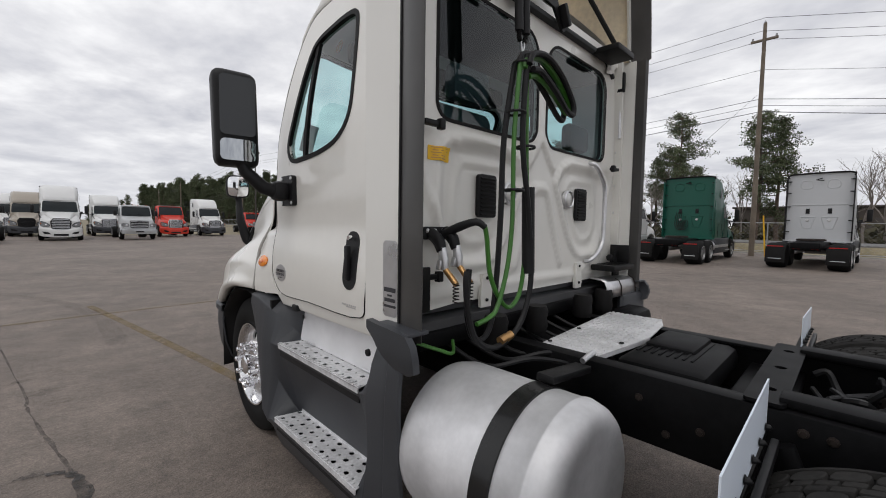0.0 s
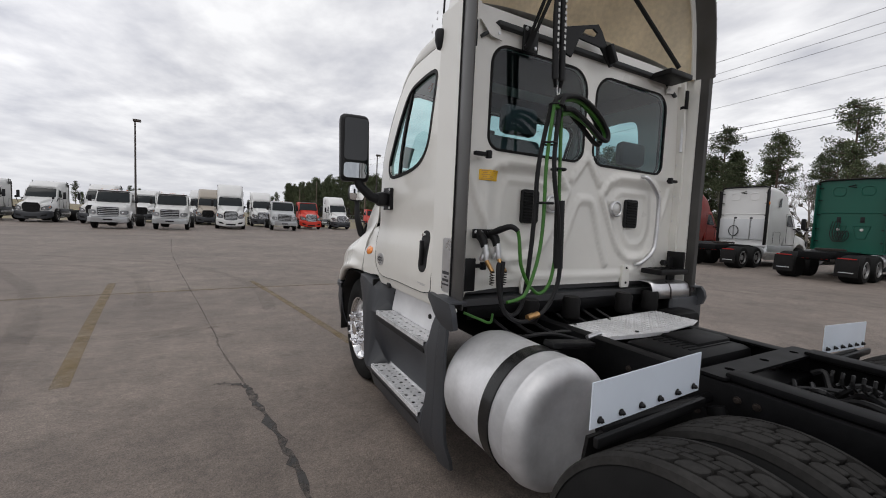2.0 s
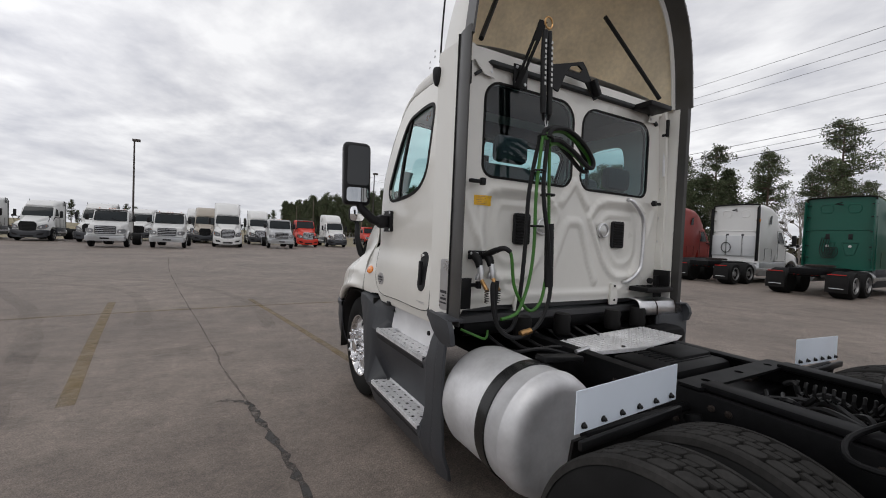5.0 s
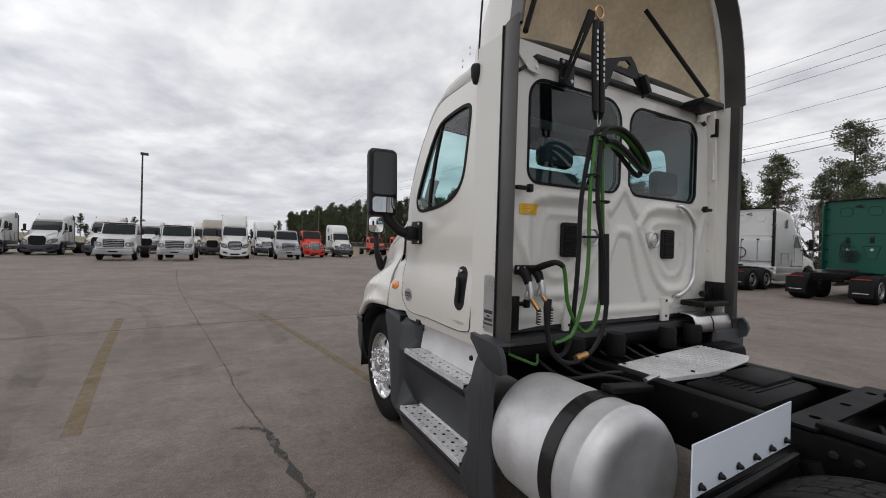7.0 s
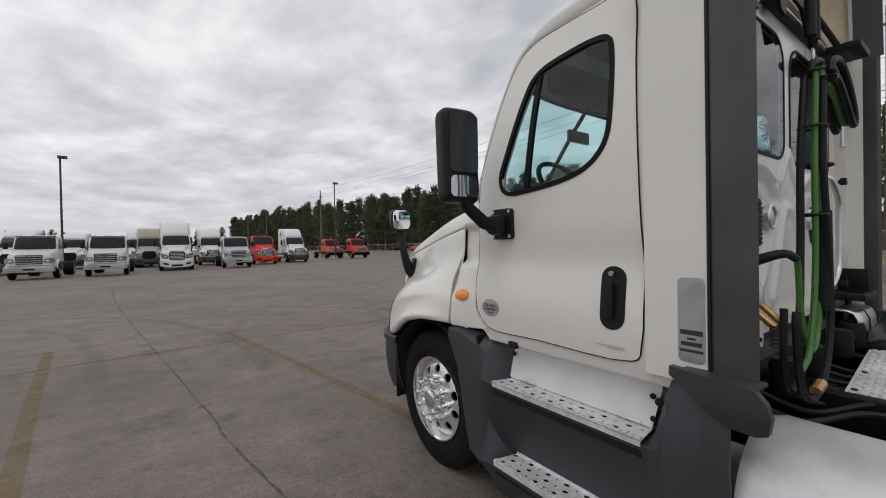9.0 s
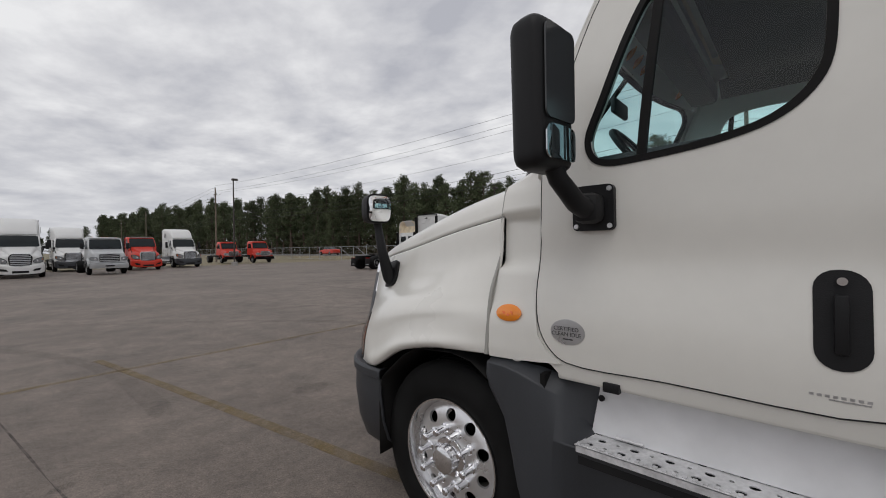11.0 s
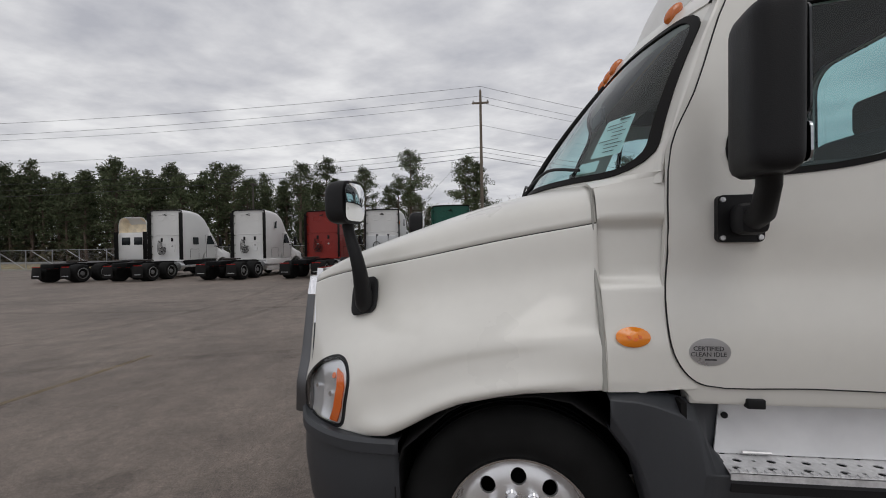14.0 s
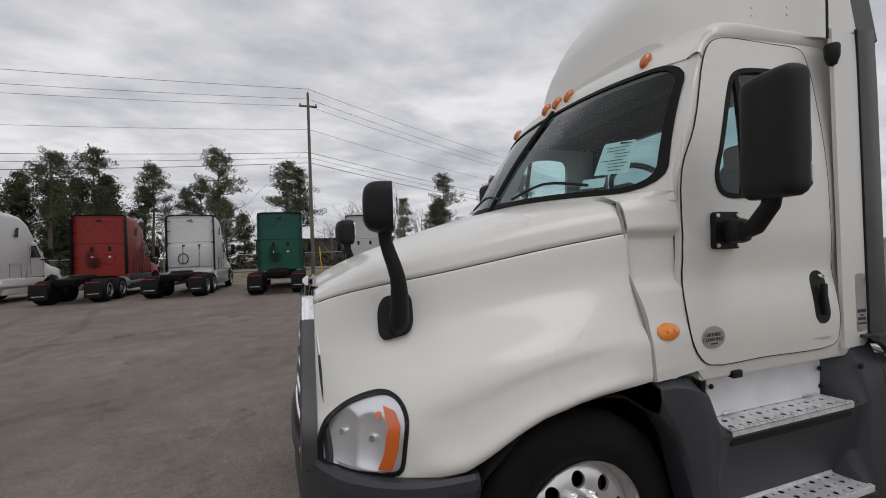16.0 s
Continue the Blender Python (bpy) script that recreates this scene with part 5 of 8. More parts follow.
        for x, z in ((1.0, 2.84), (1.0, 2.60), (0.81, 2.75), (1.0, 2.45), (1.01, 1.75), (1.01, 1.95), (1.01, 2.2)):
            part("rivet", lt([(0, -0.004), (0.008, -0.003), (0.009, 0)], 8, "y", (s * x, REAR_Y - (0.03 if z > 2.7 else 0.008), z)), ALU, w)
    # pressed white brackets at the wall's foot
    for x in (-0.49, 0.47):
        b = part("foot_bracket", sheet([(x - 0.035, 1.40), (x + 0.02, 1.40), (x + 0.04, 1.27), (x + 0.03, 1.235), (x - 0.045, 1.235), (x - 0.05, 1.28)], [], lambda u, v: Vector((u, REAR_Y - 0.025, v)), 0.018, 0.05), WHITE, w, "white pressed steel bracket")
        for z in (1.38, 1.27):
            part("bolt", lt([(0, -0.008), (0.008, -0.006), (0.009, 0)], 8, "y", (x - 0.005, REAR_Y - 0.026, z)), BLACK, b)
    # long rail over the windows
    for x0, x1 in ((-0.80, -0.67), (-0.50, -0.10), (0.14, 0.46)):
        part("roof_rail", bx(((x0 + x1) / 2, REAR_Y - 0.02, 2.815), (x1 - x0, 0.014, 0.016), None, 0.003), BLACK, w, "short black rail above the rear windows")
    # step brackets on the far edge
    for z, wd in ((2.80, 0.26), (1.36, 0.34)):
        b = part("step_bracket", bx((0.76 + (0.06 if z < 2 else -0.06), REAR_Y - 0.10, z), (wd, 0.17, 0.04), None, 0.008), BLACK, w, "black bolt-on bracket step")
        for k in range(4):
            part("slot", bx((0.66 + 0.07 * k + (0.06 if z < 2 else -0.06), REAR_Y - 0.10, z + 0.022), (0.03, 0.12, 0.004)), FRAME, b)
    part("bracket", bx((0.985, REAR_Y - 0.08, 1.43), (0.02, 0.14, 0.16), None, 0.004), BLACK, w)


def build_interior():
    cabin = part("cab_floor", bx((0, -0.75, 1.20), (2.0, 1.66, 0.04)), INTERIOR, truck)
    part("rear_trim", sheet([(-0.97, 1.24), (0.97, 1.24), (0.97, 2.80), (-0.97, 2.80)], [WIN, WIN_L], lambda u, v: Vector((u, REAR_Y + 0.035, v)), 0.01, 0.15), INTERIOR, truck, "dark trim panel round the rear windows")
    part("dashboard", bx((0, -0.34, 1.86), (1.50, 0.40, 0.26), None, 0.06), INTERIOR, truck, "dark dashboard")
    part("headliner", bx((0, -1.19, 2.81), (1.64, 0.80, 0.03), None, 0.01), HEADL, truck)
    for s in (-1, 1):
        part("headliner_side", bx((s * 0.85, -1.15, 2.765), (0.16, 0.84, 0.02), Matrix.Rotation(radians(s * 35), 3, "Y"), 0.005), HEADL, truck)
    part("overhead_console", bx((0, -0.66, 2.69), (1.40, 0.16, 0.13), None, 0.03), INTERIOR, truck, "dark overhead console above the windscreen")
    part("cab_mirror", bx((-0.05, -0.34, 2.50), (0.24, 0.03, 0.09), None, 0.012), INTERIOR, truck)
    for s in (-1, 1):
        part("door_trim", sheet([(-0.45, 1.25), (-0.45, 2.02), (-1.28, 2.04), (-1.28, 1.25)], [], lambda u, v, s=s: Vector((s * (side_x(u, v) - 0.055), u, v)), 0.02, 0.1), INTERIOR, truck)
        seat = part("seat", bx((s * 0.55, -1.12, 1.46 if s > 0 else 1.55), (0.52, 0.50, 0.16), None, 0.05), SEATM, truck, "grey cloth air seat")
        part("backrest", bx((s * 0.55, -1.42, 1.86 if s > 0 else 1.93), (0.46, 0.14, 0.60), Matrix.Rotation(radians(-8), 3, "X"), 0.05), SEATM, seat)
        part("headrest", bx((s * 0.55, -1.47, 2.24 if s > 0 else 2.32), (0.27, 0.09, 0.18), None, 0.04), SEATM, seat)
        part("pedestal", bx((s * 0.55, -1.12, 1.30), (0.34, 0.36, 0.22), None, 0.03), INTERIOR, seat)
    bm = bmesh.new()
    tube(bm, [(0.22 * math.cos(2 * math.pi * k / 28), 0, 0.22 * math.sin(2 * math.pi * k / 28)) for k in range(29)], 0.016, 8)
    tube(bm, [(-0.21, 0, 0), (0.21, 0, 0)], 0.02, 6)
    tube(bm, [(0, 0, 0), (0, 0, -0.2)], 0.02, 6)
    bmesh.ops.transform(bm, matrix=pose(-0.55, -0.62, 2.05, -38, 0, 0), verts=bm.verts)
    part("steering_wheel", bm, BLACKP, truck, "black steering wheel")


build_doors()
build_front()
build_fairing()
build_extenders()
build_rear_wall()
build_interior()


# ---------------------------------------------------------------- steps, tank, chassis
def build_steps():
    for s in (-1, 1):
        V = lambda x, y, z, s=s: Vector((s * x, y, z))
        # moulded fairing: rings from the wheel arch back to the tank
        bm = bmesh.new()
        rows = []
        #        y      outer profile from top to bottom (x, z)
        prof = {
            -0.10: [(1.06, 1.19), (1.115, 1.172), (1.12, 1.12), (1.10, 1.06), (1.06, 1.05), (1.02, 1.05)],
            -0.19: [(1.06, 1.19), (1.118, 1.168), (1.125, 0.98), (1.12, 0.93), (1.10, 0.90), (1.0, 0.90)],
            -0.25: [(1.05, 1.185), (1.115, 1.155), (1.13, 0.90), (1.13, 0.75), (1.12, 0.66), (1.0, 0.66)],
            -0.33: [(1.03, 1.175), (1.105, 1.125), (1.13, 0.90), (1.135, 0.72), (1.14, 0.45), (1.0, 0.42)],
            -0.42: [(1.01, 1.15), (1.07, 1.08), (1.12, 0.89), (1.10, 0.70), (1.145, 0.42), (1.05, 0.32)],
            -0.50: [(0.97, 1.13), (0.97, 0.96), (1.105, 0.885), (1.01, 0.50), (1.15, 0.455), (1.10, 0.30)],
            -0.55: [(0.95, 1.13), (0.94, 0.88), (1.105, 0.88), (0.985, 0.450), (1.15, 0.455), (1.10, 0.29)],
            -1.37: [(0.95, 1.13), (0.94, 0.88), (1.105, 0.88), (0.985, 0.450), (1.15, 0.455), (1.10, 0.29)],
            -1.41: [(0.97, 1.15), (1.02, 1.04), (1.12, 0.89), (1.05, 0.62), (1.15, 0.45), (1.10, 0.29)],
            -1.46: [(1.04, 1.20), (1.10, 1.06), (1.13, 0.90), (1.12, 0.65), (1.15, 0.42), (1.10, 0.28)],
            -1.60: [(1.06, 1.22), (1.12, 1.08), (1.13, 0.92), (1.135, 0.65), (1.14, 0.42), (1.09, 0.28)],
        }
        prof = {y: [(x, z + (0.027 if z < 0.95 else 0.0)) for x, z in row] for y, row in prof.items()}
        ys = sorted(prof, reverse=True)
        fine = []
        for a, b in zip(ys, ys[1:]):
            for k in range(4):
                t = k / 4
                fine.append([V(p[0] + (q[0] - p[0]) * t, a + (b - a) * t, p[1] + (q[1] - p[1]) * t) for p, q in zip(prof[a], prof[b])])
        fine.append([V(p[0], ys[-1], p[1]) for p in prof[ys[-1]]])
        loft(bm, fine)
        f = part("step_fairing", bm, GREYP, truck, "dark grey moulded step fairing", 32)
        m_ = f.modifiers.new("thick", "SOLIDIFY"); m_.thickness = 0.012
        bv = f.modifiers.new("round", "BEVEL"); bv.width, bv.segments, bv.limit_method, bv.angle_limit = 0.012, 2, "ANGLE", radians(30)
        # rear quarter piece, flush with the main moulding, ending in a thin vertical edge
        q = sheet([(-1.595, 1.15), (-1.655, 1.145), (-1.672, 1.12), (-1.675, 0.95), (-1.685, 0.72), (-1.715, 0.50), (-1.745, 0.38), (-1.735, 0.31), (-1.595, 0.29)], [], lambda u, v, s=s: Vector((s * (interp(v, (0.28, 0.447, 0.677, 0.947, 1.08, 1.22), (1.094, 1.142, 1.138, 1.133, 1.122, 1.062)) - 1.2 * max(0, -1.64 - u) ** 2), u, v)), Vector((-s * 0.02, 0, 0)), 0.04)
        e = part("fairing_end", q, GREYP, f, "", 32)
        bv = e.modifiers.new("round", "BEVEL"); bv.width, bv.segments, bv.limit_method, bv.angle_limit = 0.006, 2, "ANGLE", radians(40)
        # flared lip under the extender
        q = sheet([(-1.50, 1.262), (-1.65, 1.255), (-1.755, 1.245), (-1.785, 1.21), (-1.797, 1.165), (-1.785, 1.11), (-1.75, 1.095), (-1.67, 1.10), (-1.61, 1.14), (-1.555, 1.195), (-1.50, 1.23)], [], lambda u, v, s=s: Vector((s * (1.163 - 0.9 * max(0, 1.18 - v) ** 1.5 - 0.10 * max(0, u + 1.60)), u, v)), Vector((-s * 0.03, 0, 0)), 0.03)
        e = part("fairing_lip", q, GREYP, f, "", 40)
        bv = e.modifiers.new("round", "BEVEL"); bv.width, bv.segments, bv.limit_method, bv.angle_limit = 0.008, 2, "ANGLE", radians(40)
        part("lip_shelf", bx((s * 1.10, -1.64, 1.243), (0.10, 0.24, 0.014), None, 0.004), GREYP, f)
        part("bolt", lt([(0, s * 0.012), (0.014, s * 0.010), (0.016, 0)], 10, "x", (s * 1.10, -1.44, 1.10)), BLACKP, f)
        # kick panel
        k_ = part("kick_panel", sheet([(-0.515, 0.93), (-0.545, 1.115), (-1.385, 1.115), (-1.345, 0.93)], [], lambda u, v, s=s: Vector((s * (0.978 - 0.10 * (v - 0.9)), u, v)), 0.006, 0.1), KICK, truck, "bare aluminium kick panel above the step")
        for y, z in ((-0.555, 1.075), (-1.35, 1.065), (-1.35, 0.97)):
            part("bolt", lt([(0, s * 0.008), (0.012, s * 0.006), (0.013, 0)], 10, "x", (s * 0.972, y, z)), BLACKP, k_)
        for y in (-0.66, -1.25):
            part("hinge", tb([(s * 0.985, y - 0.05, 0.94), (s * 0.985, y + 0.05, 0.94)], 0.006, 6), ALU, k_)
        # punched treads
        for name, y0, y1, x0, x1, z in (("upper_step", -1.37, -0.50, 0.93, 1.108, 0.927), ("lower_step", -1.42, -0.55, 0.985, 1.152, 0.512)):
            holes = []
            n = 15
            for r_i, fx in enumerate((0.2, 0.5, 0.8)):
                for k in range(n):
                    yy = y0 + (k + 0.5 + (0.25 if r_i == 1 else -0.25)) * (y1 - y0) / n
                    big = (k + r_i) % 2 == 0
                    if y0 + 0.02 < yy < y1 - 0.02:
                        holes.append(oval(x0 + fx * (x1 - x0), yy, 0.013 if big else 0.007, 0.016 if big else 0.008, 8))
            cut = [(x0, y0 + 0.03), (x1, y0), (x1, y1), (x0, y1 - 0.035)]
            t = part(name, sheet(cut, holes, lambda u, v, s=s, z=z: Vector((s * u, v, z)), Vector((0, 0, -0.004)), 0.12), TREAD, truck, "punched aluminium tread step", 30)
            part("nosing", bx((s * (x1 - 0.003), (y0 + y1) / 2, z - 0.014), (0.006, y1 - y0 - 0.01, 0.026)), TREAD, t)
            part("back_rib", bx((s * (x0 + 0.008), (y0 + y1) / 2, z + 0.008), (0.012, y1 - y0 - 0.07, 0.018)), TREAD, t)
            part("tray", bx((s * (x0 + x1) / 2, (y0 + y1) / 2, z - 0.05), (x1 - x0 - 0.02, y1 - y0 - 0.02, 0.05)), BLACKP, t)
            for k in range(30):
                yy = y0 + (k + 0.5) * (y1 - y0) / 30
                part("tooth", bx((s * (x1 - 0.012), yy, z + 0.003), (0.016, 0.014, 0.006)), TREAD, t)


def build_tank():
    for s in (-1,):
        c = (s * 0.835, 0, 0.765)
        R, y0, y1 = 0.305, -2.31, -1.68
        prof = [(0, y0 + 0.012), (R * 0.6, y0 + 0.008), (R - 0.075, y0 + 0.002), (R - 0.05, y0 + 0.006), (R - 0.026, y0 + 0.019), (R - 0.010, y0 + 0.040), (R - 0.002, y0 + 0.066), (R, y0 + 0.080), (R + 0.003, y0 + 0.084), (R + 0.003, y0 + 0.092), (R - 0.001, y0 + 0.096), (R - 0.002, -2.0), (R - 0.002, y1 - 0.05), (R * 0.95, y1), (0, y1)]
        t = part("fuel_tank", lt(prof, 72, "y", c), TANKM, truck, "large round brushed aluminium fuel tank", 50)
        for y in (-2.08,):
            st = part("strap", lt([(R - 0.001, y - 0.038), (R + 0.006, y - 0.036), (R + 0.007, y), (R + 0.006, y + 0.036), (R - 0.001, y + 0.038)], 72, "y", c), STRAPM, t, "black rubber-lined tank strap")
            if s < 0:
                part("strap_bracket", bx((s * 0.62, y, 1.072), (0.30, 0.075, 0.03), Matrix.Rotation(radians(s * -6), 3, "Y"), 0.006), BLACK, st)
                part("strap_bolt", tb([(s * 0.52, y - 0.02, 1.10), (s * 0.42, y - 0.02, 1.115)], 0.012, 8), ALU, st)


def build_chassis():
    for s in (-1, 1):
        bm = bmesh.new()
        box(bm, (s * 0.43, -2.6, 0.95), (0.012, 7.0, 0.26), None, 0.003)
        box(bm, (s * 0.395, -2.6, 1.075), (0.08, 7.0, 0.012), None, 0.003)
        box(bm, (s * 0.395, -2.6, 0.825), (0.08, 7.0, 0.012), None, 0.003)
        r = part("frame_rail", bm, FRAME, truck, "black steel frame rail")
        rnd = random.Random(5)
        for k in range(34):
            y = -2.3 - 0.11 * k + rnd.uniform(-0.03, 0.03)
            z = rnd.choice((0.88, 0.93, 0.99, 1.03))
            part("bolt", lt([(0, s * 0.012), (0.009, s * 0.011), (0.010, s * 0.004), (0.015, s * 0.003), (0.015, 0)], 8, "x", (s * 0.437, y, z)), GREASE, r)
    for y in (-1.9, -2.62, -3.7, -5.2):
        c = part("crossmember", bx((0, y, 0.97), (0.80, 0.20, 0.05), None, 0.012), FRAME, truck, "black bolted crossmember")
        for x in (-0.33, -0.26, 0.26, 0.33):
            part("bolt", lt([(0, 0.03), (0.014, 0.028), (0.016, 0.012), (0.026, 0.01), (0.026, 0)], 8, "z", (x, y + 0.03, 0.995)), GREASE, c)
    # cross plate with lightening holes on top of the rails
    holes = [oval(x, -2.665, 0.02, 0.02, 12) for x in (-0.3, 0.0, 0.3)]
    part("cross_plate", sheet(rrect(-0.44, -2.72, 0.44, -2.61, 0.02), holes, lambda u, v: Vector((u, v, 1.10)), Vector((0, 0, -0.012)), 0.2), FRAME, truck, "black cross plate bolted over the rails")
    # dark cab underside and back of the engine
    part("gearbox", bx((0, -1.0, 0.84), (0.6, 1.5, 0.36), None, 0.08), FRAME, truck)
    part("cab_mount", bx((0, -1.45, 1.14), (1.9, 0.3, 0.08), None, 0.02), FRAME, truck)
    for x in (-0.55, -0.2, 0.32, 0.62):
        part("air_spring", lt([(0.0, 0.0), (0.05, 0.0), (0.06, 0.03), (0.055, 0.07), (0.06, 0.11), (0.05, 0.14), (0, 0.14)], 20, "z", (x, -1.68, 1.08)), RUBBER, truck)
    # deck plate
    d = part("deck_plate", sheet([(-0.37, -1.815), (0.545, -1.76), (0.57, -2.06), (0.42, -2.115), (0.13, -2.145), (-0.35, -2.09)], [], lambda u, v: Vector((u, v, 1.085 + 0.006 * math.sin(3 * u))), Vector((0, 0, -0.006)), 0.3), DECK, truck, "diamond-pattern aluminium deck plate")
    part("deck_flange", bx((-0.11, -2.118, 1.072), (0.46, 0.005, 0.022), Matrix.Rotation(radians(-6.5), 3, "Z")), DECK, d)
    rnd = random.Random(2)
    bm = bmesh.new()
    for i in range(22):
        for j in range(11):
            x, y = -0.345 + 0.0425 * i, -1.835 - 0.028 * j + 0.055 * (i / 22)
            if y < min(-2.10 - 0.10 * (x + 0.35), -2.135 + 0.17 * max(0, x - 0.13)) + 0.03:
                continue
            box(bm, (x, y, 1.0865 + 0.006 * math.sin(3 * x)), (0.020, 0.009, 0.004), Matrix.Rotation(radians(45 if (i + j) % 2 else -45), 3, "Z"))
    tagged(part("tread_pattern", bm, DECK, d), kind="stuff")
    for x, y in ((-0.33, -1.84), (0.0, -1.82), (0.48, -1.79), (-0.10, -2.09)):
        part("bolt", lt([(0, 0.006), (0.010, 0.005), (0.012, 0)], 8, "z", (x, y, 1.087)), BLACKP, d)
    # ribbed black cover behind it
    cv = part("battery_cover", bx((0.05, -2.30, 1.01), (0.62, 0.36, 0.12), None, 0.04), FRAME, truck, "black ribbed plastic cover")
    for k in range(8):
        part("rib", bx((0.10, -2.16 - 0.032 * k, 1.071), (0.40, 0.012, 0.008), None, 0.003), FRAME, cv)
    part("cap", bx((0.18, -2.26, 1.06), (0.34, 0.22, 0.06), None, 0.025), FRAME, cv)
    part("exhaust_guard", bx((0.78, -1.80, 1.03), (0.30, 0.20, 0.13), None, 0.05), FRAME, truck, "black plastic cover beside the far rail")
    # far side skirt end and shiny fairing foot
    part("far_skirt", bx((1.0, -1.72, 0.86), (0.40, 0.06, 0.62), None, 0.03), GREYP, truck, "dark grey far side skirt")
    bm = bmesh.new()
    fold = ((-1.60, 1.290), (-1.675, 1.286), (-1.705, 1.272), (-1.722, 1.235), (-1.728, 1.165))
    loft(bm, [[Vector((0.60 + 0.092 * k, y + 0.012 * (k == 0), z - 0.010 * k / 6)) for k in range(7)] for y, z in fold])
    o = part("heat_shield", bm, ALU, truck, "bent bright metal heat shield"); m_ = o.modifiers.new("thick", "SOLIDIFY"); m_.thickness = 0.006
    for x in (0.80, 1.05):
        part("seam", tb([(x, y - 0.003, z - 0.006) for y, z in fold[1:]], 0.004, 5), GREASE, o)
    # fifth wheel
    fw = part("fifth_wheel", lt([(0.0, 0.02), (0.40, 0.02), (0.455, 0.0), (0.46, -0.04), (0.42, -0.09), (0.0, -0.09)], 48, "z", (0.0, -3.62, 1.245)), GREASE, truck, "greasy rusty fifth wheel coupling plate")
    part("pivot", bx((0, -3.42, 1.10), (0.9, 0.25, 0.14), None, 0.03), FRAME, fw)
    for s in (-1, 1):
        part("slide_rail", bx((s * 0.36, -3.4, 1.10), (0.10, 1.4, 0.03), None, 0.006), FRAME, fw)
    part("release_handle", tb([(-0.25, -3.24, 1.14), (-0.50, -3.20, 1.12), (-0.64, -3.24, 1.10), (-0.62, -3.34, 1.10), (-0.52, -3.31, 1.105), (-0.30, -3.4, 1.11)], 0.010, 8, 4), FRAME, fw)
    bm = bmesh.new()
    tube(bm, [(-0.10 + 0.028 * math.cos(k * 0.9), -2.92 - 0.0042 * k, 1.13 + 0.028 * math.sin(k * 0.9)) for k in range(80)], 0.006, 5)
    part("coil_spring", bm, BLACK, fw)
    # cables and lines between the rails
    rnd = random.Random(11)
    for k in range(11):
        x, y = rnd.uniform(-0.3, 0.3), -2.75 - 0.1 * rnd.random()
        pts = [(x, y, 1.03)]
        for j in range(5):
            pts.append((max(-0.36, min(0.36, pts[-1][0] + rnd.uniform(-0.16, 0.16))), pts[-1][1] - rnd.uniform(0.04, 0.16), 1.03 + rnd.uniform(-0.06, 0.06)))
        part("air_line", tb(pts, rnd.choice((0.007, 0.009, 0.013)), 6, 5), HOSEK, truck)
    for k in range(6):
        part("valve", bx((rnd.uniform(-0.3, 0.3), -2.85 - 0.12 * k, 1.0), (0.09, 0.07, 0.08), None, 0.015), GREASE if k % 2 else FRAME, truck)
    # lines under the cab's back
    for k in range(8):
        x = -0.75 + 0.13 * k
        part("air_line", tb([(x, -1.55, 1.10), (x + 0.05, -1.75, 1.03), (x + 0.18, -1.9, 1.07), (x + 0.35, -2.02, 1.03), (x + 0.4, -2.2, 1.0)], 0.011, 6, 5), HOSEK, truck)
    part("marker_wire", tb([(-0.78, -1.62, 1.13), (-0.84, -1.68, 1.10), (-0.90, -1.66, 1.12), (-0.97, -1.60, 1.15)], 0.008, 6, 5), HOSEG, truck)
    # axles and springs
    for y in (FRONT_AXLE,):
        part("axle_beam", tb([(-0.85, y, 0.56), (0.85, y, 0.56)], 0.06, 10), FRAME, truck)
    for y in (REAR_AXLE, REAR_AXLE - 1.30):
        part("axle_housing", tb([(-0.8, y, HUB_Z), (-0.25, y, HUB_Z), (0, y, HUB_Z + 0.02), (0.25, y, HUB_Z), (0.8, y, HUB_Z)], [0.08, 0.09, 0.2, 0.09, 0.08], 14), FRAME, truck)
    for s in (-1, 1):
        part("shock", tb([(s * 0.50, REAR_AXLE + 0.30, 1.0), (s * 0.55, REAR_AXLE + 0.12, 0.55)], 0.035, 10), FRAME, truck)
        part("leaf_spring", bx((s * 0.55, REAR_AXLE, 0.66), (0.09, 1.1, 0.05), None, 0.01), FRAME, truck)
    for z, y in ((0.86, -2.9), (0.80, -3.25)):
        part("air_fitting", tb([(-0.47, y, z), (-0.56, y - 0.05, z + 0.02), (-0.60, y - 0.12, z)], 0.02, 8, 3), GREASE, truck)
    # quarter fender plates in front of the drive wheels
    for s, x0, x1 in ((-1, 0.575, 1.17), (1, 0.575, 1.17)):
        xm = s * (x0 + x1) / 2
        f = part("mud_plate", sheet([(s * x0, 1.065), (s * x1, 1.035), (s * x1, 1.188), (s * x0, 1.215)], [], lambda u, v: Vector((u, -2.69, v)), Vector((0, 0.004, 0)), 0.3), PLATEW, truck, "white plastic mud plate on a black bracket")
        part("holder", bx((xm, -2.712, 1.018), (x1 - x0, 0.02, 0.035), Matrix.Rotation(s * radians(2.5), 3, "Y") if s < 0 else None, 0.006), BLACK, f)
        for k in range(6):
            x = s * (x0 + 0.04 + k * (x1 - x0 - 0.08) / 5)
            z = 1.068 - 0.03 * (abs(x) - x0) / (x1 - x0)
            part("bolt", lt([(0, -0.018), (0.008, -0.010), (0.009, -0.003), (0.013, 0)], 8, "y", (x, -2.692, z + 0.022)), BLACK, f)
        part("print_bar", bx((xm, -2.6845, 1.15), ((x1 - x0) * 0.8, 0.001, 0.055)), REDINK, f)
        part("print_bar", bx((xm + 0.08, -2.6845, 1.095), (0.20, 0.001, 0.028)), INK, f)
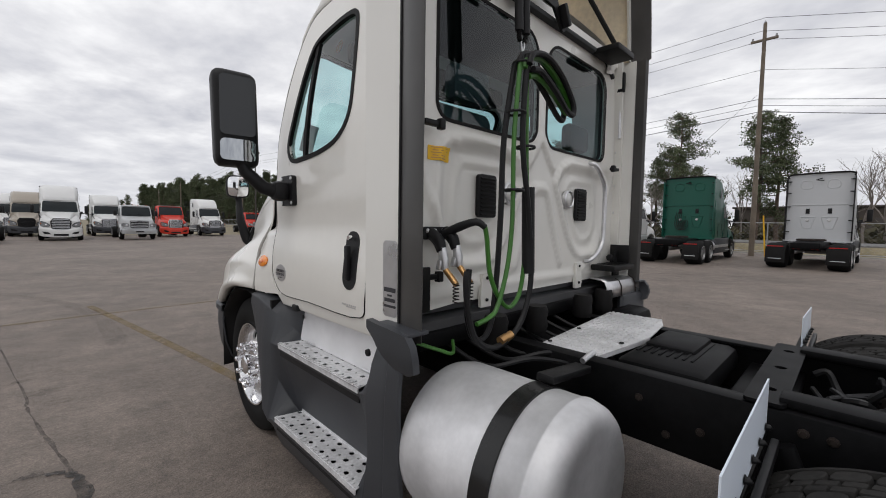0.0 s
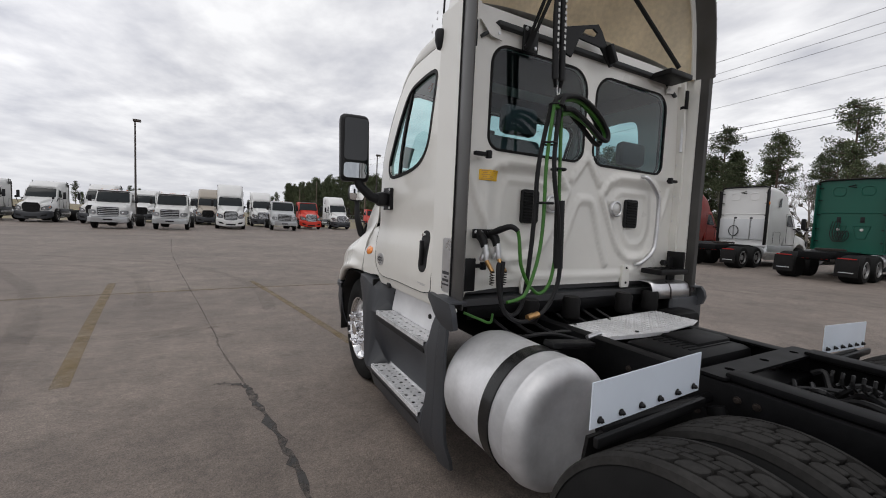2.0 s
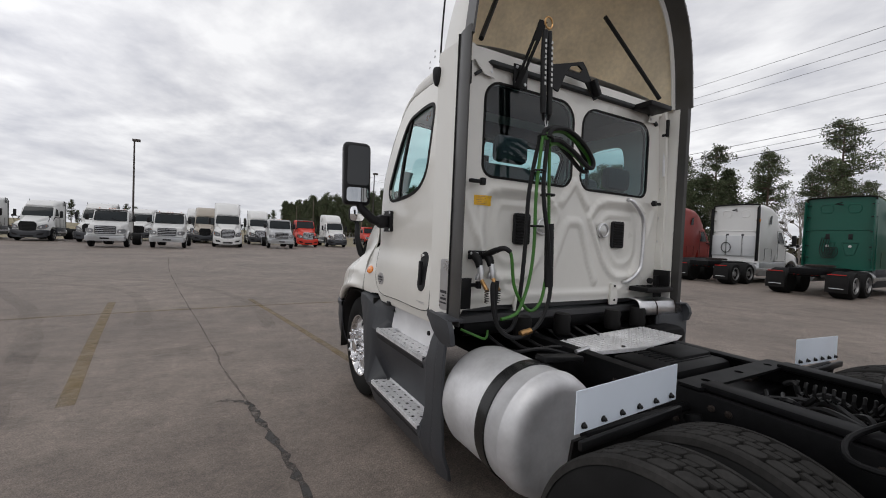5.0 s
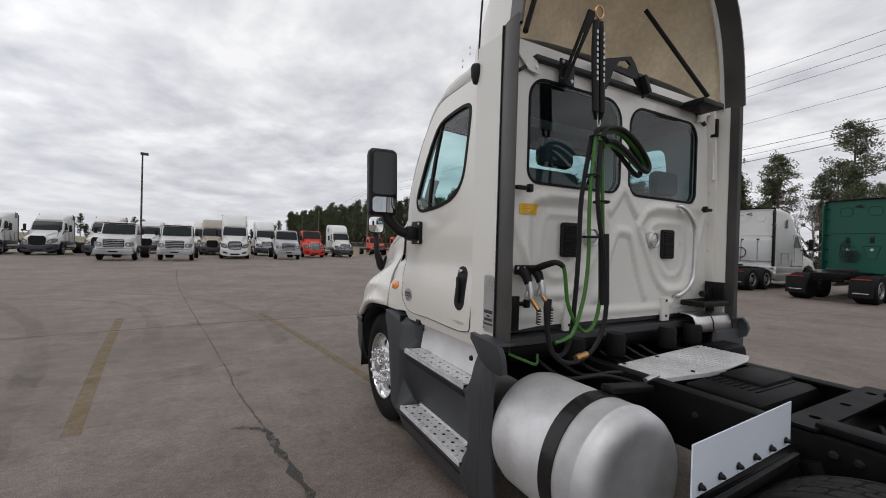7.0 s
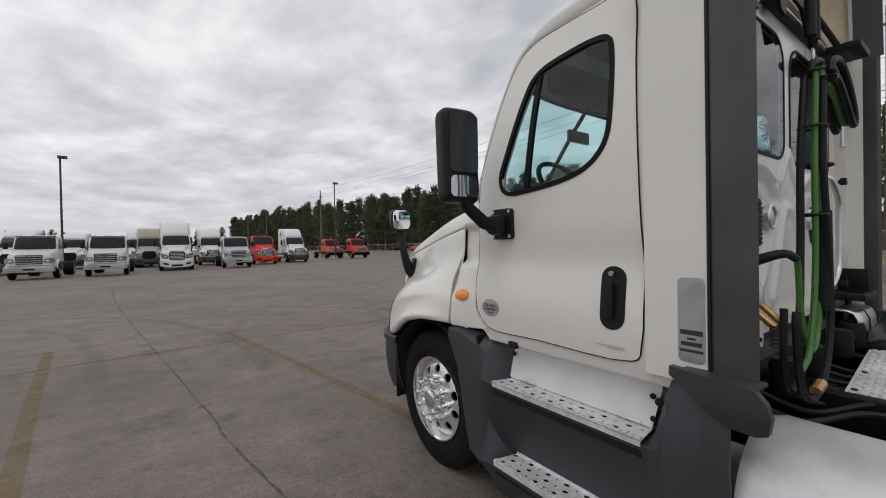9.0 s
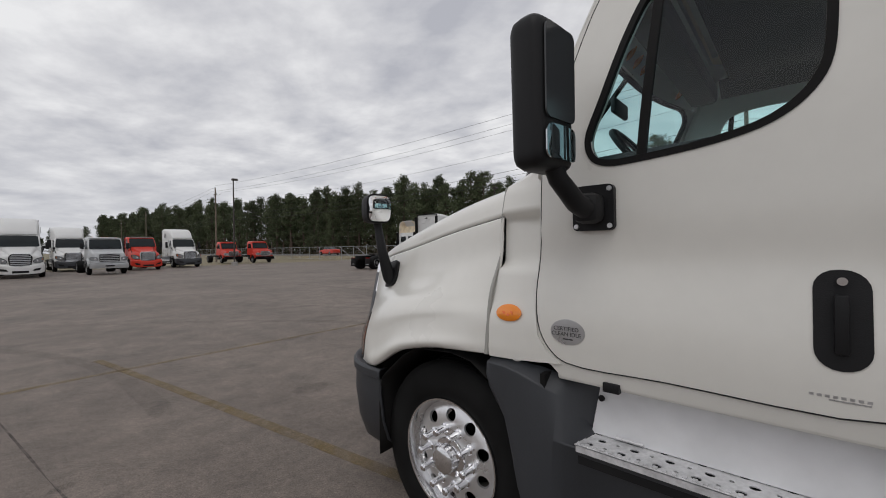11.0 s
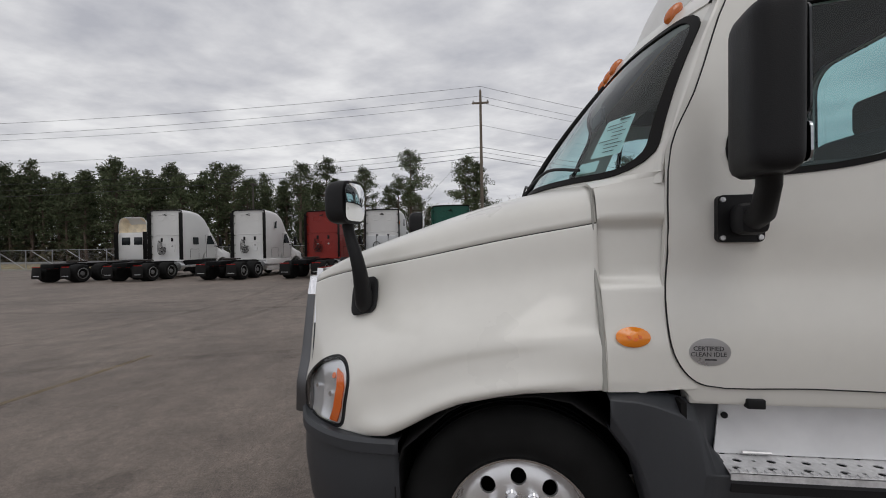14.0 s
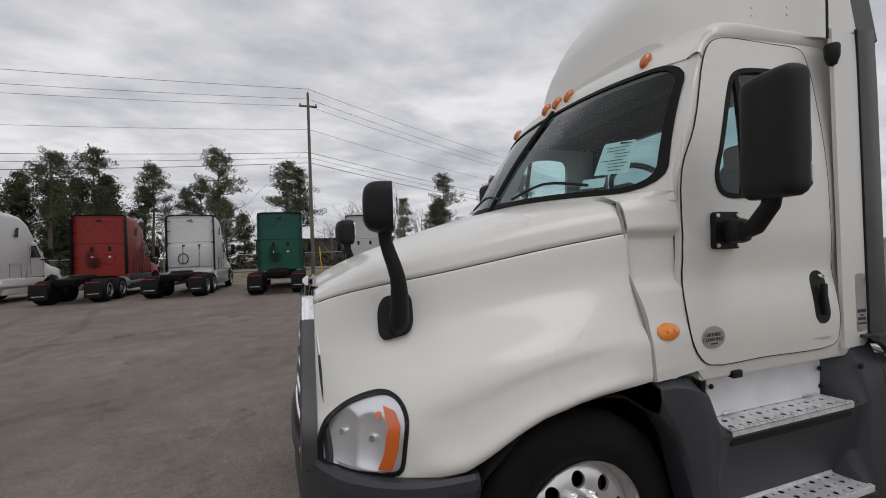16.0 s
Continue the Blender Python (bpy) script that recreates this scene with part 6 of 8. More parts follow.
        part("flap", sheet([(s * x0, 1.03), (s * x1, 1.01), (s * x1, 0.48), (s * x0, 0.48)], [], lambda u, v: Vector((u, -2.69 + 0.15 * (1.03 - v), v)), 0.012, 0.1), RUBBER, truck, "black rubber flap below the mud plate")
        part("arm", tb([(s * 0.44, -2.66, 1.0), (s * 0.8, -2.67, 1.01), (s * 1.1, -2.67, 1.01)], 0.02, 8), FRAME, truck)


DECK = mat("diamond_plate_aluminium", (0.68, 0.68, 0.69), 0.45, 0.35, stain=0.15, sscale=6, grain=0.06, gscale=80)


def build_mirrors():
    for s in (-1, 1):
        # big mirror: housing, main and lower glass, arm, mount
        mt = part("mirror_mount", sheet(rrect(-0.645, 1.735, -0.49, 1.905, 0.02), [], lambda u, v, s=s: Vector((s * (side_x(u, v) + 0.025), u, v)), 0.025, 0.1), BLACKP, truck, "black mirror mounting plate with four bolts")
        for y in (-0.63, -0.505):
            for z in (1.752, 1.888):
                part("bolt", lt([(0, s * 0.006), (0.009, s * 0.005), (0.010, 0)], 10, "x", (s * (side_x(y, z) + 0.026), y, z)), ALU, mt)
        part("knuckle", bx((s * 1.115, -0.57, 1.815), (0.09, 0.10, 0.11), None, 0.03), BLACKP, mt)
        part("arm", tb([(s * 1.13, -0.57, 1.81), (s * 1.20, -0.56, 1.83), (s * 1.28, -0.53, 1.91), (s * 1.315, -0.51, 2.02)], [0.04, 0.037, 0.034, 0.034], 12, 0), BLACKP, mt, "curved black mirror arm")
        bm = bmesh.new()
        rings = []
        for k in range(33):
            t = k / 32
            z = 1.935 + 0.49 * t
            e = min(1, min(t, 1 - t) / 0.11)
            g = math.sqrt(max(0.0, 1 - (1 - e) ** 2))
            w, d = 0.108 * (0.80 + 0.20 * g), 0.075 * (0.62 + 0.38 * g)
            o = oval(0, 0, w, d, 56, 3.6)
            rings.append([Vector((s * (1.322 + 0.012 * (t - 0.5)) + u, -0.50 + v * (1.0 if v > 0 else 0.85), z)) for u, v in o])
        loft(bm, rings, True, True)
        bmesh.ops.rotate(bm, cent=(s * 1.32, -0.5, 2.3), matrix=Matrix.Rotation(radians(s * 6), 3, "Z"), verts=bm.verts)
        h = part("mirror_housing", bm, BLACKP, truck, "tall black mirror housing", 50)
        rot = Matrix.Rotation(radians(s * 6), 4, "Z")
        for nm, z0, z1 in (("mirror_glass", 2.09, 2.395), ("wide_angle_glass", 1.96, 2.07)):
            bm = sheet(rrect(-0.085, z0, 0.085, z1, 0.025), [], lambda u, v: Vector((u, -0.069 - (0.008 * (1 - (u / 0.088) ** 2) if z1 < 2.12 else 0), v)), 0.006, 0.03)
            bmesh.ops.transform(bm, matrix=Matrix.Translation((s * 1.32, -0.5, 0)) @ rot, verts=bm.verts)
            part(nm, bm, MIRRORD if nm == "mirror_glass" else WIDEM, h)
        # hood mirror
        base = hood_pt(1.09, 0.525, 0.0, -s)
        pad = sheet(rrect(1.012, 0.470, 1.176, 0.585, (0.035, 0.05, 0.035, 0.05), 6), [], lambda u, v, s=s: hood_pt(u, v, 0.028 - 0.02 * (abs((u - 1.094) / 0.082) ** 5 + abs((v - 0.5275) / 0.0575) ** 5) / 2, -s), 0.035, 0.012)
        b = part("hood_mirror", pad, BLACKP, truck, "black hood mirror on a curved arm")
        top = Vector((s * 0.86, 0.97, 1.87))
        part("arm", tb([base + Vector((s * 0.02, 0, -0.045)), base + Vector((s * 0.045, 0, -0.02)), base + Vector((s * 0.075, 0.0, 0.06)), base + Vector((s * 0.10, 0.01, 0.17)), top + Vector((-s * 0.01, 0, -0.06)), top], [0.038, 0.044, 0.038, 0.031, 0.026, 0.03], 14, 3), BLACKP, b)
        bm = bmesh.new()
        bmesh.ops.create_uvsphere(bm, u_segments=24, v_segments=16, radius=1.0)
        for v in bm.verts:
            p = v.co
            q = Vector([math.copysign(abs(c) ** 0.55, c) for c in p])
            v.co = Vector((q.x * 0.092, max(q.y, -0.35) * 0.085, q.z * 0.098))
        bmesh.ops.transform(bm, matrix=Matrix.Translation(top + Vector((s * 0.0, 0.0, 0.075))) @ Matrix.Rotation(radians(s * 12), 4, "Z"), verts=bm.verts)
        hh = part("head", bm, BLACKP, b)
        bm = sheet(oval(0, 0, 0.080, 0.085, 40, 4.5), [], lambda u, v: Vector((u, -0.034 - 0.018 * (1 - (u * u + v * v) / 0.0125), v)), 0.004, 0.02)
        bmesh.ops.transform(bm, matrix=Matrix.Translation(top + Vector((0, 0, 0.075))) @ Matrix.Rotation(radians(s * 12), 4, "Z"), verts=bm.verts)
        part("mirror_glass", bm, MIRRORM, b, "convex mirror glass")


def build_lines():
    Y = -1.76
    P = lambda pts, dy=0.0: [(x, Y + dy, z) for x, z in pts]
    # carrier: bracket arm, two printed sleeves, springs, hook
    arm = part("hose_carrier", bx((-0.59, REAR_Y - 0.04, 2.765), (0.115, 0.012, 0.15), None, 0.004), BLACK, truck, "black hose carrier arm above the rear window")
    for x, z in ((-0.625, 2.82), (-0.555, 2.82), (-0.625, 2.72), (-0.555, 2.72)):
        part("bolt", lt([(0, -0.008), (0.010, -0.006), (0.012, 0)], 8, "y", (x, REAR_Y - 0.046, z)), ALU, arm)
    part("arm", sheet([(-0.64, 2.70), (-0.60, 2.70), (-0.49, 3.06), (-0.48, 3.10), (-0.54, 3.10), (-0.55, 3.05)], [[(-0.598, 2.80), (-0.585, 2.80), (-0.535, 2.98), (-0.55, 2.98)]], lambda u, v: Vector((u, REAR_Y - 0.05 - 0.10 * max(0, (v - 2.7) / 0.4), v)), 0.012, 0.05), BLACK, arm)
    part("ring", tb([(-0.525 + 0.03 * math.cos(a), Y, 3.055 + 0.035 * math.sin(a)) for a in [k * math.pi / 8 for k in range(17)]], 0.006, 6), BRASS, arm)
    for dx in (-0.026, 0.026):
        sl = part("sleeve", tb([(-0.535 + dx * 0.6, Y, 3.0), (-0.53 + dx, Y, 2.85), (-0.51 + dx, Y, 2.50)], 0.019, 10), HOSEK, arm, "black sleeve with pale printed bars")
        for k in range(9):
            part("print_bar", bx((-0.533 + dx + 0.0012 * k, Y - 0.021, 2.93 - 0.032 * k), (0.012, 0.003, 0.018)), LAMPGL, sl)
        bm = bmesh.new()
        tube(bm, [(-0.512 + dx * (1 - 0.3 * k / 70) + 0.009 * math.cos(k * 0.85), Y + 0.009 * math.sin(k * 0.85), 2.50 - 0.0006 * k) for k in range(71)], 0.0025, 5)
        part("spring", bm, BLACK, arm)
        part("hook", tb([(-0.508 + dx * 0.5, Y, 2.475), (-0.505 + dx * 0.4, Y, 2.44), (-0.507, Y, 2.41)], 0.004, 6), ALU, arm)
    # second bracket: an A shaped black plate
    part("hose_bracket", sheet([(-0.40, 2.88), (-0.06, 2.985), (-0.02, 2.95), (0.11, 2.76), (0.08, 2.745), (-0.02, 2.85), (-0.22, 2.86), (-0.28, 2.73), (-0.34, 2.745)], [[(-0.20, 2.885), (-0.08, 2.90), (-0.06, 2.93), (-0.10, 2.95), (-0.17, 2.93)]], lambda u, v: Vector((u, REAR_Y - 0.07, v)), 0.014, 0.06), BLACK, truck, "black pressed steel hose bracket")
    part("latch", bx((0.06, REAR_Y - 0.09, 2.82), (0.035, 0.05, 0.12), Matrix.Rotation(radians(-30), 3, "Y"), 0.008), BLACKP, truck)
    # hoses: green cables and black air lines, hung in loops
    hz = part("air_hose", tb(P([(-0.742, 1.635), (-0.728, 1.59), (-0.715, 1.50), (-0.70, 1.43), (-0.646, 1.335), (-0.56, 1.27), (-0.48, 1.33), (-0.445, 1.50), (-0.438, 1.70), (-0.457, 2.04), (-0.473, 2.36)]), 0.0105, 8, 6), HOSEG, truck, "green and black hoses hung in loops")
    part("cable", tb(P([(-0.542, 2.364), (-0.574, 2.03), (-0.572, 1.674), (-0.599, 1.461), (-0.664, 1.29), (-0.72, 1.25), (-0.80, 1.235)], -0.015), 0.0105, 8, 6), HOSEG, hz)
    part("hose", tb(P([(-0.51, 2.394), (-0.531, 2.03), (-0.471, 1.714), (-0.433, 1.423), (-0.471, 1.259), (-0.561, 1.156), (-0.70, 1.12), (-0.815, 1.174), (-0.866, 1.279), (-0.885, 1.415), (-0.878, 1.46)], -0.03), 0.013, 8, 6), HOSEK, hz)
    part("hose", tb(P([(-0.533, 2.366), (-0.60, 2.022), (-0.61, 1.708), (-0.629, 1.426), (-0.66, 1.22), (-0.72, 1.15), (-0.79, 1.18), (-0.822, 1.294), (-0.815, 1.46)], 0.02), 0.013, 8, 6), HOSEK, hz)
    part("hose_sleeve", tb(P([(-0.45, 1.82), (-0.44, 1.60), (-0.432, 1.42)], -0.012), 0.030, 10, 5), HOSEK, hz, "black spiral hose sleeve")
    for r_, dy, m_, k in ((0.0, 0.0, HOSEK, 0), (0.028, -0.03, HOSEG, 1), (0.015, -0.055, HOSEK, 2)):
        part("loop", tb(P([(-0.53, 2.36 - r_), (-0.50, 2.41 - r_), (-0.386, 2.43 - r_), (-0.247, 2.375 - r_), (-0.14, 2.26 + 0.2 * r_), (-0.135, 2.19 + r_), (-0.19, 2.195 + r_), (-0.30, 2.27 + r_ * 0.5), (-0.43, 2.35 - r_), (-0.50, 2.36 - 2 * r_)], dy), 0.014, 8, 6), m_, hz)
    for x, z in ((-0.515, 2.36), (-0.55, 2.14), (-0.47, 2.0), (-0.55, 1.80)):
        part("tie", lt([(0.045, -0.006), (0.048, 0), (0.045, 0.006)], 14, "z", (x, Y - 0.005, z)), BLACKP, hz)
    # glad hands on the wall
    g = part("air_connector", bx((-0.845, REAR_Y - 0.026, 1.605), (0.155, 0.014, 0.055), None, 0.006), BLACK, truck, "black air couplings with brass fittings")
    for x in (-0.905, -0.865, -0.815, -0.785):
        part("bolt", lt([(0, -0.010), (0.009, -0.008), (0.010, 0)], 8, "y", (x, REAR_Y - 0.033, 1.615)), ALU, g)
    for x, dz in ((-0.885, 0.0), (-0.80, 0.008)):
        part("body", tb([(x, REAR_Y - 0.03, 1.605 + dz), (x + 0.004, REAR_Y - 0.075, 1.575 + dz), (x + 0.004, REAR_Y - 0.095, 1.53 + dz)], [0.026, 0.027, 0.020], 12, 3), BLACK, g)
        part("coupling", tb([(x + 0.006, REAR_Y - 0.097, 1.545 + dz), (x + 0.008, REAR_Y - 0.105, 1.50 + dz), (x + 0.010, REAR_Y - 0.11, 1.455 + dz)], [0.017, 0.021, 0.016], 12), ALU, g, "dull metal coupling")
        part("lug", bx((x - 0.014, REAR_Y - 0.10, 1.475 + dz), (0.014, 0.022, 0.04), Matrix.Rotation(radians(14), 3, "Y"), 0.004), ALU, g)
        part("fitting", tb([(x + 0.010, REAR_Y - 0.115, 1.455 + dz), (x + 0.008, Y + 0.03, 1.40)], 0.013, 10), BRASS, g)
        bm = bmesh.new()
        tube(bm, [(x + 0.006 + 0.0125 * math.cos(k * 0.8), Y + 0.03 + 0.0125 * math.sin(k * 0.8), 1.41 - 0.0018 * k) for k in range(46)], 0.0028, 5)
        part("spring", bm, GREASE if x < -0.85 else BLACK, g)
    part("plug", tb([(-0.815, REAR_Y - 0.04, 1.60), (-0.795, REAR_Y - 0.11, 1.632), (-0.765, Y + 0.03, 1.655), (-0.738, Y, 1.632)], [0.019, 0.020, 0.016, 0.013], 10, 4), HOSEK, g)
    for x, z in ((-0.60, 1.165), (-0.64, 1.16)):
        part("fitting", tb([(x - 0.02, Y - 0.03, z - 0.02), (x + 0.02, Y - 0.03, z - 0.01)], 0.019, 10), BRASS, g)
    # roof aerial and its bullet base behind the door
    for s in (-1, 1):
        a = part("aerial", tb([(s * 1.06, -1.36, 2.82), (s * 1.055, -1.38, 3.2), (s * 1.02, -1.42, 3.75)], 0.006, 6, 4), BLACKP, truck, "thin black aerial on a bullet base")
        part("base", lt([(0.0, -0.07), (0.02, -0.06), (0.032, -0.02), (0.035, 0.03), (0.028, 0.045), (0.0, 0.05)], 20, "z", (s * 1.075, -1.365, 2.735)), BLACKP, a)


build_steps()
build_tank()
build_chassis()
build_mirrors()
build_lines()
truck.location.z = HUB_Z_GROUND - HUB_Z  # the tyres stand on the asphalt


# ---------------------------------------------------------------- other trucks in the yard
def paint(name, col):
    return mat(name, col, 0.42, stain=0.05, sscale=0.8, coat=0.12, spec=0.35)


PW = paint("yard_white", (0.66, 0.66, 0.65))
PW2 = paint("yard_grey_white", (0.50, 0.51, 0.52))
PRED = paint("yard_red", (0.23, 0.016, 0.011))
PORANGE = paint("yard_bright_red", (0.55, 0.035, 0.018))
PGREEN = paint("yard_green", (0.003, 0.075, 0.050))
PTAN = paint("yard_tan", (0.35, 0.31, 0.26))
SILVERP = mat("silver_skirt", (0.45, 0.46, 0.47), 0.35, 0.6, stain=0.1, sscale=2)
BRONZE = mat("dark_bronze_metal", (0.06, 0.05, 0.045), 0.5, 0.3, stain=0.1)
DARKGLASS = mat("dark_far_glass", (0.014, 0.018, 0.020), 0.18, 0.0, stain=0.2, sscale=1.0, spec=0.25)
LIGHTGLASS = mat("clear_far_headlight", (0.30, 0.31, 0.32), 0.15, 0.4)
REDLENS = mat("red_tail_lens", (0.35, 0.01, 0.008), 0.25, coat=0.5)


def section(w, z0, z1, r, n=5, taper=0.0):
    """Rounded cross-section of a cab: list of (x, z)."""
    o = rrect(-w, z0, w, z1, [min(0.05, r), min(0.05, r), r, r], n)
    return [(x * (1 - taper * (z - z0) / max(z1 - z0, 0.01)), z) for x, z in o]


def body(parent, name, stations, material, label=""):
    """stations: (y, half width, bottom, top, corner radius, taper)."""
    bm = bmesh.new()
    loft(bm, [[Vector((x, y, z)) for x, z in section(w, z0, z1, r, 5, tp)] for y, w, z0, z1, r, tp in stations], True, True)
    return part(name, bm, material, parent, label, 40)


RIMF = mat("dull_steel_rim", (0.30, 0.30, 0.30), 0.38, metal=0.7, stain=0.15)


def far_wheel(parent, x, y, R, w, bright, n=28):
    s = 1 if x > 0 else -1
    h = w / 2
    t = part("wheel", lt([(0, -h * s), (R - 0.05, -h * s), (R, -h * 0.7 * s), (R, h * 0.7 * s), (R - 0.05, h * s), (R * 0.62, h * s), (R * 0.6, h * 0.8 * s), (0, h * 0.8 * s)], n, "x", (x, y, R)), TYRE, parent)
    part("rim", lt([(R * 0.60, h * 1.0 * s), (R * 0.56, h * 1.04 * s), (R * 0.50, h * 0.45 * s), (R * 0.30, h * 0.50 * s), (R * 0.22, h * 0.9 * s), (0, h * 0.95 * s)], n, "x", (x, y, R)), RIMF, t)
    for k in range(10):
        a = 2 * math.pi * k / 10
        part("hole", lt([(0, 0.004 * s), (R * 0.05, 0.003 * s), (R * 0.055, 0)], 8, "x", (x + h * 0.5 * s, y + R * 0.42 * math.cos(a), R + R * 0.42 * math.sin(a))), RUBBER, t) if n > 24 else None
    return t


def plate(parent, name, outer, fn, material, label="", thick=0.012, step=0.25):
    return part(name, sheet(outer, [], fn, thick, step), material, parent, label)


def tractor(label, colour, roof=4.0, sleeper=1.9, kind="sleeper", skirt=None, dark_bumper=True, detail_rear=False, narrow=1.0, rear_style=0, grille="black"):
    """Origin on the ground under the front axle, nose towards +y."""
    t = thing("semi_truck", label, "truck")
    hw = 1.12 * narrow
    cowl = 2.02
    y_cab0, y_cab1 = -0.55, -1.75
    y_end = y_cab1 - sleeper
    # nose with the fenders blended in, and the raised middle of the hood
    body(t, "nose", [(1.44, 0.66, 0.86, 1.36, 0.16, 0.10), (1.36, 0.86, 0.82, 1.45, 0.20, 0.12), (1.15, 1.01, 0.82, 1.51, 0.24, 0.14), (0.80, 1.09, 0.84, 1.57, 0.26, 0.15), (0.62, hw, 0.86, 1.60, 0.28, 0.16), (0.46, hw, 1.04, 1.63, 0.28, 0.16), (0.0, hw, 1.16, 1.72, 0.28, 0.16), (-0.40, hw, 1.06, 1.81, 0.26, 0.13), (-0.52, hw * 0.98, 0.90, 1.84, 0.26, 0.12)], colour, "rounded nose with blended fenders")
    body(t, "hood", [(1.475, 0.47, 0.90, 1.48, 0.10, 0.10), (1.42, 0.54, 0.90, 1.57, 0.12, 0.12), (0.9, 0.66, 1.20, 1.74, 0.14, 0.20), (0.3, 0.78, 1.30, 1.89, 0.16, 0.22), (-0.45, 0.94, 1.30, cowl + 0.02, 0.18, 0.16)], colour)
    old = grille == "chrome"
    nose_y = lambda x: interp(abs(x), (0.50, 0.66, 0.86, 1.01, 1.09, 1.12), (1.47, 1.44, 1.36, 1.15, 0.80, 0.62))
    for s in (-1, 1):
        eye = [(0.60, 1.00), (0.60, 1.13), (0.74, 1.24), (0.92, 1.31), (1.02, 1.33), (1.045, 1.25), (1.02, 1.10), (0.94, 1.01), (0.78, 0.97)]
        eye = [(s * x, z) for x, z in rounded(eye, 3)]
        hl = part("headlight", ring_sheet(eye, 0.022, lambda u, v: Vector((u, nose_y(u) + 0.015, v)), 0.04, 0.08), BLACKP, t, "dark rimmed headlight")
        part("lens", sheet(eye, [], lambda u, v: Vector((u, nose_y(u) + 0.012, v)), None, 0.08), LIGHTGLASS, hl)
        part("bulb", lt([(0, 0.012), (0.05, 0.010), (0.062, -0.01)], 16, "y", (s * 0.74, nose_y(0.74) + 0.014, 1.11)), CHROME, hl)
        part("turn_signal", sheet([(s * x, z) for x, z in ((0.99, 1.13), (1.03, 1.24), (1.025, 1.31), (0.985, 1.26), (0.965, 1.14))], [], lambda u, v: Vector((u, nose_y(u) + 0.018, v)), None, 0.05), AMBERB, hl)
        hm = part("hood_mirror", tb([(s * 0.97, 0.72, 1.55), (s * 1.06, 0.72, 1.78), (s * 1.08, 0.72, 1.92)], 0.022, 6), BLACKP, t)
        part("head", bx((s * 1.09, 0.72, 1.98), (0.15, 0.10, 0.17), None, 0.035), BLACKP, hm)
        # black cowl blade at the hood's rear corner
        part("cowl_blade", tb([(s * 1.085, -0.10, 1.70), (s * 1.07, -0.40, 1.88), (s * 1.06, -0.52, 1.95)], [0.02, 0.04, 0.03], 8), BLACKP, t)
    shape = [(-0.47, 1.55), (0.47, 1.55), (0.53, 1.40), (0.50, 0.88), (0.44, 0.80), (-0.44, 0.80), (-0.50, 0.88), (-0.53, 1.40)] if old else [(-0.38, 1.52), (0.38, 1.52), (0.50, 1.36), (0.50, 1.18), (0.42, 0.62), (-0.42, 0.62), (-0.50, 1.18), (-0.50, 1.36)]
    gy = lambda u: 1.50 + 0.06 * (1 - (u / 0.55) ** 2)
    g = plate(t, "grille", shape, lambda u, v: Vector((u, gy(u), v)), BLACKP, "chrome barred grille" if old else "dark honeycomb grille", 0.04, 0.12)
    z_lo, z_hi = (0.86, 1.50) if old else (0.68, 1.47)
    for k in range(8):
        z = z_lo + (z_hi - z_lo) * k / 7
        w = (0.47 if old else interp(z, (0.62, 1.18, 1.36, 1.52), (0.39, 0.46, 0.46, 0.35)))
        part("bar", tb([(w * q, gy(w * q) + 0.012, z + 0.012 * q * q) for q in (-1, -0.5, 0, 0.5, 1)], 0.014 if old or dark_bumper else 0.030, 6), CHROME if old else (SILVERP if not dark_bumper else BLACK), g)
    part("surround", ring_sheet(shape, 0.05 if old else 0.03, lambda u, v: Vector((u, gy(u) - 0.005, v)), 0.06, 0.2), CHROME if old else BLACKP, g)
    bumper = body(t, "bumper", [(0.72, hw, 0.50, 0.86, 0.05, 0.0), (0.95, hw, 0.44, 0.90, 0.07, 0.0), (1.25, hw * 0.96, 0.36, 0.92, 0.10, 0.0), (1.45, hw * 0.82, 0.30, 0.90, 0.12, 0.0), (1.57, hw * 0.56, 0.28, 0.80, 0.12, 0.0), (1.60, hw * 0.40, 0.28, 0.66, 0.10, 0.0)], GREYP if dark_bumper else colour)
    for s in (-1, 1):
        part("fog_recess", sheet([(s * x, z) for x, z in ((0.52, 0.46), (0.86, 0.50), (0.93, 0.66), (0.62, 0.60))], [], lambda u, v: Vector((u, interp(abs(u), (0.45, 0.63, 0.92, 1.07), (1.60, 1.57, 1.45, 1.25)) + 0.012, v)), 0.02, 0.1), BLACKP, bumper)
    part("lower_intake", bx((0, 1.60, 0.42), (0.74, 0.03, 0.14), None, 0.02), BLACKP, bumper)
    # cab with raked screen
    body(t, "cab", [(-0.42, 1.02, 1.1, cowl + 0.05, 0.12, 0.0), (-0.62, 1.05, 1.1, 2.45, 0.14, 0.06), (-0.92, 1.06, 1.1, 2.86, 0.16, 0.09), (y_cab1, 1.07, 1.1, 2.92, 0.16, 0.08)], colour)
    plate(t, "windscreen", rrect(-0.95, 0.0, 0.95, 1.0, 0.10), lambda u, v: Vector((u * (1 - 0.07 * v), interp(v, (0, 0.555, 1), (-0.365, -0.565, -0.805)) - 0.03 * (u / 0.9) ** 2, 2.04 + 0.74 * v)), DARKGLASS, "dark windscreen", 0.02, 0.15)
